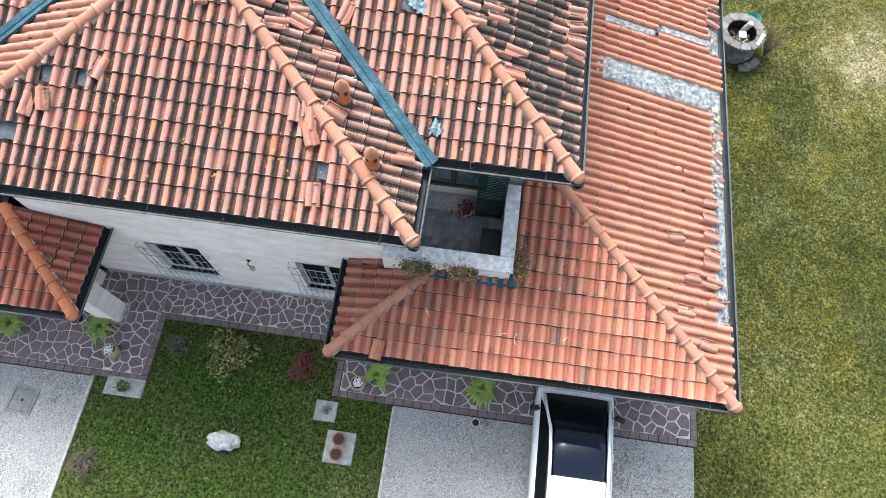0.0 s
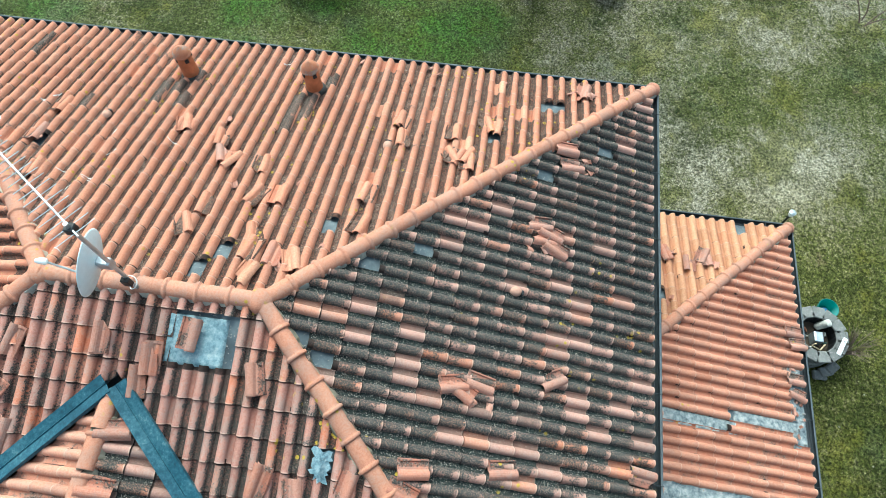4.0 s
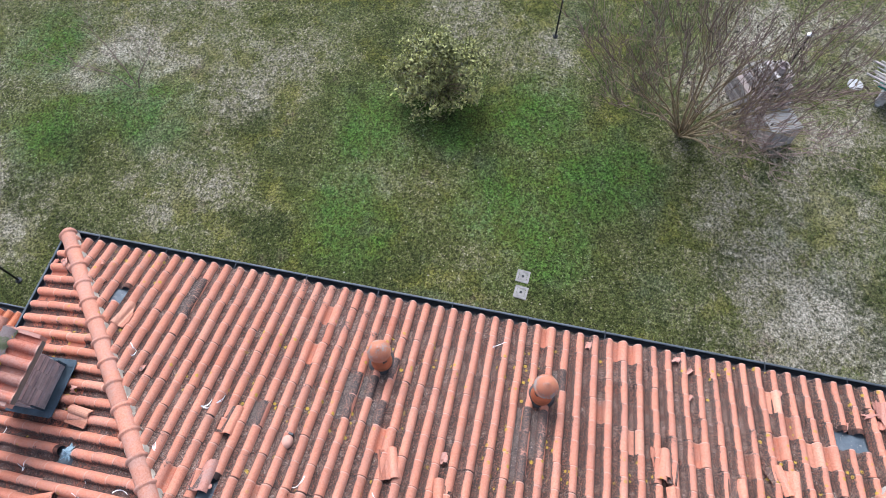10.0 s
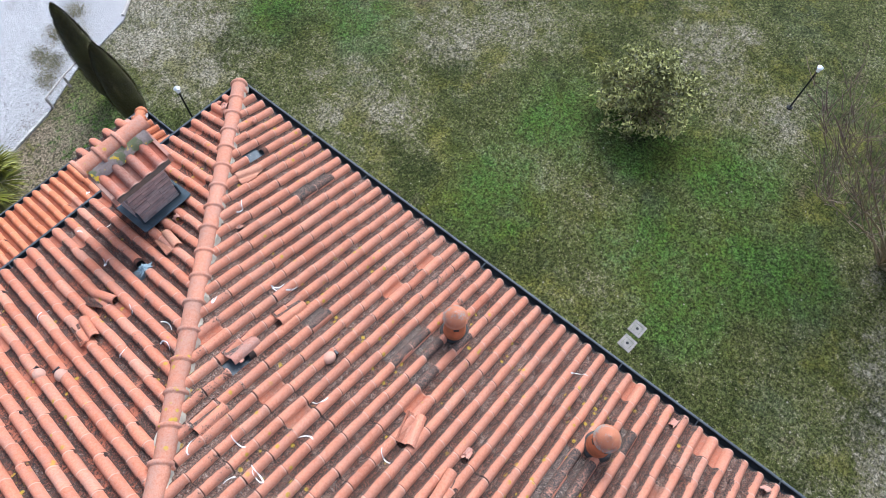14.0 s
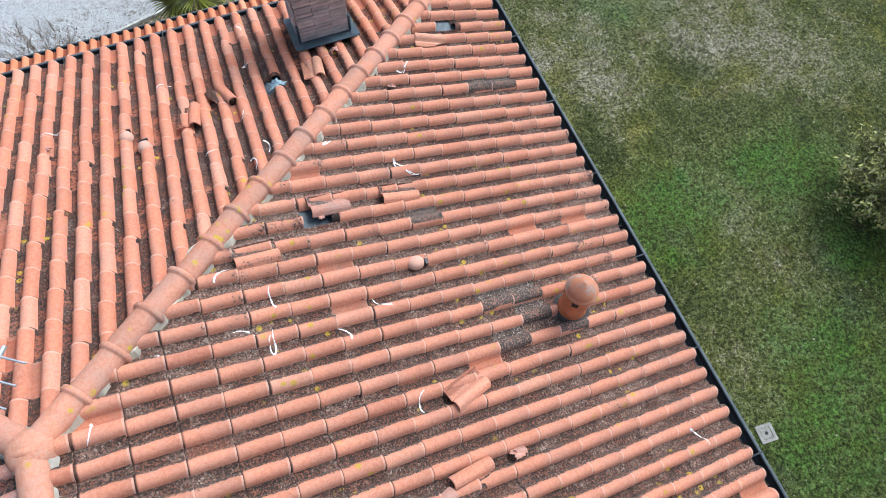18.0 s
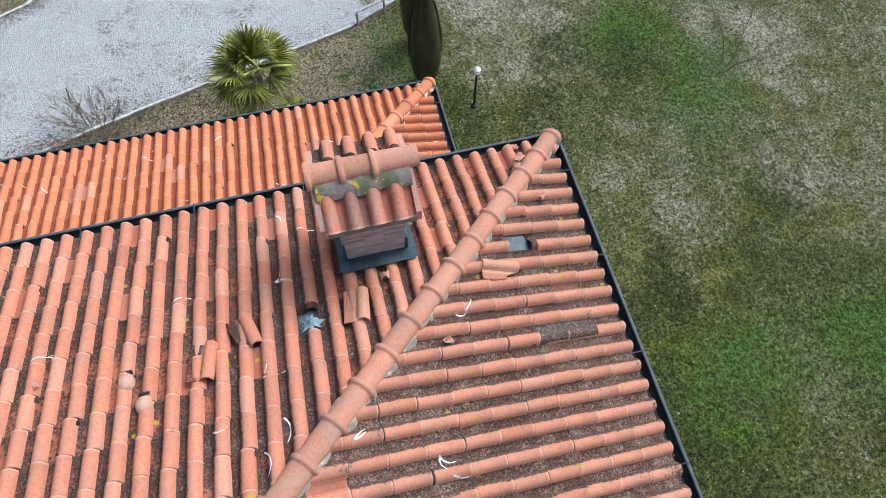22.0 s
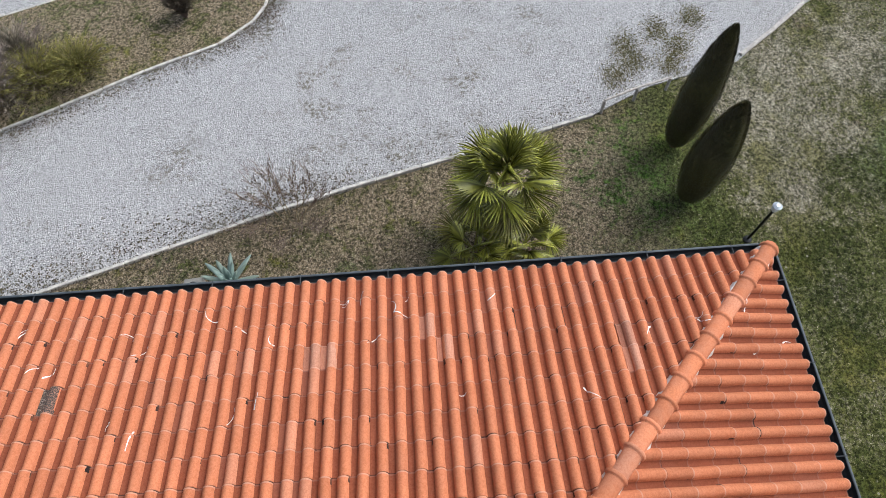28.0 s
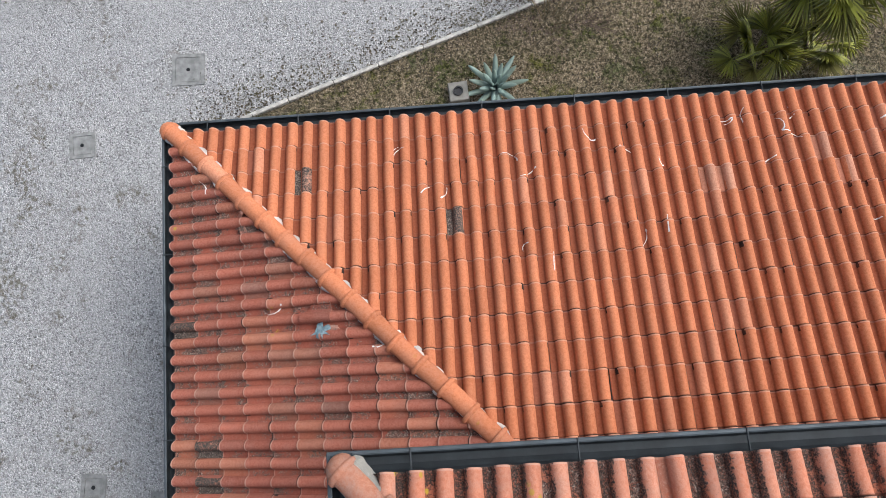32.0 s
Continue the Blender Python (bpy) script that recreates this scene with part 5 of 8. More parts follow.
def mark(kind, name, places):
    root, level, tilt, style, e, up, c, o, b0, TW, shift = ALL_SLOPES[name]
    for k, (x, y) in enumerate(places):
        if kind == "loose":
            low = name.startswith(("low", "porch"))
            look_of = "fresh" if "east" in style or style == "south" else random.choice([style, style, style, "fresh", "pale" if style in ("north", "low_east", "west") else "fresh"])
            count = 1 if low or style in ("north", "west") else random.choice([1, 1, 2, 2])
            z = radians(random.choice([0, 0, 0, 180]) + random.gauss(0, 5 if low else 13))
            for j in range(count):
                ob = new("loose_tile", loose_mesh(look_of if j == count - 1 else "fresh"))
                shove = tilt @ Vector((random.gauss(0, 0.006), random.gauss(0, 0.012), 0))
                ob.matrix_basis = Matrix.Translation(Vector((x, y, level(x, y) + 0.094 + 0.026 * j)) + shove) @ tilt @ Matrix.Rotation(z + random.gauss(0, 0.05), 4, "Z") @ Matrix.Rotation(random.gauss(0, 0.03), 4, "Y") @ Matrix.Rotation(random.uniform(-0.02, 0.05), 4, "X")
                tagged(ob, "clay roof tile lying in a small stack on the roof" if count > 1 else "clay roof tile lying loose on the roof", "roof tile", "loose roof tiles")
        elif kind == "shards":
            heap = thing("broken_tile_heap", "slid and broken red clay tiles lying on the roof", "tile debris", (x, y, level(x, y)), group="heaps of broken tiles")
            for j in range(random.randint(1, 2)):
                ob = new("slid_tile", loose_mesh("fresh"))
                ob.parent = heap
                dx, dy = random.uniform(-0.10, 0.10), random.uniform(-0.10, 0.10)
                ob.matrix_basis = Matrix.Translation((dx, dy, level(x + dx, y + dy) - level(x, y) + 0.09 + 0.02 * j)) @ tilt @ Matrix.Rotation(random.gauss(0, 0.25), 4, "Z") @ Matrix.Rotation(random.gauss(0, 0.05), 4, "X")
            for j in range(random.randint(4, 6)):
                ob = new("shard", random.choice(SHARDS))
                ob.parent = heap
                r, w = random.uniform(0.06, 0.22), random.uniform(0, 6.28)
                dx, dy = r * math.cos(w), r * math.sin(w)
                ob.matrix_basis = Matrix.Translation((dx, dy, level(x + dx, y + dy) - level(x, y) + 0.055 + random.uniform(0.0, 0.03))) @ tilt @ Matrix.Rotation(random.gauss(0, 0.9), 4, "Z") @ Matrix.Rotation(random.gauss(0, 0.16), 4, "X") @ Matrix.Rotation(random.gauss(0, 0.12), 4, "Y")
        elif kind == "shard":
            ob = new("tile_shard", random.choice(SHARDS))
            ob.matrix_basis = Matrix.Translation((x, y, level(x, y) + 0.07)) @ tilt @ Matrix.Rotation(random.gauss(0, 0.6), 4, "Z") @ Matrix.Rotation(random.gauss(0, 0.12), 4, "X") @ Matrix.Diagonal((0.75, 0.75, 0.75, 1))
            tagged(ob, "small broken piece of red clay tile on the roof", "tile debris", "tile shards on the roof")
        elif kind == "patch":
            v, f, m = [(x, y, surface(name, x, y) + 0.03)], [], 22
            reach = [random.choice([0.6, 0.8, 1.0, 1.25]) * (0.12 if style == "south" else 0.09) for i in range(m)]
            for s in (0.35, 0.7, 1.0):
                for i in range(m):
                    q = 2 * math.pi * i / m
                    px, py = x + reach[i] * s * math.cos(q), y + reach[i] * s * math.sin(q) * 1.15
                    v.append((px, py, max(surface(name, px, py), level(px, py) + 0.05) + 0.012 + random.uniform(0, 0.012)))
            f = [(0, 1 + i, 1 + (i + 1) % m) for i in range(m)] + [(1 + r * m + i, 1 + (r + 1) * m + i, 1 + (r + 1) * m + (i + 1) % m, 1 + r * m + (i + 1) % m) for r in range(2) for i in range(m)]
            part("membrane_patch", (v, f), M_PATCH, root, "torn pale blue membrane")
        elif kind == "dropping":
            w0 = random.uniform(0, 6.28)
            pieces = []
            for j in range(random.choice([1, 1, 2])):
                w, L = w0 + j * random.choice([-1, 1]) * random.uniform(0.5, 1.1), random.uniform(0.10, 0.24)
                bend = random.uniform(-1.3, 1.3)
                v, f = [], []
                m = 12
                for i in range(m + 1):
                    s = i / m
                    q = w + bend * s
                    px, py = x + L * s * math.cos(q), y + L * s * math.sin(q)
                    hw = 0.0085 * (1 - 0.6 * s) * random.uniform(0.6, 1.3)
                    for sg in (-1, 1):
                        ax, ay = px - sg * hw * math.sin(q), py + sg * hw * math.cos(q)
                        v.append((ax, ay, surface(name, ax, ay) + 0.006))
                f = [(2 * i, 2 * i + 2, 2 * i + 3, 2 * i + 1) for i in range(m)]
                pieces.append((v, f))
            tagged(part("dropping_streak", join(*pieces), M_DROP), "white streak of bird dropping on roof tiles", "dropping", "droppings on the roof")
        elif kind == "vent":
            v, f = lathe([(0.070, 0.0), (0.066, 0.03), (0.054, 0.055), (0.032, 0.072), (0.0, 0.077)], 14, False)
            v = [(p[0], p[1] * 1.25, p[2]) for p in v]
            hood = thing("vent_tile", "clay vent tile with a rounded hood", "vent", (x, y, level(x, y) + 0.045), group="vent tiles")
            hood.matrix_world = Matrix.Translation((x, y, level(x, y) + 0.045)) @ tilt
            part("hood", (v, f), M_CAP, hood, smooth=True)
            part("opening", box(-0.045, 0.045, -0.105, -0.08, 0.01, 0.05), M_BLACK, hood, "dark slot")
        elif kind in ("dark", "paler"):
            a, b = (x - o[0]) * e[0] + (y - o[1]) * e[1], ((x - o[0]) * up[0] + (y - o[1]) * up[1]) / c
            a, b = (math.floor(a / TW - shift) + shift + 0.5) * TW, b0 + math.floor((b - b0) / TL) * TL + 0.2
            px, py = o[0] + e[0] * a + up[0] * b * c, o[1] + e[1] * a + up[1] * b * c
            ob = new("sooty_tile" if kind == "dark" else "pale_tile", SOLID["soot" if kind == "dark" else "pale"])
            ob.matrix_basis = Matrix.Translation((px, py, level(px, py) + 0.022)) @ tilt
            if kind == "dark":
                tagged(ob, "blackened clay tile among clean ones", "roof tile", "blackened tiles")
            else:
                tagged(ob, "paler replacement clay tile among older ones", "roof tile", "paler tiles")


mark("loose", "wing_roof_east", [(-4.96, 9.75), (-4.95, 9.14), (-4.14, 8.32), (-3.79, 8.31), (-3.85, 8.08), (-3.56, 7.68), (-3.32, 8.14), (-3.21, 7.82), (-2.78, 7.39), (-2.4, 6.4), (-1.28, 5.93)])
mark("loose", "roof_south_east", [(-4.74, 10.58), (-4.85, 10.31), (-4.34, 10.89), (-3.48, 10.5), (-3.25, 9.45), (-2.85, 9.34), (-2.28, 9.51), (-2.56, 8.22)])
mark("loose", "roof_south_west", [(-6.71, 10.28), (-6.52, 9.98), (-6.38, 9.53), (-6.62, 9.08), (-5.38, 10.73), (-6.42, 10.57)])
mark("loose", "roof_east", [(0.04, 11.21), (-1.23, 10.9), (-0.9, 10.98), (-0.31, 13.42), (-0.02, 13.1), (0.05, 14.85), (-1.54, 9.82), (-1.64, 9.56), (-1.23, 9.14), (-0.74, 8.99), (-0.22, 9.18), (-0.19, 8.84), (-0.06, 8.62), (-0.44, 8.43), (1.31, 10.22), (1.32, 9.37), (1.33, 9.04), (1.33, 8.73), (1.32, 8.41), (0.31, 8.02), (-0.52, 10.0), (0.32, 7.61)])
mark("loose", "wing_roof_south", [(-4.8, 7.93), (-6.22, 6.57), (-6.99, 5.98), (-7.22, 5.89), (-2.98, 6.32), (-2.8, 6.17), (-2.71, 5.94), (-2.53, 5.09)])
mark("loose", "roof_north", [(-9.82, 15.56), (-7.84, 14.45), (-7.82, 13.78), (-7.43, 13.05), (-5.83, 14.33), (-5.12, 14.11), (-4.97, 13.8), (-4.96, 12.38), (-2.64, 15.05), (-2.46, 14.59), (-1.75, 14.85), (-1.24, 15.11), (-1.74, 14.32), (-1.46, 14.2), (-4.85, 13.69), (-4.37, 13.63), (-4.22, 13.03), (-3.93, 13.09), (-2.74, 13.33), (-4.81, 12.76), (-4.0, 12.36), (-3.95, 12.11), (-3.66, 12.07), (-3.41, 12.02), (-3.91, 11.74), (-2.74, 12.75), (-2.55, 14.98), (-1.64, 14.28), (-1.41, 14.32), (-1.11, 15.1)])
mark("loose", "low_roof_north_east", [(3.01, 14.77)])
mark("loose", "roof_west", [(-9.49, 12.75), (-9.7, 13.1), (-9.72, 14.12)])
mark("loose", "low_roof_south_west", [(-12.7, 5.36)])
mark("loose", "low_roof_east", [(4.05, 6.6), (4.35, 5.82), (4.2, 5.08), (4.67, 4.49), (4.81, 7.59), (4.82, 7.22), (4.82, 6.84), (4.81, 6.43), (4.81, 6.18), (4.85, 5.76), (4.83, 5.38), (5.06, 13.73), (5.11, 13.49), (5.0, 12.79), (5.01, 12.52)])
mark("loose", "porch_roof_south", [(-1.53, 3.55)])
mark("shards", "roof_east", [(-1.15, 10.83), (-0.2, 13.25), (0.22, 14.68)])
mark("shards", "wing_roof_east", [(-4.13, 8.52)])
mark("shards", "roof_north", [(0.32, 16.3)])
mark("shards", "low_roof_north_east", [(2.59, 14.96), (3.38, 14.91)])
foam_sheet("membrane_patch", "roof_south_east", -4.66, -3.92, 10.55, 11.14, "torn pale blue membrane", M_PATCH, 0.012, 0.03, (0.2, 0.17), 0.02)
mark("patch", "roof_south_east", [(-2.6, 9.77), (-2.58, 9.65), (-1.46, 8.53), (-1.36, 8.44), (-0.84, 6.53)])
mark("dropping", "roof_north", [(-8.49, 13.92), (-8.25, 14.55), (-8.07, 14.62), (-7.25, 12.69), (-6.91, 13.09), (-6.71, 14.0), (-6.71, 12.87), (-6.52, 12.98), (-6.49, 13.58), (-6.71, 12.24), (-6.38, 11.71), (-5.74, 13.93), (-4.85, 16.17), (-9.45, 15.0)])
mark("dropping", "roof_west", [(-9.86, 11.44), (-11.08, 13.48), (-10.85, 13.67), (-9.21, 13.23), (-8.83, 12.83), (-8.56, 13.22), (-10.21, 12.42), (-10.24, 13.4), (-8.81, 13.39)])
mark("dropping", "low_roof_west", [(-14.49, 9.03), (-14.2, 9.53), (-14.67, 10.6), (-14.55, 11.0), (-14.71, 11.15), (-14.22, 10.84), (-14.62, 12.2), (-14.08, 14.16), (-13.38, 11.81), (-13.35, 13.16), (-13.22, 8.09), (-13.36, 9.41), (-14.16, 14.75), (-14.29, 8.0), (-14.57, 6.29), (-14.04, 6.61), (-13.96, 6.84), (-14.38, 7.79), (-14.61, 8.79), (-13.42, 9.17), (-13.34, 7.81), (-14.76, 10.43)])
mark("dropping", "low_roof_north_west", [(-13.8, 15.83), (-13.66, 15.36), (-14.2, 15.41)])
mark("dropping", "low_roof_south_west", [(-14.24, 3.97), (-12.83, 4.93), (-12.29, 6.0)])
mark("dropping", "wing_roof_south", [(-3.82, 6.61)])
mark("dropping", "porch_roof_south", [(-0.7, 4.44), (0.75, 4.16)])
mark("dropping", "low_roof_south_east", [(1.07, 4.21), (1.77, 5.14), (1.93, 4.17)])
mark("dropping", "wing_roof_east", [(-1.97, 6.48), (-2.43, 7.15)])
mark("dropping", "roof_south_east", [(-0.1, 6.92)])
mark("vent", "roof_north", [(-7.06, 14.34), (-2.68, 14.38)])
mark("vent", "roof_east", [(-0.56, 12.32)])
mark("vent", "roof_west", [(-9.46, 12.1), (-9.21, 12.27)])
mark("vent", "low_roof_east", [(4.09, 8.19)])
mark("dark", "low_roof_west", [(-14.31, 5.22), (-13.69, 7.04)])
mark("paler", "low_roof_west", [(-14.3, 11.42), (-13.92, 11.6), (-13.95, 10.26), (-14.07, 13.76), (-13.75, 13.77), (-14.08, 10.1)])
mark("paler", "roof_north", [(-1.75, 14.62), (-1.55, 14.5), (-1.1, 16.1), (-3.0, 15.2), (-0.6, 15.6)])
mark("shard", "roof_north", [(-5.21, 14.57), (-10.68, 16.29), (-11.2, 16.2), (-9.21, 14.88), (-3.29, 16.3), (-3.56, 16.5), (-2.35, 16.55), (-2.24, 16.01), (-1.03, 16.32), (-0.25, 16.04), (-3.71, 13.36), (-5.19, 14.54), (-7.72, 13.66), (-2.2, 16.4), (0.31, 16.1), (-4.6, 13.2), (-3.1, 12.3), (-3.55, 11.9)])
mark("shard", "roof_east", [(-1.8, 13.17), (-2.6, 11.2), (-0.4, 13.0), (0.45, 14.6), (-0.75, 10.7), (1.29, 11.03), (0.7, 8.7)])
mark("shard", "low_roof_north_east", [(2.46, 13.78), (2.58, 13.9), (3.31, 14.82), (2.54, 14.86)])
mark("shard", "low_roof_south_west", [(-13.94, 4.44), (-13.75, 4.44), (-12.5, 5.55)])
mark("shard", "roof_west", [(-11.44, 16.2), (-10.0, 14.45), (-9.64, 11.31)])
mark("patch", "roof_west", [(-9.64, 13.70)])
mark("patch", "low_roof_south_west", [(-12.49, 5.4)])
mark("dark", "low_roof_south_west", [(-11.19, 3.98), (-10.81, 4.0), (-12.54, 3.7)])
# Dark tiles south of the pots stand for soot and the pots' cast shadows.
mark("dark", "roof_north", [(-4.33, 15.2), (-4.33, 14.88), (-4.33, 14.6), (-6.45, 15.2), (-6.45, 14.9), (-3.93, 15.75), (-3.93, 16.0), (-4.13, 15.2), (-4.1, 14.9), (-6.25, 15.2), (-6.22, 14.9), (-6.05, 15.6), (-9.07, 16.19), (-9.2, 15.94), (-7.63, 14.67)])
foam_sheet("foam_board", "low_roof_east", 2.2, 3.8, 11.50, 11.82, "weathered pale foam board with mortar dabs")
foam_sheet("foam_board", "low_roof_east", 3.7, 5.2, 11.74, 12.04, "weathered pale foam board with mortar dabs")
foam_sheet("foam_board", "low_roof_east", 2.15, 5.2, 9.98, 10.66, "weathered pale foam board with mortar dabs", lump=0.045)
foam_sheet("foam_board", "low_roof_east", 4.85, 5.2, 4.9, 10.1, "weathered pale foam board at the eave")
foam_sheet("foam_board", "low_roof_east", 4.85, 5.2, 11.5, 13.1, "weathered pale foam board at the eave")
def rubble(name, label, count, x0, x1, y0, y1, mat, size, lift=0.05):
    """Crumbs of foam, mortar and clay strewn over the bare eave."""
    root, level, tilt = ALL_SLOPES["low_roof_east"][:3]
    rng = random.Random(int(y0 * 10) + count)
    for k in range(count):
        bm = bmesh.new()
        bmesh.ops.create_icosphere(bm, subdivisions=1, radius=1.0)
        sx, sy, sz = (rng.uniform(*size) for q in range(3))
        for w in bm.verts:
            q = 1 + rng.uniform(-0.3, 0.3)
            w.co = Vector((w.co.x * sx * q, w.co.y * sy * q, w.co.z * sz * 0.5 * q))
        x, y = rng.uniform(x0, x1), rng.uniform(y0, y1)
        ob = part(name, bm, mat)
        ob.matrix_basis = Matrix.Translation((x, y, level(x, y) + lift)) @ tilt @ Matrix.Rotation(rng.uniform(0, 6.28), 4, "Z")
        tagged(ob, label, "rubble", "rubble at the eave")


M_YELLOWFOAM = plain("yellowed_foam", (0.48, 0.41, 0.24), 0.9, vary=0.35, bump=0.6, scale=20)
rubble("foam_lump", "yellowed lump of old foam at the eave", 26, 4.86, 5.14, 7.6, 10.1, M_YELLOWFOAM, (0.02, 0.06))
rubble("mortar_crumb", "grey crumb of mortar at the eave", 40, 4.86, 5.16, 4.9, 10.1, M_RUBBLE, (0.015, 0.04))
rubble("mortar_crumb", "grey crumb of mortar at the eave", 16, 4.86, 5.16, 11.5, 13.0, M_RUBBLE, (0.015, 0.04))
for k in range(46):
    x, y = random.uniform(4.86, 5.17), random.choice([random.uniform(8.2, 9.9), random.uniform(5.0, 10.0), random.uniform(11.5, 13.0)])
    ob = new("tile_crumb", random.choice(SHARDS))
    k = random.uniform(0.35, 0.8)
    ob.matrix_basis = Matrix.Translation((x, y, LZ + LS * (LX1 - x) + 0.055)) @ ALL_SLOPES["low_roof_east"][2] @ Matrix.Rotation(random.uniform(0, 6.28), 4, "Z") @ Matrix.Diagonal((k, k, 0.7, 1))
    tagged(ob, "small broken piece of red clay tile", "tile debris", "tile crumbs at the eave")

# ---- chimney pots ----
def weathered_clay():
    n = Nodes("weathered_clay_cap", 0.8)
    a, f = n.noise(9.0, 4.0, 0.6), n.noise(60.0, 4.0, 0.7)
    col = n.mix(f, (0.28, 0.10, 0.05), (0.42, 0.165, 0.085))
    col = n.mix(n.ramp(n.math("ADD", n.math("MULTIPLY", a, 0.6), n.math("MULTIPLY", f, 0.5)), 0.54, 0.66), col, (0.24, 0.21, 0.18))
    return n.done(n.mix(n.ramp(n.cells(14.0), 0.16, 0.08, 0.0, 0.8), col, (0.38, 0.27, 0.04)), f, 0.4, 0.005)


M_POTCAP = weathered_clay()
M_SOOTY = plain("sooty_mortar", (0.055, 0.05, 0.045), 0.95, vary=0.5, bump=0.5)


def chimney_pot(x, y, z, h=0.52, r=0.125, label="terracotta chimney pot with a domed cap", taper=0.8):
    pot = thing("chimney_pot", label, "chimney", (x, y, z), group="chimney pots")
    part("collar", lathe([(r * 1.5, -0.16), (r * 1.38, -0.02), (r * 1.2, 0.04), (r * 1.05, 0.07)], 22), M_SOOTY, pot, "sooty mortar collar", True)
    part("pipe", lathe([(r * 1.08, 0.02), (r, 0.12), (r * 0.95, h * 0.7), (r * 0.9, h)], 24), M_CLAYPIPE, pot, smooth=True)
    for k in range(4):
        w = math.pi / 4 + k * math.pi / 2
        ob = part("smoke_slot", bevelled(-0.032, 0.032, -0.012, 0.012, 0, 0.075, 0.006), M_BLACK, pot, "dark smoke opening")
        ob.matrix_basis = pose(r * 0.95 * math.cos(w), r * 0.95 * math.sin(w), h - 0.12, 0, 0, math.degrees(w) + 90)
    part("cap", lathe([(r * 0.80, h - 0.01), (r * 1.05, h - 0.022), (r * 1.13, h - 0.012), (r * 1.13, h + 0.008), (r * 1.00, h + 0.014), (r * 0.98, h + 0.034), (r * 0.82, h + 0.070), (r * 0.56, h + 0.104), (r * 0.27, h + 0.134), (r * 0.10, h + 0.152), (0.0, h + 0.160)], 24, False), M_POTCAP, pot, "weathered cap with grey lichen", True)
    return pot


zn = lambda y: UZ + US * (UY1 - y)
chimney_pot(-4.14, 15.60, zn(15.60) + 0.05, 0.50, 0.135)
chimney_pot(-6.25, 15.62, zn(15.62) + 0.05, 0.50, 0.135)
zw = lambda x: UZ + US * (WX1 - x)
chimney_pot(-2.31, 6.66, zw(-2.31) + 0.02, 0.40, 0.10, "small terracotta chimney pot with a lichen-spotted cap")
chimney_pot(-1.69, 5.67, zw(-1.69) + 0.02, 0.40, 0.10, "small terracotta chimney pot with a lichen-spotted cap")

# ---- flue house on the west slope ----
M_LEAD = plain("dark_blue_lead", (0.045, 0.065, 0.08), 0.55, 0.3, 0.4, 7.0)


def lichen_bed_material():
    n = Nodes("lichen_mortar", 0.95)
    a, f, g = n.noise(7.0, 3.0, 0.6), n.noise(45.0, 4.0, 0.7), n.noise(9.0, 3.0, 0.6, seed=5.0)
    col = n.mix(f, (0.12, 0.085, 0.075), (0.30, 0.25, 0.22))
    col = n.mix(n.ramp(a, 0.50, 0.58), col, n.mix(f, (0.07, 0.09, 0.04), (0.17, 0.17, 0.09)))
    return n.done(n.mix(n.ramp(g, 0.57, 0.62), col, (0.50, 0.33, 0.02)), f, 0.6, 0.01)


M_LICHENBED = lichen_bed_material()
FX, FY = -10.50, 14.42
flue = thing("flue_house", "brick flue with a small tiled gable roof and lead flashing", "chimney", (FX, FY, UZ + W_RISE * (FX - UX0)))
course = mesh_of("brick", *box(-0.094, 0.094, -0.055, 0.055, -0.021, 0.021), M_FLUEBRICK)
part("core", box(-0.34, 0.20, -0.26, 0.26, -0.3, 1.02), M_MORTAR, flue, "grey mortar core")
for row in range(24):
    z = -0.16 + row * 0.049
    for k in range(3):
        for side in (-1, 1):
            ob = new("brick", course)
            ob.parent = flue
            ob.matrix_basis = pose((0.185 if side > 0 else -0.33) + random.uniform(-0.006, 0.006), -0.19 + k * 0.19 + random.uniform(-0.004, 0.004), z, 0, 0, 90)
            ob = new("brick", course)
            ob.parent = flue
            ob.matrix_basis = pose(-0.22 + k * 0.155, side * 0.25 + random.uniform(-0.006, 0.006), z)
fa = math.degrees(-math.atan(W_RISE))
part("apron", bevelled(0.19, 0.42, -0.36, 0.36, -0.006, 0.006, 0.003), M_LEAD, flue, "dark blue-grey lead apron").matrix_basis = pose(0, 0, 0.12, 0, fa, 0)
for side in (-1, 1):
    part("side_flashing", bevelled(-0.42, 0.40, side * 0.33 - 0.05, side * 0.33 + 0.05, -0.006, 0.006, 0.003), M_LEAD, flue, "dark blue-grey lead flashing").matrix_basis = pose(0, 0, 0.125, 0, fa, 0)
    part("upstand", bevelled(0.19, 0.25, side * 0.30 - 0.012, side * 0.30 + 0.012, 0.10, 0.42, 0.004), M_LEAD, flue)
    part("corbel", bevelled(0.19, 0.37, side * 0.25 - 0.06, side * 0.25 + 0.06, 0.93, 1.03, 0.012), M_CONCRETE, flue, "grey mortar block under the eave")
part("base_strip", bevelled(0.242, 0.258, -0.29, 0.29, 0.02, 0.20, 0.004), M_LEAD, flue)
RISE_F = 0.60                                      # rise per run of the little roof
slant = math.atan(RISE_F)
small = mesh_of("tile", *tile_shape(0.192)[:2], M_TILE["west"], True, tile_shape(0.192)[2])
grimy = mesh_of("tile", *tile_shape(0.192)[:2], tile_material("clay_tile_grimy", RED, 0.06, 0.25, 0.40, 0.0, side=0.08, vary=0.08), True, tile_shape(0.192)[2])
roof_z = lambda x: 1.33 - RISE_F * abs(x)
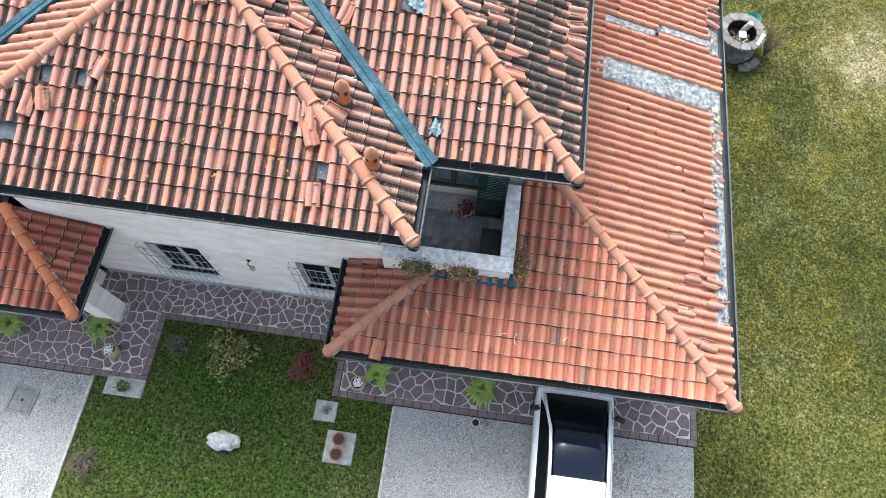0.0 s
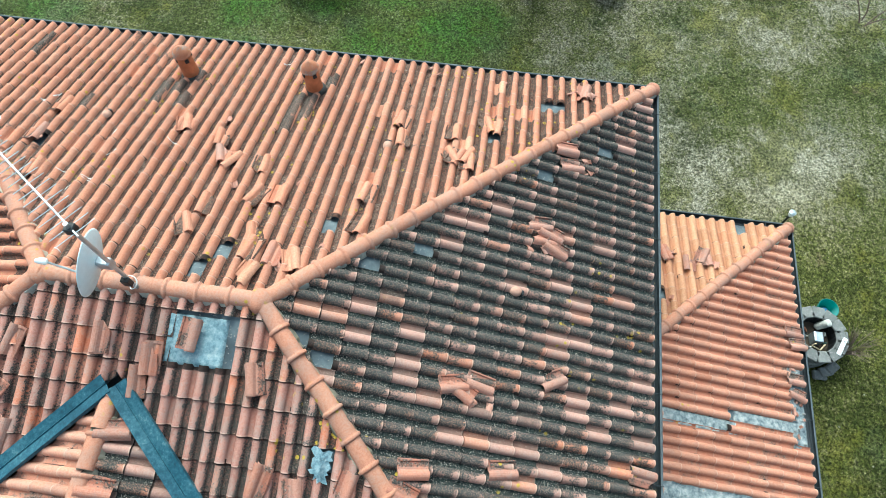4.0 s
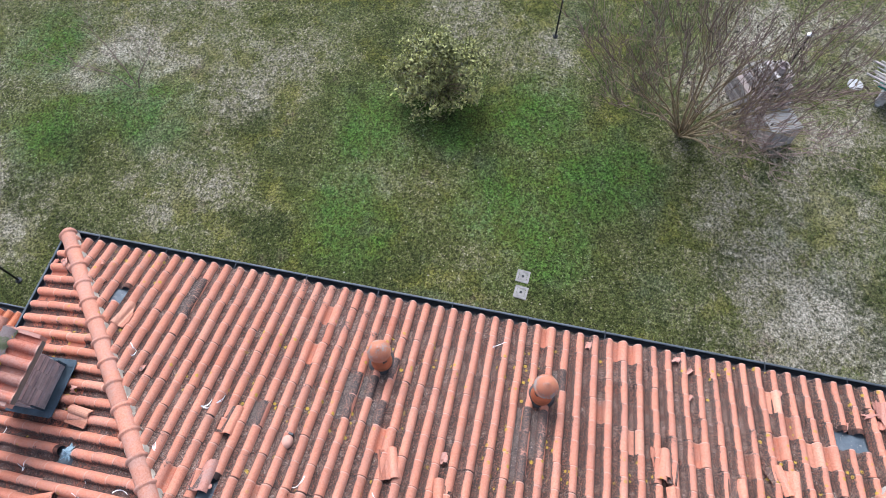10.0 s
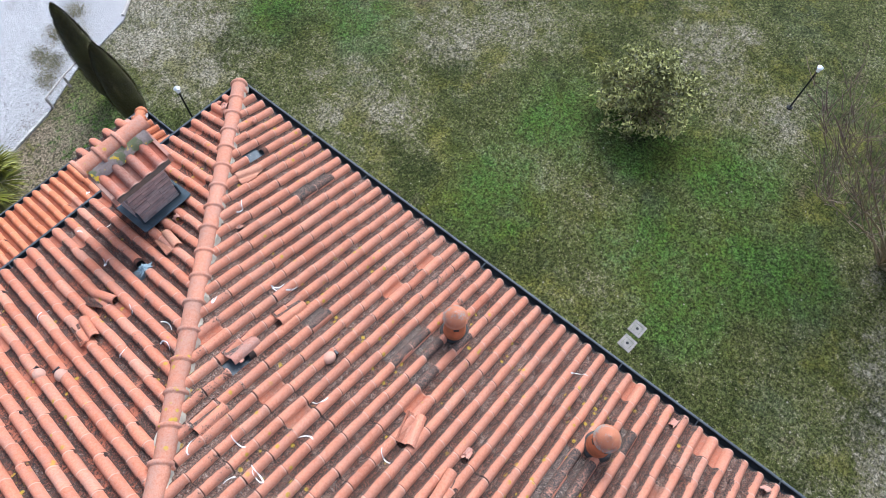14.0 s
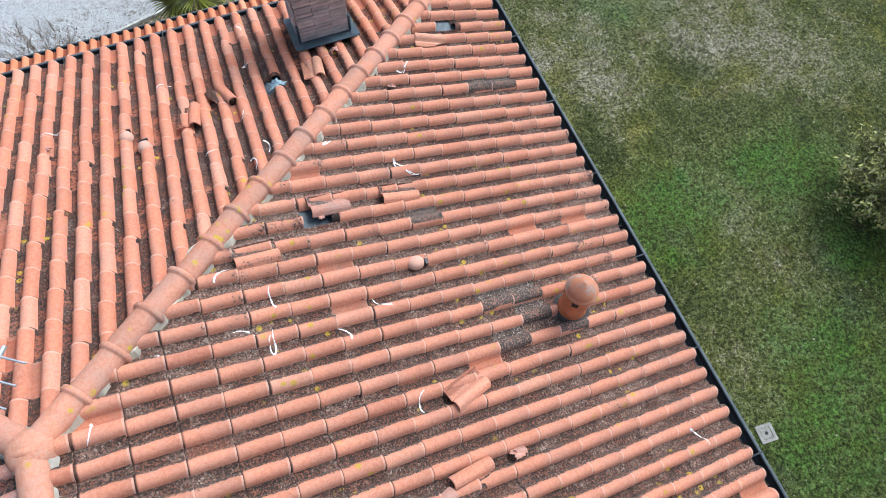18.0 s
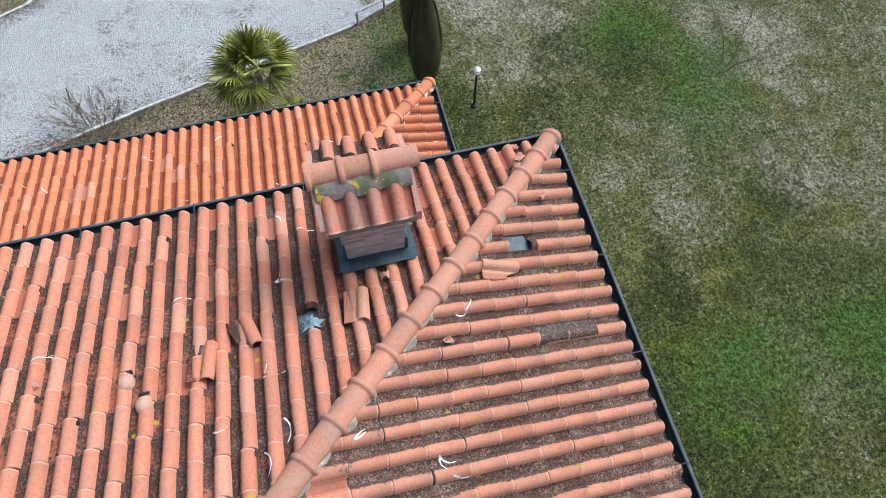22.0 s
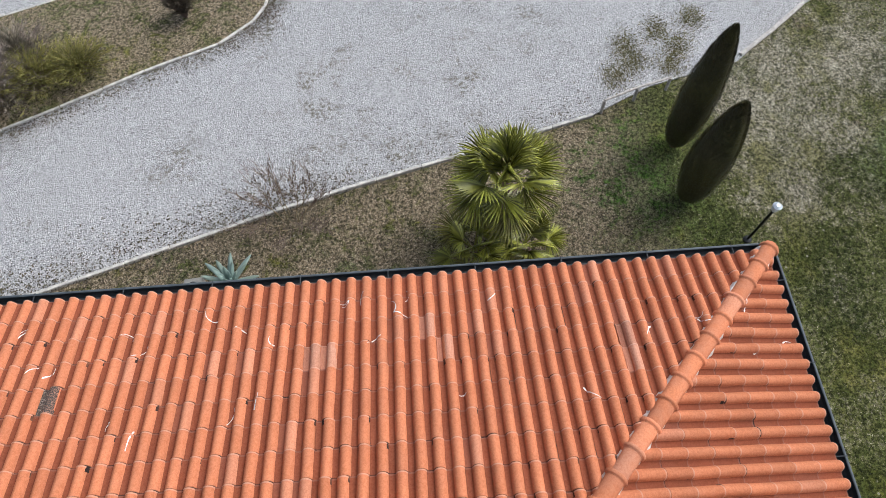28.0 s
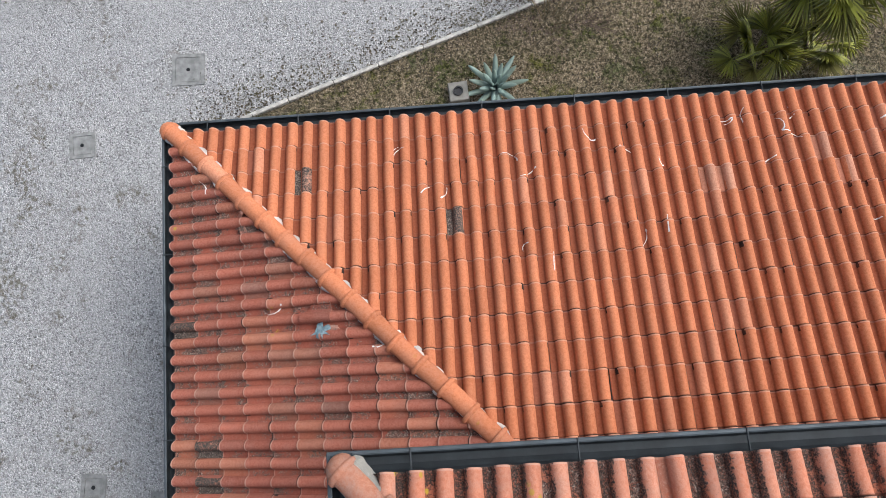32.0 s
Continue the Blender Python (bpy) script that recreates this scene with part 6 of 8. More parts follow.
part("gable_bed", prism([(-0.40, -0.38), (0.0, -0.38), (0.0, 0.38), (-0.40, 0.38)], lambda x, y: roof_z(x) - 0.10, lambda x, y: roof_z(x) - 0.02), M_MORTAR, flue)
part("gable_bed", prism([(0.0, -0.38), (0.40, -0.38), (0.40, 0.38), (0.0, 0.38)], lambda x, y: roof_z(x) - 0.10, lambda x, y: roof_z(x) - 0.02), M_MORTAR, flue)
for k in range(4):
    ob = new("tile", grimy)
    ob.parent = flue
    ob.matrix_basis = Matrix.Translation((0.41, -0.39 + k * 0.192, roof_z(0.41))) @ Matrix.Rotation(math.pi / 2, 4, "Z") @ Matrix.Rotation(slant, 4, "X")
    ob = new("tile", small)
    ob.parent = flue
    ob.matrix_basis = Matrix.Translation((-0.45, 0.39 - k * 0.192, roof_z(0.45))) @ Matrix.Rotation(-math.pi / 2, 4, "Z") @ Matrix.Rotation(slant, 4, "X")
v, f = [], []
for k in range(31):
    y = -0.40 + 0.80 * k / 30
    for x, h in ((0.06, 0.10), (0.10, 0.118), (0.17 + 0.03 * noise.noise(Vector((y * 9, 1, 0))), 0.105), (0.20 + 0.04 * noise.noise(Vector((y * 9, 4, 0))), 0.05)):
        v.append((x, y, roof_z(x) + h + 0.012 * noise.noise(Vector((x * 30, y * 30, 0)))))
f = [(k * 4 + i, (k + 1) * 4 + i, (k + 1) * 4 + i + 1, k * 4 + i + 1) for k in range(30) for i in range(3)]
part("lichen_bed", (v, [q[::-1] for q in f]), M_LICHENBED, flue, "mortar fillet with grey, green and yellow lichen", True)
for k in range(3):
    ob = new("ridge_cap", CAP)
    ob.parent = flue
    ob.matrix_basis = Matrix.Translation((0.0, -0.46 + k * 0.275, 1.375))
for side in (-1, 1):
    for x0, x1 in ((0.0, 0.40), (-0.44, 0.0)):
        part("verge_tile", prism([(x0, side * 0.405 - 0.022), (x1, side * 0.405 - 0.022), (x1, side * 0.405 + 0.022), (x0, side * 0.405 + 0.022)], lambda x, y: roof_z(x) - 0.09, lambda x, y: roof_z(x) + 0.05), grimy.materials[0], flue)

# ---- aerial and dish ----
aerial = thing("aerial_mast", "galvanised mast on the ridge with a television aerial", "aerial", (-5.05, 11.32, 7.66))
part("mast", tube([(0, 0, 0), (0, 0, 1.78)], 0.024, 10), M_STEEL, aerial)
part("mast_clamp", bevelled(-0.05, 0.05, -0.05, 0.05, 1.62, 1.72, 0.01), M_BLACK, aerial)
part("cable_coil", tube([(0.06 * math.cos(a / 3), 0.06 * math.sin(a / 3), 0.10 + a * 0.012) for a in range(26)], 0.007, 5), M_WHITE, aerial, "loose white cable")
part("junction_box", bevelled(-0.05, 0.05, -0.07, 0.0, 0.36, 0.50, 0.01), M_BLACK, aerial)
bd = Vector((-0.80, 0.56, 0.03)).normalized()
boom0, boom1 = Vector((0.12, -0.08, 1.70)), Vector((0, 0, 1.70)) + bd * 1.45
part("boom", tube([boom0, boom1], 0.011, 8), M_STEEL, aerial)
side_v = bd.cross(Vector((0, 0, 1))).normalized()
for k in range(16):
    p = boom0.lerp(boom1, (k + 0.5) / 16)
    L = 0.22 - 0.006 * k
    part("element", tube([p - side_v * L, p + side_v * L], 0.005, 5), M_STEEL, aerial)
dish = thing("satellite_dish", "pale blue-white satellite dish clamped to the mast", "satellite dish", (-5.05, 11.32, 7.66))
face = Vector((-0.97, -0.12, 0.20)).normalized()
turn = face.to_track_quat("Z", "Y").to_matrix().to_4x4()
ctr = Matrix.Translation((-0.20, -0.02, 0.86)) @ turn
dv, df = lathe([(0.0, -0.06), (0.12, -0.052), (0.24, -0.028), (0.36, 0.01), (0.375, 0.018), (0.36, 0.02), (0.24, -0.018), (0.12, -0.042), (0.0, -0.05)], 32, False)
ob = part("reflector", (dv, df), M_DISH, dish, smooth=True)
ob.matrix_basis = ctr
part("arm", tube([ctr @ Vector((0, -0.34, 0)), ctr @ Vector((0, -0.30, 0.25)), ctr @ Vector((0, -0.08, 0.50))], 0.014, 6), M_STEEL, dish)
ob = part("receiver_head", lathe([(0.03, 0), (0.04, 0.02), (0.035, 0.08), (0.02, 0.12)], 12), M_WHITE, dish, "white receiver head")
ob.matrix_basis = ctr @ Matrix.Translation((0, -0.08, 0.47))
part("mount", bevelled(-0.14, 0.02, -0.05, 0.05, 0.78, 0.92, 0.012), M_STEEL, dish)

# ---- balcony ----
random.seed(31)
BZ = 2.95
balcony = thing("balcony", "roof balcony with grey floor tiles and a white stone coping", "balcony", kind="structure")
part("slab", box(-1.66, 0.80, 5.16, 7.14, BZ - 0.2, BZ - 0.012), M_MORTAR, balcony)
M_FLOORTILE = stone_material("grey_floor_tile", [(0.0, (0.22, 0.22, 0.235)), (0.5, (0.29, 0.29, 0.305)), (1.0, (0.36, 0.36, 0.375))], 40, 0.55)
ft = mesh_of("floor_tile", *box(0.004, 0.156, 0.004, 0.236, -0.012, 0.0), M_FLOORTILE)
for i in range(12):
    for j in range(6):
        ob = new("floor_tile", ft)
        ob.parent = balcony
        ob.matrix_basis = pose(-1.32 + i * 0.16, 5.46 + j * 0.24 + (0.0 if i % 2 else -0.08), BZ)
part("threshold", bevelled(-1.30, 0.0, 6.72, 7.12, BZ, BZ + 0.05, 0.01), M_KERB, balcony, "beige stone threshold")
part("parapet", join(box(-1.66, 0.78, 5.18, 5.40, BZ - 0.2, 3.90), box(0.58, 0.78, 5.40, 6.95, BZ - 0.2, 3.90)), M_PLASTER, balcony)
M_COPING = stone_material("white_marble_coping", [(0.0, (0.60, 0.62, 0.61)), (1.0, (0.74, 0.75, 0.73))], 70, 0.7)
for x0, x1 in ((-1.66, -0.93), (-0.925, -0.21), (-0.205, 0.82)):
    part("coping", bevelled(x0, x1, 5.13, 5.45, 3.90, 3.95, 0.01), M_COPING, balcony)
part("coping", bevelled(0.54, 0.82, 5.455, 7.0, 3.90, 3.95, 0.01), M_COPING, balcony)
part("skirting_flashing", join(box(-1.0, 0.93, 5.02, 5.17, 3.42, 3.50), box(0.79, 0.95, 5.02, 7.0, 3.46, 3.56)), M_FLASH, balcony, "grey metal flashing round the parapet")
door = thing("balcony_window_1", "brown wooden balcony window with pale blue curtains", "window", kind="structure")
for x in (-1.24, -0.55, 0.12):
    part("stile", bevelled(x - 0.05, x + 0.05, 7.16, 7.24, 3.22, 5.4, 0.008), M_DARKWOOD, door)
for z in (3.24, 5.36):
    part("rail", bevelled(-1.19, 0.07, 7.165, 7.235, z - 0.05, z + 0.05, 0.008), M_DARKWOOD, door)
M_CURTAIN = plain("pale_blue_curtain", (0.28, 0.40, 0.45), 0.9, vary=0.2)
for x0, x1 in ((-1.19, -0.60), (-0.50, 0.07)):
    v = [(x0 + (x1 - x0) * k / 24, 7.30 + 0.018 * math.sin(k * 1.6), z) for z in (3.3, 5.3) for k in range(25)]
    part("curtain", (v, [(k, k + 1, 26 + k, 25 + k) for k in range(24)]), M_CURTAIN, door, "pale blue curtain", True)
    part("pane", box(x0, x1, 7.19, 7.20, 3.29, 5.31), M_GLASS, door)
for ob in [o for o in door.children if o.name.startswith("pane")]:
    g = Nodes("window_glass", 0.03)
    g.b.inputs["Transmission Weight"].default_value = 1.0
    ob.data.materials[0] = g.done((0.9, 0.95, 0.95))
shutter = thing("shutter", "dark green louvred shutter leaf standing open on the balcony", "shutter", (-0.03, 6.70, BZ + 0.005))
part("leaf_frame", join(box(0, 0.06, 0, 0.045, 0, 2.1), box(0.50, 0.56, 0, 0.045, 0, 2.1), box(0.06, 0.50, 0, 0.045, 0, 0.09), box(0.06, 0.50, 0, 0.045, 2.01, 2.1)), M_GREEN, shutter)
for k in range(30):
    ob = part("louvre", box(0.06, 0.50, -0.004, 0.004, -0.03, 0.03), M_GREEN, shutter)
    ob.matrix_basis = pose(0, 0.022, 0.13 + k * 0.063, 14, 0, 0)
unit = thing("air_unit", "black air conditioning unit in the balcony corner", "appliance", (0.34, 5.72, BZ + 0.001))
part("casing", bevelled(-0.18, 0.20, -0.22, 0.45, 0.04, 0.62, 0.02), M_BLACK, unit)
for dx in (-0.1, 0.12):
    part("foot", box(dx - 0.03, dx + 0.03, -0.2, 0.42, 0, 0.04), M_RUBBER, unit)


def leaf_cloud(count, place, size, seed, squash=1.0, up=0.3):
    """Many small bent leaves; place gives a random point."""
    rng = random.Random(seed)
    v, f = [], []
    for k in range(count):
        p = Vector(place(rng))
        n = Vector((rng.gauss(0, 1), rng.gauss(0, 1), abs(rng.gauss(0, 1)) + up)).normalized()
        a = n.orthogonal().normalized()
        a = Matrix.Rotation(rng.uniform(0, 6.28), 3, n) @ a
        b = n.cross(a)
        s = size * rng.uniform(0.6, 1.3)
        i = len(v)
        v += [tuple(p - a * s), tuple(p + b * s * 0.42 * squash + n * s * 0.1), tuple(p + a * s), tuple(p - b * s * 0.42 * squash + n * s * 0.1)]
        f += [(i, i + 1, i + 2), (i, i + 2, i + 3)]
    return v, f


def flower_box(x, y, z, turn, label, mat):
    root = thing("flower_box", label, "planter", (x, y, z), turn, "planters on the parapet")
    part("trough", bevelled(-0.28, 0.28, -0.09, 0.09, -0.16, 0.0, 0.015), M_TERRA, root)
    part("soil", box(-0.26, 0.26, -0.075, 0.075, -0.02, 0.004), M_SOIL, root)
    part("bracket", tube([(-0.2, 0.11, 0.02), (-0.2, 0.0, -0.17), (0.2, 0.0, -0.17), (0.2, 0.11, 0.02)], 0.008, 5), M_IRON, root)
    part("foliage", leaf_cloud(330, lambda r: (r.gauss(0, 0.16), r.gauss(-0.03, 0.07), abs(r.gauss(0.06, 0.06))), 0.032, int(x * 50)), M_FERN if mat is None else M_LEAF, root)
    heads = part("flower_head", leaf_cloud(420, lambda r: (r.gauss(0, 0.17), r.gauss(-0.03, 0.08), abs(r.gauss(0.10, 0.05))), 0.022, int(x * 70) + 5, 1.6), mat or M_LEAF, root, "dry pinkish flower heads")
    tagged(heads, "dry pinkish flower heads", kind="stuff")


flower_box(-0.98, 5.03, 3.86, 0, "balcony flower box with green leaves and dry flowers", M_GREYLEAF)
flower_box(-0.10, 5.03, 3.86, 0, "balcony flower box full of dry pink flowers", M_PINKFLOWER)
flower_box(0.93, 5.35, 3.86, 90, "balcony flower box full of dry pink flowers", M_PINKFLOWER)


def potted(name, label, x, y, z, r, h, pot_mat, plant_mat, plants=160, spread=0.22, leaf=0.06, tall=0.25, group="potted plants"):
    root = thing(name, label, "potted plant", (x, y, z), group=group)
    part("pot", lathe([(r * 0.7, 0), (r * 0.95, h * 0.4), (r, h * 0.85), (r * 1.08, h), (r * 0.92, h), (r * 0.85, h * 0.9)], 20, False), pot_mat, root, smooth=True)
    part("soil", lathe([(0.0, h * 0.9), (r * 0.9, h * 0.9)], 16, False), M_SOIL, root)
    if plants:
        part("foliage", leaf_cloud(plants, lambda g: (g.gauss(0, spread), g.gauss(0, spread), h + abs(g.gauss(0, tall))), leaf, int(abs(x * 31 + y * 7))), plant_mat, root)
    return root


potted("flower_pot", "white pot with magenta flowers on the balcony", -0.20, 6.72, BZ + 0.001, 0.12, 0.20, M_WHITE, M_REDLEAF, 170, 0.09, 0.05, 0.12)

# ---- barred windows of the front wing ----


def barred_window(x0, x1, z0, z1, k):
    root = thing("window_%d" % k, "window with a bulging grey iron grille over a white sill", "window", kind="structure")
    y = PY
    part("window_sill", bevelled(x0 - 0.1, x1 + 0.1, y - 0.10, y + 0.1, z0 - 0.07, z0, 0.01), M_WHITE, root)
    fr = plain("white_window_frame", (0.5, 0.55, 0.58), 0.5)
    for a, b in ((x0, x0 + 0.06), ((x0 + x1) / 2 - 0.05, (x0 + x1) / 2 + 0.05), (x1 - 0.06, x1)):
        part("window_frame", box(a, b, y + 0.12, y + 0.18, z0, z1), fr, root)
    for a, b in ((x0 + 0.06, (x0 + x1) / 2 - 0.05), ((x0 + x1) / 2 + 0.05, x1 - 0.06)):
        part("pane", box(a, b, y + 0.14, y + 0.15, z0, z1), M_GLASS, root)
    part("lintel", box(x0, x1, y + 0.0, y + 0.3, z1 - 0.002, z1 + 0.05), M_BRICK, root)
    grille = part("grille", tube([(x0 - 0.12, y - 0.02, z1 + 0.05), (x0 - 0.12, y - 0.14, z1 + 0.05), (x1 + 0.12, y - 0.14, z1 + 0.05), (x1 + 0.12, y - 0.02, z1 + 0.05)], 0.009, 6), M_GREYIRON, root, "grey wrought iron grille")
    n = 11
    for i in range(n):
        x = x0 - 0.10 + (x1 - x0 + 0.20) * i / (n - 1)
        pts = [(x, y - 0.14, z1 + 0.05), (x, y - 0.15, z0 + 0.5), (x, y - 0.20, z0 + 0.22)]
        pts += [(x, y - 0.27 + 0.09 * math.cos(a), z0 + 0.05 + 0.12 * math.sin(a)) for a in (0.8, 0.2, -0.5, -1.3, -2.2, -3.0, -3.7)]
        part("bar", tube(pts, 0.008, 5), M_GREYIRON, grille)
    for z in (z1 - 0.35, z0 + 0.45):
        part("crossbar", tube([(x0 - 0.12, y, z), (x0 - 0.12, y - 0.145, z), (x1 + 0.12, y - 0.145, z), (x1 + 0.12, y, z)], 0.008, 5), M_GREYIRON, grille)


for k, (a, b) in enumerate(WIN):
    barred_window(a, b, WZ0, WZ1, k + 1)
wl = thing("wall_lamp", "small dark wall lamp with an amber shade", "lamp", (-4.75, PY, 2.1))
part("back_plate", lathe([(0.045, 0), (0.045, 0.02)], 12), M_IRON, wl).matrix_basis = pose(0, 0, 0, 90, 0, 0)
part("arm", tube([(0, -0.02, 0), (0.03, -0.12, 0.06), (0.10, -0.16, 0.02)], 0.012, 6), M_IRON, wl)
part("shade", lathe([(0.05, -0.10), (0.06, -0.02), (0.03, 0.02)], 12), M_POT, wl).matrix_basis = pose(0.12, -0.16, 0.0)
part("plinth", box(-8.88, -1.68, PY - 0.02, PY - 0.001, 0.0, 0.16), M_KERB, bpy.data.objects["wall_wing_south"], "pale stone plinth")

pillar = thing("porch_pillar", "tapered pale brick pillar under the small porch", "pillar", (-8.36, 4.30, 0))
part("shaft", bevelled(-0.24, 0.24, -0.24, 0.24, 0.0, 2.80, 0.012), M_PLASTER, pillar)
part("base", bevelled(-0.28, 0.28, -0.28, 0.28, 0.0, 0.12, 0.015), M_KERB, pillar)
for px, py in ((LX0 + 0.9, LY0 + 0.9), (PX1 + 0.9, LY0 + 0.9), (LX1 - 0.9, LY0 + 0.9)):
    p2 = copy_thing(pillar, pose(px, py, 0))
    p2["label"] = "pale brick pillar under the porch roof"

# ---- things before the house ----
def pebble_pot(x, y):
    pot = thing("glazed_pot", "ochre glazed pot heaped with white pebbles", "pot", (x, y, 0.03), group="pots by the porch")
    part("pot_body", lathe([(0.10, 0.0), (0.155, 0.08), (0.175, 0.19), (0.165, 0.27), (0.150, 0.30), (0.158, 0.325), (0.140, 0.325), (0.132, 0.29)], 24, False), M_POT, pot, smooth=True)
    part("soil", lathe([(0.135, 0.288), (0.0, 0.29)], 16, False), M_SOIL, pot, "dark soil")
    rng = random.Random(int(abs(x) * 50))
    for k in range(34):
        w, r = rng.uniform(0, 6.28), 0.105 * math.sqrt(rng.random())
        bm = bmesh.new()
        bmesh.ops.create_icosphere(bm, subdivisions=1, radius=1.0)
        bmesh.ops.scale(bm, vec=(rng.uniform(0.024, 0.040), rng.uniform(0.018, 0.028), 0.018), verts=bm.verts[:])
        part("pebble", bm, M_WHITE, pot, smooth=True).matrix_basis = pose(r * math.cos(w), r * math.sin(w), 0.325 - r * 0.2 + rng.uniform(-0.008, 0.012), 0, 0, rng.uniform(0, 180))


pebble_pot(-8.02, 3.35)
pebble_pot(-2.18, 3.39)


def fern(x, y, z, label, fronds=38, L=0.50):
    root = thing("fern", label, "plant", (x, y, z), group="ferns by the porch")
    part("pot", lathe([(0.11, 0), (0.15, 0.2), (0.14, 0.2), (0.12, 0.16)], 16, False), M_TERRA, root)
    rng = random.Random(int(abs(x) * 100))
    for k in range(fronds):
        w, t = rng.uniform(0, 6.28), rng.uniform(0.3, 1.0)
        v, f = [], []
        for i in range(8):
            s = i / 7
            r, zz = L * s * t, 0.18 + 0.22 * math.sin(s * 2.2) - 0.12 * s * s
            hw = 0.045 * math.sin(math.pi * min(1, s * 0.9 + 0.1)) + 0.004
            for sg in (-1, 1):
                v.append((r * math.cos(w) - sg * hw * math.sin(w), r * math.sin(w) + sg * hw * math.cos(w), zz - 0.015 * abs(sg)))
        f = [(2 * i, 2 * i + 2, 2 * i + 3, 2 * i + 1) for i in range(7)]
        part("frond", (v, f), M_FERN, root)


fern(-8.45, 3.88, 0.03, "light green fern in a terracotta pot beside the pillar")
fern(-10.6, 3.70, 0.03, "light green fern in a terracotta pot")
fern(-1.76, 3.66, 0.03, "light green fern in a terracotta pot")
fern(0.68, 3.68, 0.03, "spreading light green fern in a terracotta pot", 44, 0.5)


def slab(x, y, w, d, label, holes=()):
    root = thing("concrete_slab", label, "slab", (x, y, 0))
    part("plate", bevelled(-w / 2, w / 2, -d / 2, d / 2, -0.03, 0.06, 0.012), M_CONCRETE, root)
    return root


slab(-2.82, 2.71, 0.50, 0.46, "square grey concrete slab with a small plant on the lawn")
potted("small_plant", "small green rosette on a concrete slab", -2.80, 2.72, 0.061, 0.05, 0.05, M_SOIL, M_AGAVE, 40, 0.05, 0.05, 0.04)
slab(-2.35, 1.96, 0.66, 0.70, "grey concrete slab with two empty pots on the lawn")
for y in (2.12, 1.80):
    potted("terracotta_pot", "empty brown terracotta pot full of soil", -2.37, y, 0.061, 0.14, 0.17, M_TERRA, M_LEAF, 0)
slab(-7.54, 2.61, 0.90, 0.42, "long grey concrete slab with a dark pot on the lawn")
potted("dark_pot", "dark teal pot with a low plant", -7.52, 2.60, 0.061, 0.13, 0.12, M_TEAL, M_LEAF, 50, 0.07, 0.05, 0.05)


M_COVER = plain("grey_cover_concrete", (0.21, 0.21, 0.20), 0.9, vary=0.35, bump=0.4)


def cover(name, x, y, w, label, z=0.0, ring=True, dark=M_COVER):
    root = thing(name, label, "manhole cover", (x, y, z), random.uniform(-6, 6), "manhole covers")
    part("frame", join(box(-w / 2, w / 2, -w / 2, -w / 2 + 0.06, -0.02, 0.03), box(-w / 2, w / 2, w / 2 - 0.06, w / 2, -0.02, 0.03), box(-w / 2, -w / 2 + 0.06, -w / 2 + 0.06, w / 2 - 0.06, -0.02, 0.03), box(w / 2 - 0.06, w / 2, -w / 2 + 0.06, w / 2 - 0.06, -0.02, 0.03)), dark, root)
    part("lid", bevelled(-w / 2 + 0.065, w / 2 - 0.065, -w / 2 + 0.065, w / 2 - 0.065, -0.02, 0.024, 0.006), dark, root)
    part("lifting_ring", lathe([(0.03, 0.024), (0.035, 0.03), (0.02, 0.032)], 10), M_IRON, root)


M_PALECONC = plain("pale_concrete", (0.19, 0.182, 0.16), 0.9, vary=0.3, bump=0.4)
cover("manhole_cover", -4.33, 19.77, 0.33, "pale square concrete cover in the grass", -0.01, dark=M_PALECONC)
cover("manhole_cover", -4.34, 20.21, 0.33, "pale square concrete cover in the grass", -0.01, dark=M_PALECONC)
cover("manhole_cover", -17.30, 2.42, 0.58, "square grey cover in the gravel", 0.012)
cover("manhole_cover", -16.04, 0.51, 0.46, "square grey concrete cover in the gravel", 0.012)
cover("manhole_cover", -9.75, 2.00, 0.62, "large mossy square cover in the gravel", 0.012)
cover("manhole_cover", -10.2, 0.75, 0.42, "square grey cover in the gravel", 0.012)
disc = thing("round_cover", "round pale concrete cover in the grass", "manhole cover", (4.34, 28.30, -0.02))
part("disc", lathe([(0.22, 0), (0.22, 0.04), (0.20, 0.05), (0.0, 0.05)], 24, False), M_CONCRETE, disc)
drain = thing("drain_grate", "round metal drain grate in the gravel", "drain", (0.62, 2.92, 0.02))
part("ring", lathe([(0.10, 0), (0.10, 0.02), (0.08, 0.02), (0.08, 0.0)], 20, False), M_STEEL, drain)
part("grate", lathe([(0.08, 0.012), (0.0, 0.014)], 20, False), M_IRON, drain)
rock = thing("garden_rock", "pale lumpy limestone rock on the lawn", "rock", (-4.93, 1.74, 0))
bm = bmesh.new()
bmesh.ops.create_icosphere(bm, subdivisions=4, radius=1.0)
for w in bm.verts:
    k = 1 + 0.30 * noise.noise(w.co * 2.2) + 0.13 * noise.noise(w.co * 6)
    w.co = Vector((w.co.x * 0.36 * k, w.co.y * 0.20 * k, w.co.z * 0.22 * k + 0.12))
part("stone", bm, plain("pale_limestone", (0.50, 0.49, 0.46), 0.9, vary=0.35, bump=0.7), rock, smooth=True)


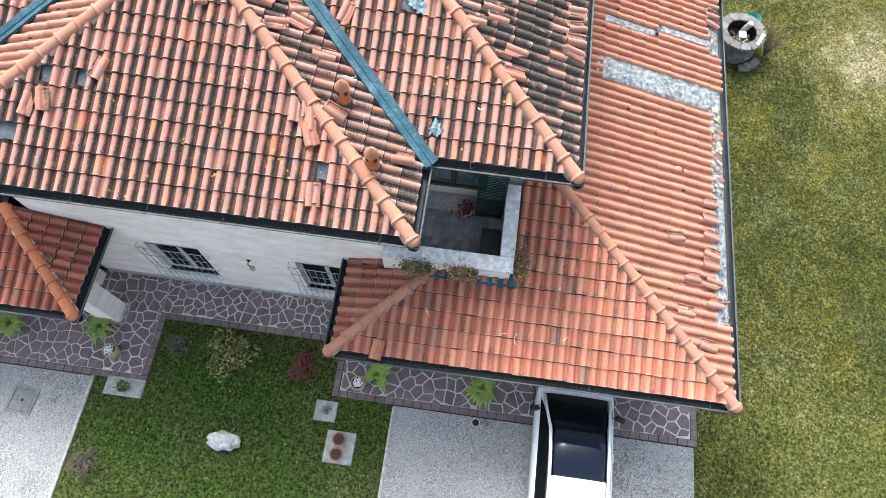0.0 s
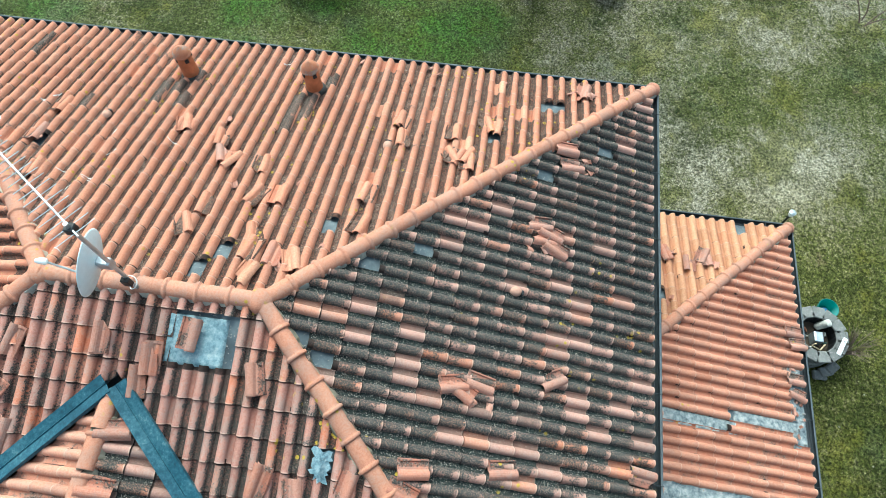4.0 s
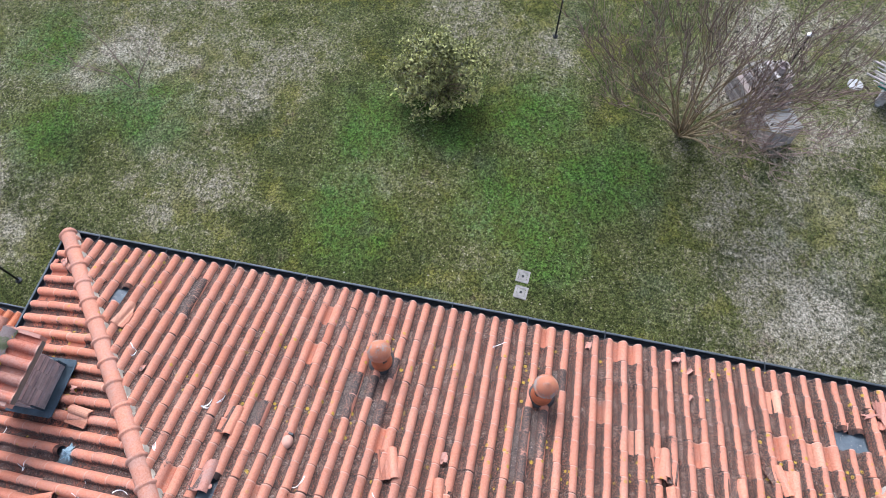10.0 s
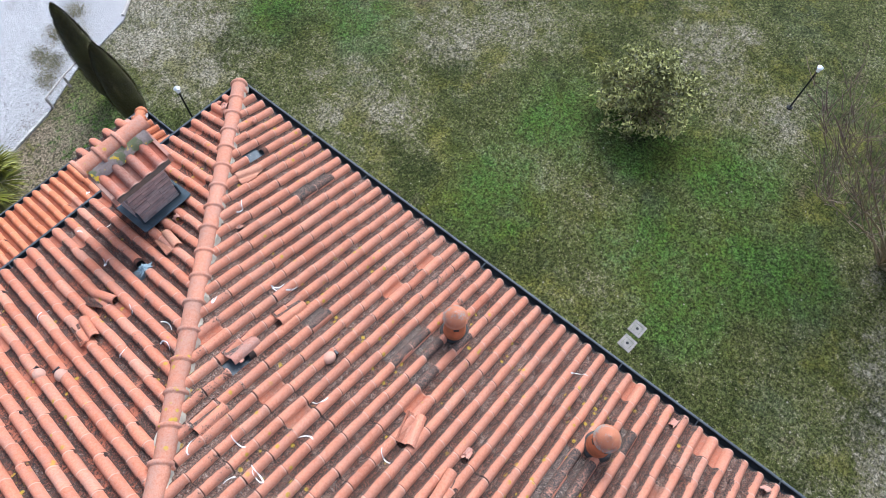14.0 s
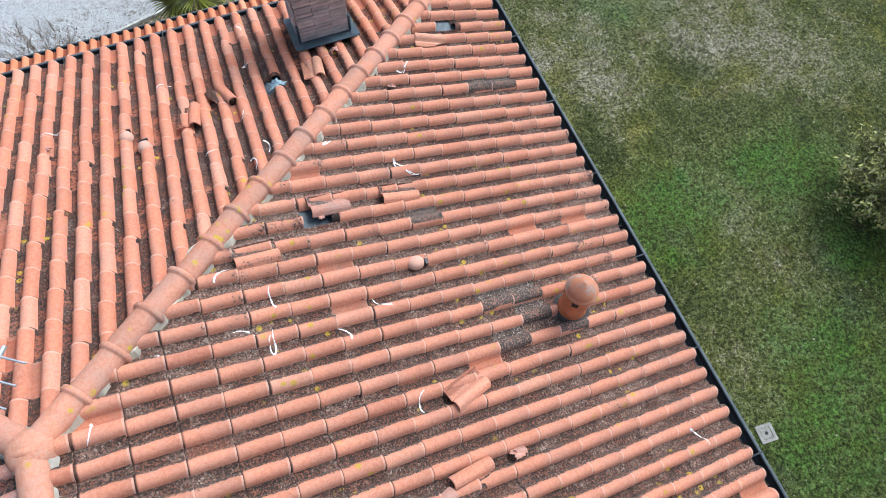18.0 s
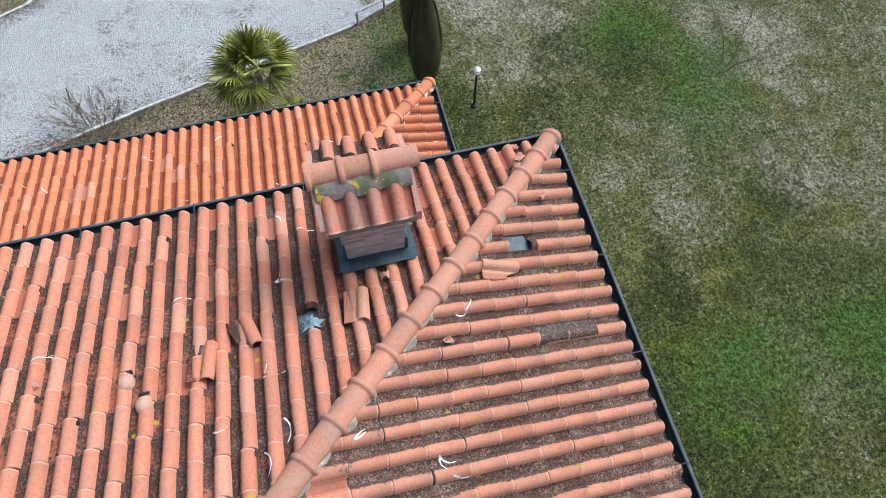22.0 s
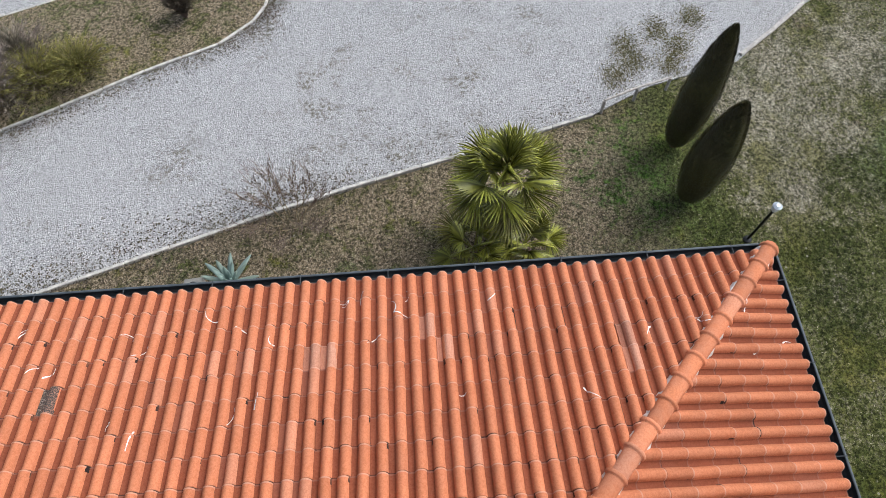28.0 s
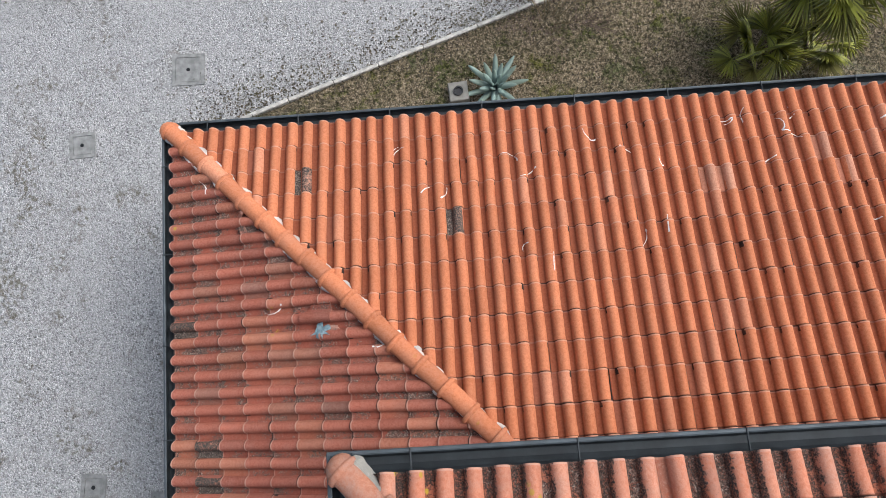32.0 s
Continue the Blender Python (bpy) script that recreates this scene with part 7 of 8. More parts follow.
def low_shrub(name, x, y, r, h, mat, label, leaves=500, leaf=0.045, twig=M_TWIG, group="", bare_twigs=16, cat="shrub", z=0.0):
    root = thing(name, label, cat, (x, y, z), group=group)
    rng = random.Random(int(abs(x * 77 + y * 13)))
    pieces = []
    for k in range(bare_twigs):
        w, s = rng.uniform(0, 6.28), rng.uniform(0.4, 1.0)
        tip = Vector((r * s * math.cos(w), r * s * math.sin(w), h * rng.uniform(0.6, 1.0)))
        midp = Vector((tip.x * 0.35, tip.y * 0.35, tip.z * 0.6)) + Vector((rng.gauss(0, 0.02), rng.gauss(0, 0.02), 0))
        pieces.append(tube([(0.02 * math.cos(w), 0.02 * math.sin(w), 0), midp, tip], [0.010, 0.007, 0.003], 4))
        for j in range(2):
            t2 = tip + Vector((rng.gauss(0, r * 0.2), rng.gauss(0, r * 0.2), rng.uniform(0, h * 0.2)))
            pieces.append(tube([midp, midp.lerp(t2, 0.6), t2], [0.005, 0.004, 0.002], 3))
    part("stemwork", join(*pieces), twig, root)
    if leaves:
        def place(g):
            w, q = g.uniform(0, 6.28), math.sqrt(g.random())
            lob = 1 + 0.25 * math.sin(3 * w + x) + 0.12 * math.sin(7 * w)
            return (r * q * lob * math.cos(w), r * q * lob * math.sin(w), h * (1 - 0.6 * q * q) * g.uniform(0.25, 1.0))
        part("foliage", leaf_cloud(leaves, place, leaf, int(abs(x * 99))), mat, root)
    return root


low_shrub("shrub", -6.54, 3.70, 0.26, 0.35, M_GREYLEAF, "small brownish shrub on the front lawn", 260, 0.035)
low_shrub("shrub", -5.29, 3.68, 0.55, 0.65, M_LEAF, "loose green and reddish shrub on the front lawn", 700, 0.05)
low_shrub("shrub", -3.53, 3.60, 0.34, 0.42, M_REDLEAF, "small red-leaved shrub on the front lawn", 520, 0.04)
low_shrub("shrub", -7.85, 0.85, 0.36, 0.30, M_GREYLEAF, "withered grey shrub on the front lawn", 220, 0.035, bare_twigs=26)

# ---- crazy paving ----


def paving(name, label, x0, x1, y0, y1, pitch, seed):
    """Irregular porphyry slabs in pale mortar; each slab is a cell of a jittered grid."""
    root = thing(name, label, "pavement", kind="structure")
    part("bed", box(x0, x1, y0, y1, -0.05, 0.012), M_GROUT, root, "pale mortar joints")
    rng = random.Random(seed)
    seeds = []
    nx, ny = int((x1 - x0) / pitch) + 2, int((y1 - y0) / pitch) + 2
    for i in range(-1, nx):
        for j in range(-1, ny):
            seeds.append((x0 + (i + 0.5 + rng.uniform(-0.49, 0.49)) * pitch, y0 + (j + 0.5 + rng.uniform(-0.49, 0.49)) * pitch))
    for sx, sy in seeds:
        poly = [(x0 + 0.01, y0 + 0.01), (x1 - 0.01, y0 + 0.01), (x1 - 0.01, y1 - 0.01), (x0 + 0.01, y1 - 0.01)]
        for tx, ty in seeds:
            d = math.hypot(tx - sx, ty - sy)
            if 0 < d < pitch * 3:
                g = rng.uniform(0.011, 0.021)
                mx, my = (sx + tx) / 2 - (tx - sx) / d * g, (sy + ty) / 2 - (ty - sy) / d * g
                poly = clipped(poly, mx, my, (sx - tx) / d, (sy - ty) / d)
                if len(poly) < 3:
                    break
        if len(poly) < 3:
            continue
        area = 0.5 * abs(sum(a[0] * b[1] - b[0] * a[1] for a, b in zip(poly, poly[1:] + poly[:1])))
        if area < 0.004:
            continue
        z = 0.026 + rng.uniform(-0.003, 0.003)
        cx, cy = sum(p[0] for p in poly) / len(poly), sum(p[1] for p in poly) / len(poly)
        n = len(poly)
        v = [(x, y, 0.008) for x, y in poly] + [(x, y, z - 0.006) for x, y in poly] + [(x + (cx - x) * 0.05, y + (cy - y) * 0.05, z) for x, y in poly]
        f = [(i, (i + 1) % n, n + (i + 1) % n, n + i) for i in range(n)] + [(n + i, n + (i + 1) % n, 2 * n + (i + 1) % n, 2 * n + i) for i in range(n)] + [tuple(range(2 * n, 3 * n))]
        part("paving_stone", (v, f), M_PORPHYRY, root)


def border(name, pts, label):
    """A row of squared stones along an edge of the paving."""
    root = thing(name, label, "pavement", kind="structure")
    for (ax, ay), (bx, by) in zip(pts, pts[1:]):
        L = math.hypot(bx - ax, by - ay)
        ux, uy = (bx - ax) / L, (by - ay) / L
        if (ax, ay) != pts[0]:
            ax, ay, L = ax + ux * 0.074, ay + uy * 0.074, L - 0.074
        bx, by, L = bx + ux * 0.07, by + uy * 0.07, L + 0.07
        n = max(1, round(L / 0.22))
        for k in range(n):
            ob = part("border_stone", bevelled(0.006, L / n - 0.006, -0.07, 0.07, -0.02, 0.03, 0.006), M_PORPHYRY, root)
            ob.matrix_basis = pose(ax + (bx - ax) * k / n, ay + (by - ay) * k / n, 0, 0, 0, math.degrees(math.atan2(by - ay, bx - ax)))


paving("pavement_west", "crazy paving of dark red porphyry before the small porch", -14.8, -7.26, 2.93, 5.34, 0.25, 3)
paving("pavement_wing", "crazy paving of dark red porphyry along the front wall", -7.24, -2.62, 4.48, 5.33, 0.225, 4)
paving("pavement_east", "crazy paving of dark red porphyry before the porch", -2.60, 5.50, 3.22, 4.72, 0.27, 5)
border("paving_border", [(-14.8, 2.85), (-7.17, 2.85), (-7.17, 4.40), (-2.69, 4.40), (-2.69, 3.14), (5.58, 3.14), (5.58, 4.7)], "edging of squared porphyry stones")

# ---- car ----
car = thing("car", "white sport utility car with dark glass roof at the porch", "car", (2.71, 2.31, 0.022))
car.scale = (0.92, 0.97, 0.97)


def loft(sections, mat, name, parent, label="", smooth=True, close=True):
    n = len(sections[0])
    v = [p for s in sections for p in s]
    f = [(i * n + k, i * n + (k + 1) % n, (i + 1) * n + (k + 1) % n, (i + 1) * n + k) for i in range(len(sections) - 1) for k in range(n)]
    if close:
        f += [tuple(range(n))[::-1], tuple((len(sections) - 1) * n + k for k in range(n))]
    return part(name, (v, f), mat, parent, label, smooth)


def ring(y, half, z0, z1, crown=0.04, tuck=0.06):
    return [(-half + tuck, y, z0), (-half, y, z0 + 0.18), (-half, y, z1 - 0.14), (-half + 0.05, y, z1 - 0.03), (-half * 0.5, y, z1 + crown * 0.7), (0, y, z1 + crown), (half * 0.5, y, z1 + crown * 0.7), (half - 0.05, y, z1 - 0.03), (half, y, z1 - 0.14), (half, y, z0 + 0.18), (half - tuck, y, z0)]


loft([ring(-2.28, 0.78, 0.35, 0.85), ring(-2.2, 0.86, 0.28, 0.98), ring(-1.6, 0.91, 0.26, 1.02), ring(0.0, 0.92, 0.26, 0.99), ring(1.3, 0.91, 0.26, 0.98), ring(1.95, 0.87, 0.28, 0.88), ring(2.22, 0.74, 0.33, 0.70)], M_CAR, "body", car)


def cab(y, half, z):
    return [(-half, y, z - 0.06), (-half + 0.06, y, z), (-half * 0.5, y, z + 0.035), (0, y, z + 0.045), (half * 0.5, y, z + 0.035), (half - 0.06, y, z), (half, y, z - 0.06)]


def skin(rows, mat, name, label=""):
    n = len(rows[0])
    v = [p for r in rows for p in r]
    f = [(i * n + k, i * n + k + 1, (i + 1) * n + k + 1, (i + 1) * n + k) for i in range(len(rows) - 1) for k in range(n - 1)]
    ob = part(name, (v, f), mat, car, label, True)
    ob.modifiers.new("thick", "SOLIDIFY").thickness = 0.01
    return ob


skin([cab(1.36, 0.74, 1.00), cab(1.02, 0.71, 1.20), cab(0.52, 0.60, 1.50)], M_GLASS, "windscreen", "black windscreen")
skin([cab(0.53, 0.60, 1.505), cab(0.20, 0.60, 1.57), cab(-0.42, 0.59, 1.60)], plain("tinted_roof_glass", (0.008, 0.012, 0.024), 0.12, vary=0.1, spec=0.3), "glass_roof", "tinted glass roof panel")
skin([cab(-0.42, 0.60, 1.60), cab(-1.2, 0.60, 1.58), cab(-1.75, 0.60, 1.52)], M_CAR, "roof")
skin([cab(-1.75, 0.60, 1.52), cab(-2.18, 0.70, 1.0)], M_GLASS, "rear_window", "dark rear window")
for s in (-1, 1):
    v = [(s * 0.845, 1.25, 0.99), (s * 0.845, -2.0, 1.02), (s * 0.69, -1.72, 1.49), (s * 0.69, 0.52, 1.49), (s * 0.76, 0.95, 1.22)]
    part("side_window", (v, [(0, 1, 2, 3, 4) if s > 0 else (4, 3, 2, 1, 0)]), M_GLASS, car, "dark side windows")
    part("roof_pillar", tube([(s * 0.775, 1.36, 0.99), (s * 0.725, 0.95, 1.235), (s * 0.665, 0.55, 1.50), (s * 0.645, 0.1, 1.575), (s * 0.64, -0.4, 1.60), (s * 0.64, -1.7, 1.54), (s * 0.74, -2.18, 1.0)], [0.035, 0.036, 0.038, 0.038, 0.038, 0.038, 0.045], 8), M_CAR, car, smooth=True)
    mir = part("mirror", bevelled(-0.11, 0.11, -0.06, 0.06, -0.06, 0.07, 0.03, 2), M_BLACK, car, "black wing mirror")
    mir.matrix_basis = pose(s * 1.0, 0.98, 1.06, 0, 0, -s * 12)
    part("mirror_arm", tube([(s * 0.86, 1.0, 1.0), (s * 0.98, 0.99, 1.03)], 0.02, 6), M_BLACK, car)
    for y in (0.15, -0.95):
        part("door_handle", bevelled(-0.012, 0.012, -0.10, 0.10, -0.014, 0.014, 0.006), M_CAR, car).matrix_basis = pose(s * 0.925, y, 0.86)
    for y in (1.42, -1.38):
        wheel = part("wheel", lathe([(0.20, -0.10), (0.32, -0.11), (0.345, -0.06), (0.345, 0.06), (0.32, 0.11), (0.20, 0.10)], 28), M_RUBBER, car, "black tyre", True)
        wheel.matrix_basis = pose(s * 0.80, y, 0.345, 0, 90, 0)
        part("rim", lathe([(0.06, 0.09 * s), (0.20, 0.105 * s), (0.21, 0.09 * s), (0.0, 0.04 * s)], 20, False), M_STEEL, wheel)
    part("headlight", bevelled(-0.16, 0.16, -0.05, 0.05, -0.06, 0.06, 0.03, 2), M_STEEL, car).matrix_basis = pose(s * 0.62, 2.06, 0.72, 0, 0, -s * 18)

# ---- well ----
well = thing("well", "round grey stone well cluttered with pump gear", "well", (6.92, 14.74, 0))
for row in range(5):
    n = 16
    for k in range(n):
        w = 2 * math.pi * (k + 0.5 * (row % 2)) / n
        ob = part("well_stone", bevelled(-0.10, 0.10, -0.115, 0.115, -0.075, 0.075, 0.02), M_RUBBLE, well)
        ob.matrix_basis = pose(0.52 * math.cos(w), 0.52 * math.sin(w), 0.065 + row * 0.13, random.uniform(-3, 3), random.uniform(-3, 3), math.degrees(w))
for k in range(13):
    w = 2 * math.pi * k / 13
    ob = part("rim_stone", bevelled(-0.13, 0.14, -0.145, 0.145, -0.03, 0.03, 0.012), M_RUBBLE, well)
    ob.matrix_basis = pose(0.54 * math.cos(w), 0.54 * math.sin(w), 0.68, 0, 0, math.degrees(w) + random.uniform(-4, 4))
part("lining", lathe([(0.42, 0.0), (0.42, 0.66)], 24, False), M_IRON, well)
part("dark_floor", lathe([(0.43, 0.34), (0.0, 0.34)], 24, False), M_SOIL, well)
pump = thing("pump", "silver pump box with a pipe inside the well", "pump", (6.98, 14.72, 0.34))
part("pump_box", bevelled(-0.11, 0.11, -0.14, 0.12, 0.0, 0.28, 0.03, 2), M_STEEL, pump)
part("tank", lathe([(0.07, 0), (0.09, 0.05), (0.09, 0.36), (0.06, 0.38)], 16), M_KERB, pump).matrix_basis = pose(0.08, 0.32, 0.05, 0, 20, 0)
part("hose", tube([(-0.1, -0.2, 0.3), (-0.25, -0.28, 0.36), (-0.05, -0.36, 0.34), (0.1, -0.2, 0.3)], 0.018, 7), plain("tan_hose", (0.35, 0.27, 0.16)), pump)
junk_rng = random.Random(88)
for k in range(14):
    w, q = junk_rng.uniform(0, 6.28), junk_rng.uniform(0.12, 0.36)
    jk = thing("scrap", "small scrap of pipe and plastic inside the well", "scrap", (6.92 + q * math.cos(w), 14.74 + q * math.sin(w), 0.345), junk_rng.uniform(0, 360), "scraps in the well")
    part("piece", bevelled(-0.05, 0.05, -0.02, 0.02, 0.0, junk_rng.uniform(0.03, 0.10), 0.008), junk_rng.choice([M_BLACK, M_KERB, M_TERRA, M_GREEN, M_IRON]), jk)
plate = thing("white_plate", "white plastic gutter piece leaning on the well rim", "scrap", (7.42, 14.50, 0.70), 62)
part("strip", bevelled(-0.24, 0.24, -0.05, 0.05, 0.0, 0.03, 0.01), M_WHITE, plate)
bucket = thing("bucket", "teal plastic bucket with blue water can inside", "bucket", (7.40, 15.55, 0.0))
part("shell", lathe([(0.17, 0.0), (0.23, 0.42), (0.245, 0.43), (0.225, 0.43), (0.165, 0.02), (0.0, 0.02)], 24, False), M_TEAL, bucket, smooth=True)
part("can", bevelled(-0.08, 0.06, -0.1, 0.07, 0.03, 0.30, 0.03), plain("blue_plastic", (0.02, 0.10, 0.22), 0.4), bucket)
for k in range(3):
    st = thing("loose_stone", "grey flat stone leaning on the well", "stone", (7.2 + 0.14 * k, 13.97 + 0.1 * k, 0), 20 * k, "stones by the well")
    part("stone", bevelled(-0.16, 0.16, -0.11, 0.11, 0, 0.10 + 0.03 * k, 0.025), M_RUBBLE, st)
low_shrub("dry_briar", 7.85, 14.6, 0.5, 0.9, M_GREYLEAF, "dry thorny stems beside the well", 0, bare_twigs=30)


def garden_lamp(x, y, label, h=1.0, lean=0.0, head=M_WHITE):
    root = thing("garden_lamp", label, "lamp", (x, y, -0.01), group="garden lamps")
    part("foot", lathe([(0.08, 0), (0.08, 0.03), (0.035, 0.05)], 14), M_IRON, root)
    part("post", tube([(0, 0, 0.03), (lean * 0.5, 0, h * 0.5), (lean, 0, h)], 0.026, 10), M_IRON, root)
    part("head", bevelled(-0.05, 0.05, -0.05, 0.05, h, h + 0.12, 0.012), head, root, "lamp head")
    part("cap", lathe([(0.08, h + 0.12), (0.085, h + 0.14), (0.03, h + 0.17)], 14), M_STEEL, root)


garden_lamp(6.30, 17.53, "thin black garden lamp with a white head on the lawn", 1.22)
garden_lamp(-16.74, 17.55, "thin black garden lamp with a white head on the lawn", 1.12)
garden_lamp(-4.56, 28.44, "tall black garden lamp with a blue-white head", 1.45)
garden_lamp(2.30, 28.36, "tall black garden lamp beside the barbecue", 1.4, head=M_BLACK)

# ---- barbecue ----
bbq = thing("brick_barbecue", "old grey brick barbecue with a stepped chimney", "barbecue", (1.62, 25.38, 0), math.degrees(math.atan2(2.04, -1.07)))
# x runs along the long side, y towards the house side is negative
BL, BD = 2.25, 0.84
brick = mesh_of("brick", *box(0.005, 0.245, -0.055, 0.055, 0.004, 0.060), M_BRICK)
part("core", join(box(0.03, BL - 0.03, -BD + 0.03, -0.03, 0, 0.66), box(0.80, BL - 0.06, -BD + 0.03, -0.25, 0.66, 1.10), box(1.1, 1.7, -BD + 0.1, -0.35, 1.10, 1.52)), M_MORTAR, bbq, "grey mortar core")


def brick_course(x0, x1, y, z, shift):
    n = max(1, int((x1 - x0) / 0.25))
    for k in range(n):
        ob = new("brick", brick)
        ob.parent = bbq
        ob.matrix_basis = pose(x0 + k * (x1 - x0) / n + random.uniform(-0.004, 0.004), y + random.uniform(-0.006, 0.006), z, 0, 0, random.uniform(-1, 1))


def brick_course_y(y0, y1, x, z):
    n = max(1, int((y1 - y0) / 0.25))
    for k in range(n):
        ob = new("brick", brick)
        ob.parent = bbq
        ob.matrix_basis = pose(x + random.uniform(-0.006, 0.006), y0 + k * (y1 - y0) / n, z, 0, 0, 90)


for row in range(11):
    z = row * 0.064
    brick_course(0.0 if row % 2 else 0.02, BL, -0.02, z, 0)
    brick_course(0.0, BL, -BD + 0.02, z, 0)
    brick_course_y(-BD, 0.0, 0.02, z)
    brick_course_y(-BD, 0.0, BL - 0.02, z)
for row in range(8):
    z = 0.70 + row * 0.064
    y = -0.20 - (0.035 * max(0, row - 2))
    x0, x1 = 0.78 + 0.045 * max(0, row - 2), BL - 0.05 - 0.05 * max(0, row - 2)
    brick_course(x0, x1, y, z, 0)
    brick_course(x0, x1, -BD + 0.02, z, 0)
    brick_course_y(-BD, y, x0, z)
    brick_course_y(-BD, y, x1, z)
part("worktop", bevelled(-0.03, 0.74, -BD - 0.02, 0.04, 0.70, 0.75, 0.012), M_PALECONC, bbq, "pale stone worktop with cracks")
part("ledge", bevelled(0.76, BL, -0.20, 0.03, 0.70, 0.745, 0.012), M_BRICK, bbq)
part("flue_pipe", lathe([(0.15, 1.52), (0.14, 1.72), (0.155, 1.74), (0.12, 1.74), (0.12, 1.6), (0.0, 1.6)], 12, False), M_FLUEBRICK, bbq, "short brown flue").matrix_basis = pose(1.4, -0.56, -0.02)
for row in range(7):
    z = 1.12 + row * 0.064
    for y in (-0.36, -0.74):
        brick_course(1.12, 1.66, y, z, 0)
    for x in (1.14, 1.64):
        brick_course_y(-0.76, -0.34, x, z)

# ---- table with poles ----
ang = math.degrees(math.atan2(26.91 - 28.36, 7.41 - 4.62))
table = thing("garden_table", "green garden table carrying a pile of cut poles", "table", (5.73, 27.53, 0), ang)
part("tabletop", bevelled(-1.15, 1.15, -0.42, 0.42, 0.66, 0.70, 0.01), M_TEAL, table)
for sx in (-0.8, 0.8):
    part("trestle", join(box(sx - 0.06, sx + 0.06, -0.35, 0.35, 0.0, 0.06), box(sx - 0.12, sx + 0.12, -0.3, 0.3, 0.06, 0.66)), M_CONCRETE, table, "block support")
rng = random.Random(5)
for k in range(34):
    L = rng.uniform(2.2, 3.2)
    x, y, z = rng.uniform(-0.25, 0.25), rng.uniform(-0.36, 0.40), 0.73 + rng.random() * 0.20
    w = radians(rng.gauss(0, 4.5))
    r = rng.uniform(0.018, 0.032)
    pts = [(x + L * (s - 0.5) * math.cos(w), y + L * (s - 0.5) * math.sin(w) + 0.05 * math.sin(s * 5 + k), z + 0.02 * math.sin(s * 3 + k)) for s in (0, 0.25, 0.5, 0.75, 1.0)]
    m = table.matrix_world
    ob = thing("pole", "grey peeled wooden pole in a pile on the table", "pole", (5.73, 27.53, 0), ang, "poles on the table")
    part("stick", tube(pts, [r, r, r * 0.9, r * 0.85, r * 0.7], 7), M_WOOD, ob)
for k, (x, L) in enumerate(((0.16, 1.5), (0.62, 1.6), (1.12, 2.0))):
    ob = thing("leaning_pole", "pale pole leaning over the pile down to the grass", "pole", (5.73, 27.53, 0), ang, "leaning poles")
    part("stick", tube([(x - 0.17, -0.95, 0.02), (x - 0.06, -0.45, 0.80), (x + 0.16, 0.02 + 0.26 * k, 1.02 + 0.10 * k)], [0.03, 0.028, 0.022], 7), M_WOOD, ob)
low_shrub("dry_twig_heap", 5.62, 27.12, 0.30, 0.3, M_GREYLEAF, "heap of dry brown twigs under the table", 160, 0.04)

# ---- trees and shrubs ----


def bare_shrub(x, y, stems, h, spread, label, seed, name="bare_shrub", bark=M_BARK, r0=0.038, fine=5):
    root = thing(name, label, "shrub", (x, y, -0.01))
    rng = random.Random(seed)
    pieces, twigs = [], []
    fat = 0.009 if h > 3 else 0.0045
    for k in range(stems):
        w = 2 * math.pi * k / stems + rng.uniform(-0.3, 0.3)
        p, d = Vector((0.12 * math.cos(w), 0.12 * math.sin(w), 0)), Vector((math.cos(w) * spread * 0.5, math.sin(w) * spread * 0.5, 1)).normalized()
        pts, r = [p], [r0]
        n = 7
        for i in range(n):
            d = (d + Vector((rng.gauss(0, 0.13) + 0.08 * math.cos(w), rng.gauss(0, 0.13) + 0.08 * math.sin(w), 0.02))).normalized()
            p = p + d * (h / n) * rng.uniform(0.8, 1.1)
            pts.append(p)
            r.append(r0 * (1 - (i + 1) / (n + 0.7)))
            if i >= 2:
                for j in range(2):
                    q, e = p.copy(), (d + Vector((rng.gauss(0, 0.38), rng.gauss(0, 0.38), rng.uniform(0.0, 0.4)))).normalized()
                    tp, tr = [q], [r[-1] * 0.6]
                    for s in range(4):
                        e = (e + Vector((rng.gauss(0, 0.2), rng.gauss(0, 0.2), 0.08))).normalized()
                        q = q + e * h * 0.09 * rng.uniform(0.7, 1.2)
                        tp.append(q)
                        tr.append(max(0.003, r[-1] * 0.6 * (1 - (s + 1) / 4.6)))
                        for z in range(fine - 3):
                            u = q + (e + Vector((rng.gauss(0, 0.45), rng.gauss(0, 0.45), rng.gauss(0.5, 0.3)))).normalized() * h * rng.uniform(0.08, 0.18)
                            twigs.append(tube([q, q.lerp(u, 0.5) + Vector((rng.gauss(0, 0.02), 0, 0)), u], [fat, fat * 0.8, fat * 0.55], 3))
                    pieces.append(tube(tp, tr, 5))
        pieces.append(tube(pts, r, 6))
    if stems <= 4:
        for pc in pieces:
            part("branch", pc, bark, root)
    else:
        part("branching", join(*pieces), bark, root)
    tagged(part("brushwood", join(*twigs), M_TWIG, root, "fine brown twigs"), kind="stuff")
    if h > 3:
        ends = [w[0][-1] for w in twigs if w[0][-1][2] > h * 0.55]
        def place(g):
            t = ends[int(g.random() ** 2 * len(ends)) % len(ends)]
            return (t[0] + g.gauss(0, 0.03), t[1] + g.gauss(0, 0.03), t[2] + g.gauss(0, 0.03))
        tagged(part("seedwork", leaf_cloud(900, place, 0.05, seed), M_LITTER, root, "dry brown seed pods"), kind="stuff")
    return root


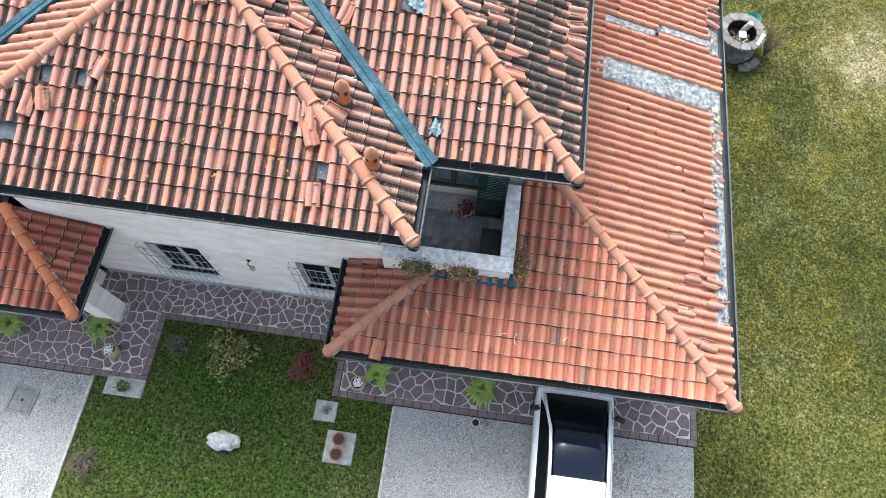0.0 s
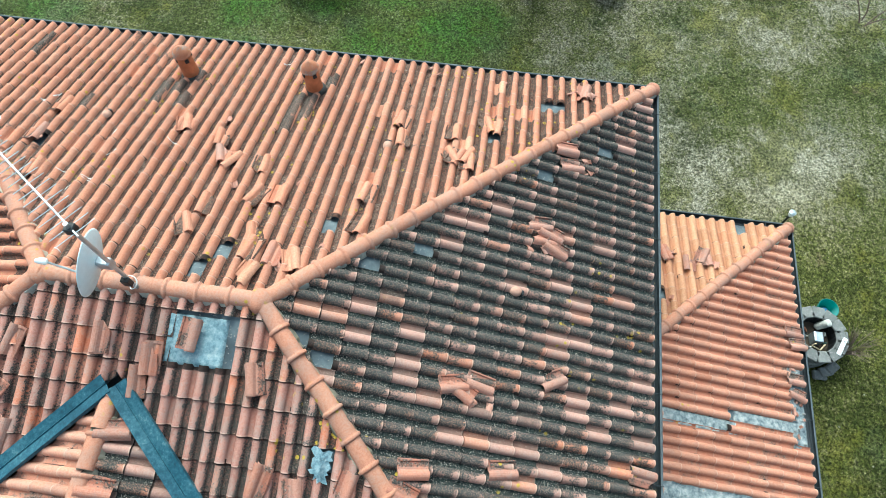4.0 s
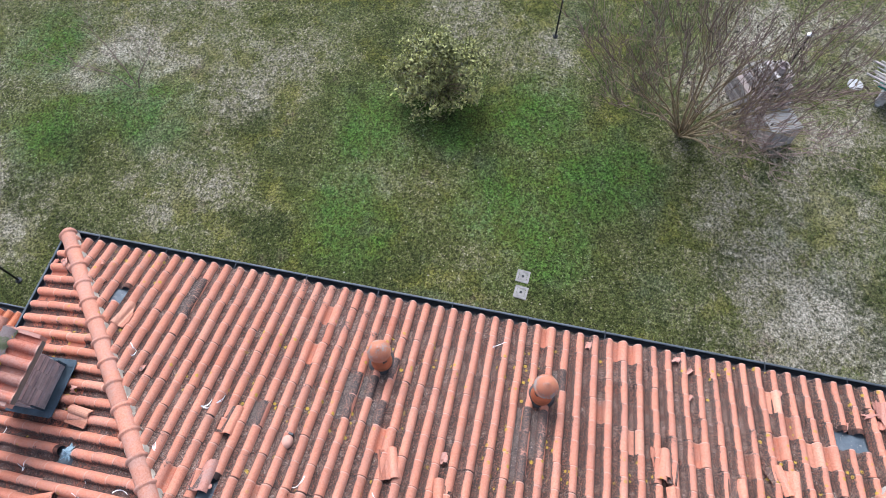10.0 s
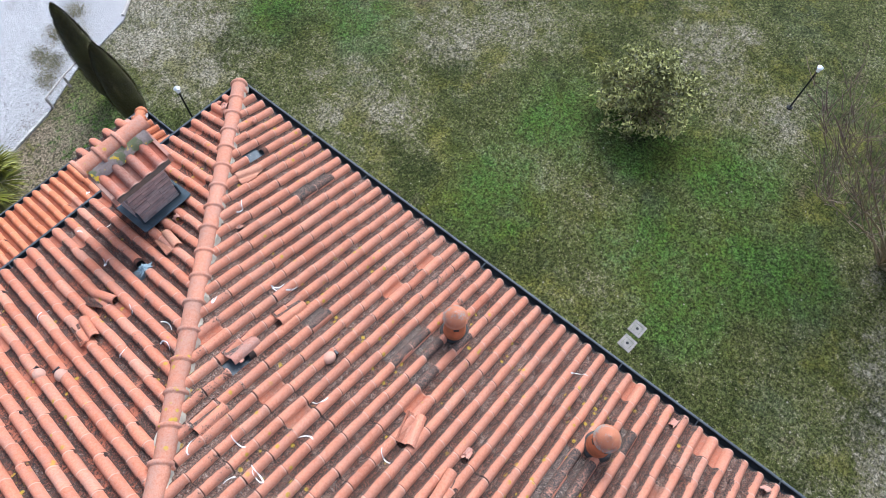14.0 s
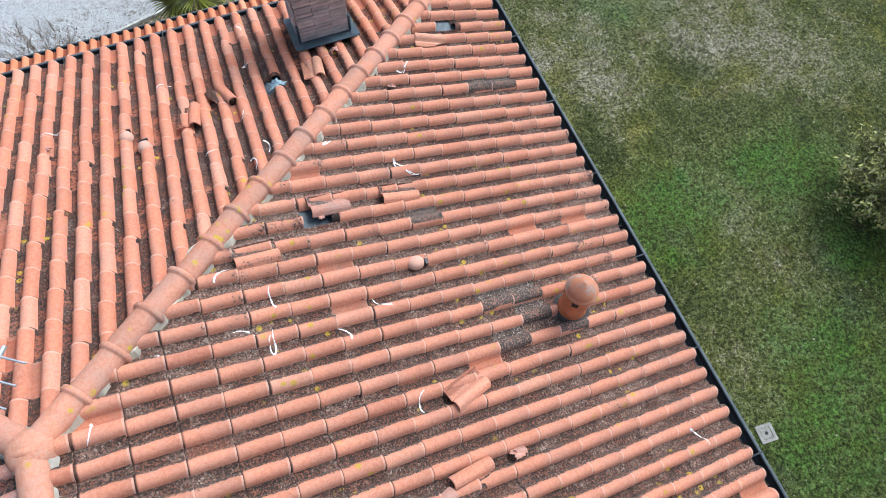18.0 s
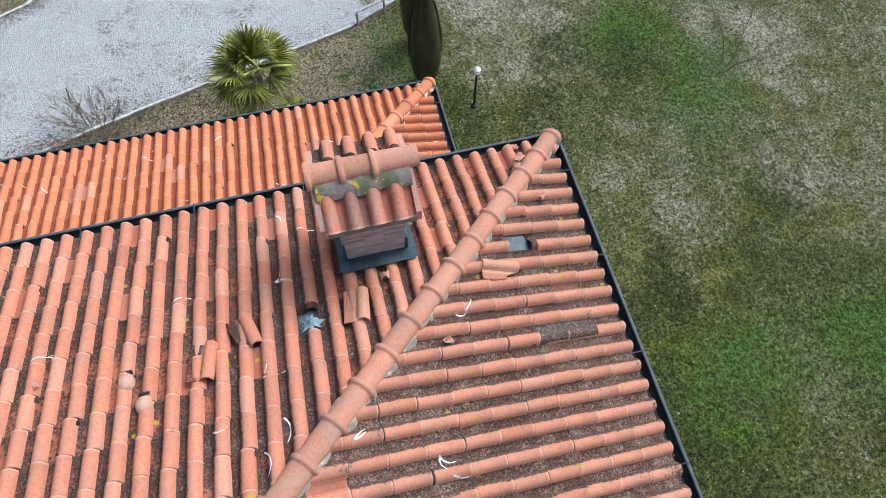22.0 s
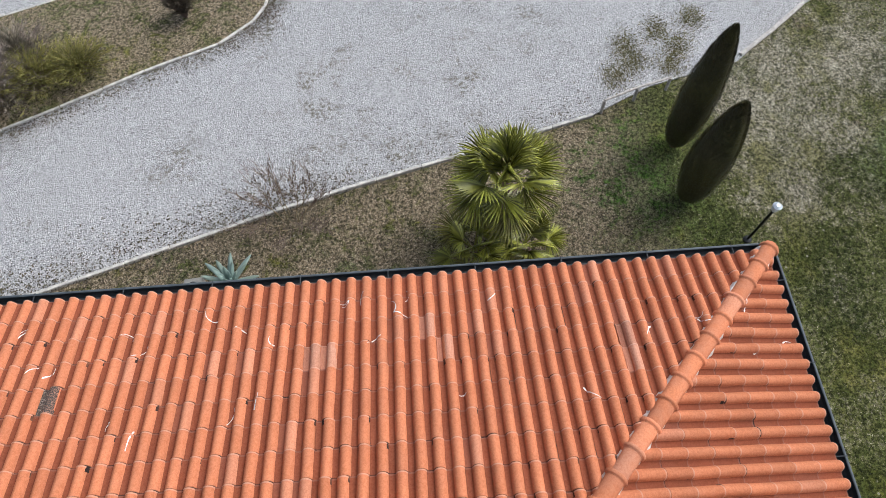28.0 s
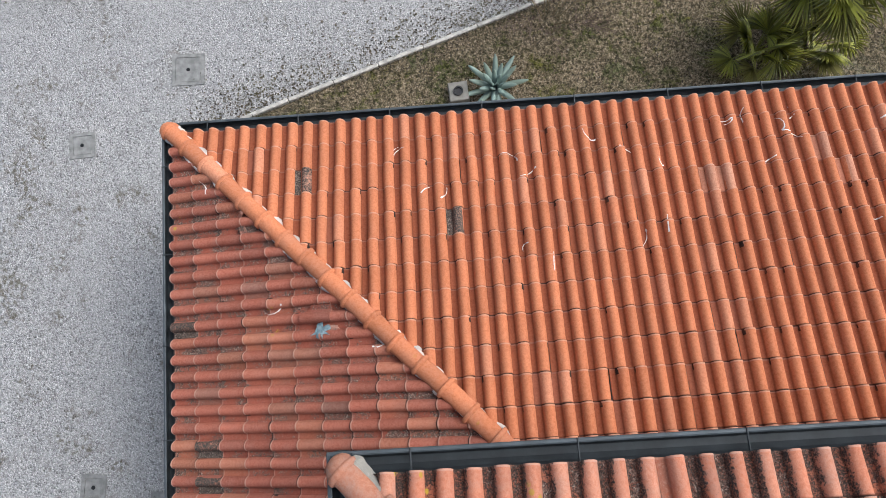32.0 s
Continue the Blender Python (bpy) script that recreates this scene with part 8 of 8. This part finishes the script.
bare_shrub(-0.60, 25.50, 24, 4.3, 0.80, "leafless many-stemmed shrub with olive bark and brown twigs", 3, fine=5)
bare_shrub(-17.75, 8.9, 12, 1.0, 1.1, "small leafless shrub at the gravel edge", 6, r0=0.010, fine=5)
bare_shrub(-16.45, 24.0, 3, 2.2, 0.5, "thin leafless sapling on the lawn", 8, "sapling", M_TWIG, 0.02, 4)
bare_shrub(9.9, 25.6, 4, 2.4, 0.7, "thin leafless sapling on the lawn", 9, "sapling", M_TWIG, 0.025, 4)


def evergreen(x, y, h, r, label, seed):
    root = thing("evergreen_bush", label, "bush", (x, y, -0.01))
    rng = random.Random(seed)
    limbs = [tube([(0, 0, 0), (0.03, 0.02, h * 0.3), (0.0, 0.05, h * 0.75)], [0.06, 0.05, 0.02], 7)]
    tips = []
    for k in range(150):
        w, q = rng.uniform(0, 6.28), math.sqrt(rng.random())
        z = h * rng.uniform(0.10, 0.98)
        rr = r * q * math.sin(math.pi * min(0.97, max(0.12, z / h * 0.85 + 0.1))) * rng.uniform(0.75, 1.2)
        tip = Vector((rr * math.cos(w), rr * math.sin(w), z))
        limbs.append(tube([(0, 0, z * 0.45), tip * 0.6 + Vector((0, 0, z * 0.25)), tip], [0.018, 0.012, 0.005], 4))
        tips.append(tip)
    part("branching", join(*limbs), M_BARK, root)
    def place(g):
        t = g.choice(tips)
        return (t.x + g.gauss(0, 0.10), t.y + g.gauss(0, 0.10), t.z + g.gauss(0, 0.09))
    part("foliage", leaf_cloud(9000, place, 0.062, seed), M_LEAF, root)


evergreen(-7.62, 25.45, 2.0, 1.30, "rounded evergreen bush with glossy leaves", 14)


def cypress(x, y, h, r, label, seed):
    root = thing("cypress", label, "tree", (x, y, 0), group="cypresses")
    part("trunk", tube([(0, 0, -0.05), (0, 0, 0.4), (0.0, 0, h * 0.6)], [0.07, 0.06, 0.02], 8), M_BARK, root)
    rng = random.Random(seed)
    v, f = [], []
    prof = lambda s: r * (max(0.0, math.sin(math.pi * (0.13 + 0.87 * s) ** 0.85)) ** 0.62 if s < 1 else 0)
    n, m = 30, 26
    for i in range(n + 1):
        s = i / n
        for k in range(m):
            w = 2 * math.pi * k / m
            q = prof(s) * (0.90 + 0.10 * noise.noise(Vector((math.cos(w) * 2, math.sin(w) * 2, s * 8 + seed))))
            v.append((q * math.cos(w), q * math.sin(w), 0.22 + s * (h - 0.22)))
    f = [(i * m + k, i * m + (k + 1) % m, (i + 1) * m + (k + 1) % m, (i + 1) * m + k) for i in range(n) for k in range(m)]
    part("inner_crown", (v, f), M_CYPRESS, root, smooth=True)
    sv, sf = [], []
    for k in range(6500):
        s = rng.random()
        w = rng.uniform(0, 6.28)
        q = prof(s) * rng.uniform(0.88, 1.05)
        p = Vector((q * math.cos(w), q * math.sin(w), 0.2 + s * (h - 0.2)))
        d = Vector((math.cos(w) * 0.15, math.sin(w) * 0.15, 1)).normalized()
        t = Vector((-math.sin(w), math.cos(w), 0))
        L = rng.uniform(0.04, 0.08)
        i = len(sv)
        sv += [tuple(p - t * 0.014), tuple(p + t * 0.014), tuple(p + d * L + t * rng.gauss(0, 0.01) + Vector((math.cos(w), math.sin(w), 0)) * 0.012)]
        sf.append((i, i + 1, i + 2))
    part("foliage", (sv, sf), M_CYPRESS, root)


cypress(-19.0, 16.66, 3.2, 0.34, "tall narrow dark cypress on the lawn", 2)
cypress(-17.72, 16.60, 2.85, 0.37, "shorter narrow dark cypress with a brown tip", 3)


def palm(x, y, trunk, fans, L, label, seed, lean=(0.0, 0.0), droop=96):
    root = thing("fan_palm", label, "palm", (x, y, -0.01), group="fan palms")
    o = Vector((lean[0], lean[1], trunk))
    if trunk > 0.2:
        part("trunk", tube([(0, 0, 0), (lean[0] * 0.4, lean[1] * 0.4, trunk * 0.5), tuple(o)], [0.15, 0.13, 0.12], 12), M_TWIG, root, "fibrous brown trunk")
    rng = random.Random(seed)
    for k in range(fans):
        w = k * 2.39996 + rng.gauss(0, 0.25)
        el = radians(78 - droop * (k / fans) + rng.gauss(0, 9))
        stem = L * rng.uniform(0.36, 0.56)
        d = Vector((math.cos(w) * math.cos(el), math.sin(w) * math.cos(el), math.sin(el)))
        side = Vector((-math.sin(w), math.cos(w), 0))
        side = Matrix.Rotation(rng.gauss(0, 0.35), 3, d) @ side
        hub = o + d * stem
        nrm = side.cross(d).normalized()
        v, f = [], []
        size = rng.uniform(0.85, 1.1)
        for j in range(30):
            a = radians(-105 + 210 * j / 29) + rng.gauss(0, 0.025)
            e = (d * math.cos(a) + side * math.sin(a)).normalized()
            R = L * size * (0.66 - 0.13 * abs(a) / 1.8) * rng.uniform(0.88, 1.05)
            wv = e.cross(nrm).normalized()
            fold = nrm * 0.014
            i = len(v)
            hw = 0.021
            sag = Vector((0, 0, -1)) * (0.16 * R + 0.10 * R * rng.random())
            mid, far = hub + e * R * 0.42, hub + e * R * 0.75 + sag * 0.30
            v += [tuple(hub), tuple(mid - wv * hw + fold), tuple(mid - fold), tuple(mid + wv * hw + fold), tuple(far - wv * hw * 0.6 + fold * 0.5), tuple(far - fold * 0.5), tuple(far + wv * hw * 0.6 + fold * 0.5), tuple(hub + e * R + sag)]
            f += [(i, i + 1, i + 2), (i, i + 2, i + 3), (i + 1, i + 4, i + 5, i + 2), (i + 2, i + 5, i + 6, i + 3), (i + 4, i + 7, i + 5), (i + 5, i + 7, i + 6)]
        leaf = part("fan_leaf", (v, f), M_PALM if k < fans * 0.8 else M_PALMOLD, root)
        part("stalk", tube([o, o + d * stem * 0.5 + Vector((0, 0, 0.02)), hub], [0.014, 0.011, 0.008], 5), M_PALM, leaf)


M_PALMOLD = leaf_material("old_palm_leaf", (0.15, 0.135, 0.03), 0.5)
palm(-17.30, 12.75, 1.80, 24, 1.05, "fan palm with a leaning trunk beside the house", 4, (0.02, 0.10))
palm(-16.85, 12.35, 0.15, 14, 0.85, "young fan palm without a trunk", 5, (0, 0), 70)
palm(-16.85, 13.30, 0.25, 14, 0.80, "young fan palm beside the taller one", 6, (0, 0), 70)

agave = thing("agave", "blue-grey agave rosette by the wall", "agave", (-16.55, 7.85, 0.0))
rng = random.Random(12)
for k in range(24):
    w = k * 2.39996
    el = radians(78 - 68 * (k / 24))
    L = 0.40 + 0.28 * (k / 24)
    d, s = Vector((math.cos(w) * math.cos(el), math.sin(w) * math.cos(el), math.sin(el))), Vector((-math.sin(w), math.cos(w), 0))
    n = s.cross(d)
    v, f = [], []
    for i in range(7):
        q = i / 6
        hw = 0.068 * (0.6 + 0.8 * q) * (1 - q) ** 0.6 + 0.002
        c = d * L * q + Vector((0, 0, 0.06 - 0.10 * q * q * (k / 24)))
        v += [tuple(c - s * hw + n * 0.02 * (1 - q)), tuple(c - n * 0.012), tuple(c + s * hw + n * 0.02 * (1 - q))]
    for i in range(6):
        for j in (0, 1):
            f.append((i * 3 + j, i * 3 + j + 1, i * 3 + j + 4, i * 3 + j + 3))
    ob = part("leaf", (v, f), M_AGAVE, agave, smooth=True)
    ob.modifiers.new("thick", "SOLIDIFY").thickness = 0.012
block = thing("concrete_block", "hollow concrete block with a black pipe mouth beside the agave", "block", (-16.50, 7.20, 0), 4)
part("block", bevelled(-0.17, 0.17, -0.17, 0.17, -0.02, 0.16, 0.012), M_PALECONC, block)
part("pipe_mouth", lathe([(0.085, 0.15), (0.085, 0.19), (0.06, 0.19), (0.06, 0.165), (0.0, 0.165)], 18, False), M_BLACK, block)

# shrubs on the planting island: arching stems with olive or grey needles


def broom(x, y, r, h, mat, label, seed, z=0.05):
    root = thing("broom_shrub", label, "shrub", (x, y, z), group="shrubs on the planting bed")
    rng = random.Random(seed)
    pieces, v, f = [], [], []
    for k in range(230):
        w, q = rng.uniform(0, 6.28), rng.uniform(0.15, 1.0)
        tip = Vector((r * q * math.cos(w), r * q * math.sin(w), h * (1.05 - 0.55 * q * q) * rng.uniform(0.75, 1.1)))
        mid = Vector((tip.x * 0.45, tip.y * 0.45, tip.z * 0.75))
        pieces.append(tube([(0.1 * tip.x, 0.1 * tip.y, 0), mid, tip], [0.007, 0.005, 0.002], 3))
        for j in range(20):
            s = rng.uniform(0.25, 1.0)
            p = mid.lerp(tip, (s - 0.5) * 2) if s > 0.5 else Vector((0.1 * tip.x, 0.1 * tip.y, 0)).lerp(mid, s * 2)
            d = (tip - mid).normalized() + Vector((rng.gauss(0, 0.5), rng.gauss(0, 0.5), rng.gauss(0.2, 0.4)))
            t = d.cross(Vector((rng.gauss(0, 1), rng.gauss(0, 1), 0.3))).normalized() * 0.008
            i = len(v)
            v += [tuple(p - t), tuple(p + t), tuple(p + d.normalized() * rng.uniform(0.08, 0.20))]
            f.append((i, i + 1, i + 2))
    part("stemwork", join(*pieces), M_TWIG, root)
    part("foliage", (v, f), mat, root)


M_BROOM, M_GREYBROOM = leaf_material("olive_broom_needle", (0.20, 0.185, 0.045), 0.5, 0.7), leaf_material("dry_grey_needle", (0.21, 0.175, 0.14), 0.45, 0.8)
ISL = [(-21.5, 0.9, 0.85, 0.9, 0), (-21.9, 2.6, 0.95, 0.95, 1), (-22.5, 1.4, 0.8, 0.8, 0), (-22.5, 4.2, 0.6, 0.6, 0), (-21.6, -1.0, 1.0, 1.0, 1), (-20.9, -2.4, 0.9, 0.9, 0), (-22.2, 3.4, 0.7, 0.7, 0), (-20.4, 0.0, 0.6, 0.6, 1), (-22.9, 2.9, 0.7, 0.7, 1), (-20.6, -4.0, 1.0, 1.0, 0), (-21.2, 1.9, 0.7, 0.7, 0), (-21.0, -0.4, 0.8, 0.8, 0)]
for k, (x, y, r, h, dry) in enumerate(ISL):
    broom(x + 0.62, y, r * 1.5, h * 0.95, M_GREYBROOM if dry else M_BROOM, "grey dry shrub with arching stems" if dry else "olive-green shrub with arching stems", 40 + k)
broom(-23.4, 6.3, 0.35, 0.85, M_LITTER, "rust-brown dry conical shrub", 60)


def litter(name, label, line, spread, count, seed, size=(0.014, 0.036), z0=0.032, mat=M_LITTER):
    """Dead leaves lying along a line."""
    rng = random.Random(seed)
    v, f = [], []
    for k in range(count):
        i = rng.randrange(len(line) - 1)
        s = rng.random()
        x = line[i][0] + (line[i + 1][0] - line[i][0]) * s + rng.gauss(0, spread)
        y = line[i][1] + (line[i + 1][1] - line[i][1]) * s + rng.gauss(0, spread)
        w, L = rng.uniform(0, 6.28), rng.uniform(*size)
        dx, dy, z = math.cos(w) * L, math.sin(w) * L, z0
        j = len(v)
        v += [(x - dx, y - dy, z), (x + dy * 0.5, y - dx * 0.5, z + rng.uniform(0, 0.015)), (x + dx, y + dy, z + rng.uniform(0, 0.02)), (x - dy * 0.5, y + dx * 0.5, z + rng.uniform(0, 0.015))]
        f += [(j, j + 1, j + 2), (j, j + 2, j + 3)]
    tagged(part(name, (v, f), mat), label, "leaf litter", kind="stuff")


litter("leaf_litter", "brown dead leaves along the kerb and the grass strip", KERB_E, 0.42, 6000, 71, (0.010, 0.032))
litter("leaf_litter", "brown dead leaves along the planting bed kerb", island[:9], 0.24, 6500, 72, (0.010, 0.032))
litter("leaf_litter", "brown dead leaves on the dry strip beside the house", [(-16.1, 9.0), (-16.3, 12.0), (-17.0, 15.5)], 0.7, 2600, 73, (0.015, 0.035))
M_MOSSCLUMP = leaf_material("mossy_litter", (0.115, 0.10, 0.045), 0.7, 0.9)
for k, (px, py) in enumerate(((-20.6, 15.7), (-21.0, 16.2), (-21.5, 16.1), (-21.9, 16.9), (-21.4, 17.3), (-22.2, 17.8), (-20.9, 17.0))):
    litter("moss_clump", "flat mossy clump of dead leaves at the gravel edge", [(px, py), (px - 0.5, py + 0.2)], 0.17, 900, 74 + k, (0.008, 0.024), mat=M_MOSSCLUMP)

for gx0, gy0, gx1, gy1, gz in ((UX0, UY1 - 0.09, UX1, UY1 - 0.09, UZ), (UX1 - 0.09, UY0, UX1 - 0.09, UY1, UZ), (WX0, WY0 + 0.09, WX1, WY0 + 0.09, UZ), (WX1, UY0 + 0.09, UX1, UY0 + 0.09, UZ), (PX1, LY0 + 0.09, LX1, LY0 + 0.09, LZ)):
    litter("gutter_litter", "dark rotten leaves lying in the gutter", [(gx0, gy0), (gx1, gy1)], 0.018, 420, int(gx0 * 7 + gy0), (0.008, 0.024), gz - 0.065)

# low rail at the drive
rail = thing("low_rail", "low weathered wooden rail at the edge of the drive", "rail")
RP = [(-19.95, 15.35), (-20.22, 16.1), (-20.45, 16.85)]
for x, y in RP:
    part("rail_post", tube([(x, y, -0.05), (x, y, 0.36)], 0.035, 8), M_WOOD, rail)
part("rail_bar", tube([(*RP[0], 0.38), (*RP[1], 0.40), (*RP[2], 0.38)], 0.024, 8), M_WOOD, rail)
log = thing("edging_log", "weathered log lying at the gravel edge", "log", (0, 0, 0))
part("log", tube([(-21.25, 18.7, 0.04), (-21.9, 19.6, 0.05), (-22.7, 20.6, 0.04)], 0.05, 8), M_WOOD, log)
mat = thing("reed_mat", "dark brown reed mat between pale poles by the planting bed", "mat", (-19.80, 0.26, 0.06), math.degrees(math.atan2(-1.08, -1.70)))
mat_rng = random.Random(9)
for k in range(34):
    ob = part("cane_strip", bevelled(k * 0.09 + 0.004, k * 0.09 + 0.084, -0.02, 1.02, 0.0, 0.03 + mat_rng.uniform(0, 0.02), 0.012), M_REED, mat)
for y in (-0.04, 1.06):
    part("edge_pole", tube([(-0.08, y, 0.06), (1.2, y + mat_rng.uniform(-0.03, 0.03), 0.08), (3.0, y, 0.07)], 0.032, 8), M_WOOD, mat, "pale peeled pole")
part("front_pole", tube([(-0.03, -0.05, 0.03), (-0.03, 1.07, 0.03)], 0.022, 8), M_BARK, mat)
for y in (0.34, 0.69):
    for k in range(33):
        part("stitch", tube([(k * 0.09 + 0.07, y - 0.008, 0.05), (k * 0.09 + 0.11, y + 0.008, 0.055)], 0.008, 5), M_KERB, mat)

# ---- grass ----


def grass(name, label, areas, density, seed, h=(0.02, 0.06), mats=None):
    """Loose blades over plan rectangles, as one mesh."""
    rng = np.random.default_rng(seed)
    pts = []
    for x0, x1, y0, y1, z in areas:
        n = int((x1 - x0) * (y1 - y0) * density)
        pts.append(np.c_[rng.uniform(x0, x1, n), rng.uniform(y0, y1, n), np.full(n, z)])
    p = np.concatenate(pts)
    n = len(p)
    w, hh, lean = rng.uniform(0, 2 * np.pi, n), rng.uniform(*h, n), rng.uniform(0.2, 1.4, n)
    hw = rng.uniform(0.005, 0.010, n)
    dx, dy = np.cos(w), np.sin(w)
    a = p + np.c_[-dy * hw, dx * hw, np.zeros(n)]
    b = p + np.c_[dy * hw, -dx * hw, np.zeros(n)]
    t = p + np.c_[dx * hh * lean, dy * hh * lean, hh]
    v = np.stack([a, b, t], 1).reshape(-1, 3)
    me = bpy.data.meshes.new(name)
    me.vertices.add(3 * n)
    me.vertices.foreach_set("co", v.ravel())
    me.loops.add(3 * n)
    me.loops.foreach_set("vertex_index", np.arange(3 * n))
    me.polygons.add(n)
    me.polygons.foreach_set("loop_start", np.arange(0, 3 * n, 3))
    me.polygons.foreach_set("loop_total", np.full(n, 3))
    me.update()
    me.materials.append(mats)
    tagged(new(name, me), label, "grass", kind="stuff")


def blade_material(name):
    """Blades take the lawn's own patches: green where it is green, straw where it is dry."""
    n = Nodes(name, 0.8, spec=0.2)
    col, f = lawn_colour(n, n.node("NewGeometry").outputs["Random Per Island"])
    tuft = n.mix(n.ramp(n.noise(15.0, 5.0, 0.82, seed=13.0), 0.36, 0.66), (0.62, 0.62, 0.60), (1.62, 1.60, 1.60))
    each = n.mix(n.math("FRACT", n.math("MULTIPLY", n.node("NewGeometry").outputs["Random Per Island"], 31.7)), (0.42, 0.44, 0.38), (1.35, 1.32, 1.25))
    return n.done(n.mix(1.0, n.mix(1.0, col, tuft, "MULTIPLY"), each, "MULTIPLY"))


LAWNS = [(-15.5, 9.5, 17.0, 31.0, -0.012), (5.6, 10.5, -1.0, 17.0, -0.012), (-8.3, -2.7, 0.4, 4.3, -0.012), (-2.7, -1.4, 0.4, 3.0, -0.012), (-24, -15.5, 17.5, 30.0, -0.012), (-18.6, -15.3, 9.5, 17.5, -0.012), (-17.0, -15.3, 4.5, 9.5, -0.012)]
grass("grass", "short winter grass, green and straw-coloured", LAWNS, 420, 3, (0.014, 0.036), mats=blade_material("lawn_blades"))
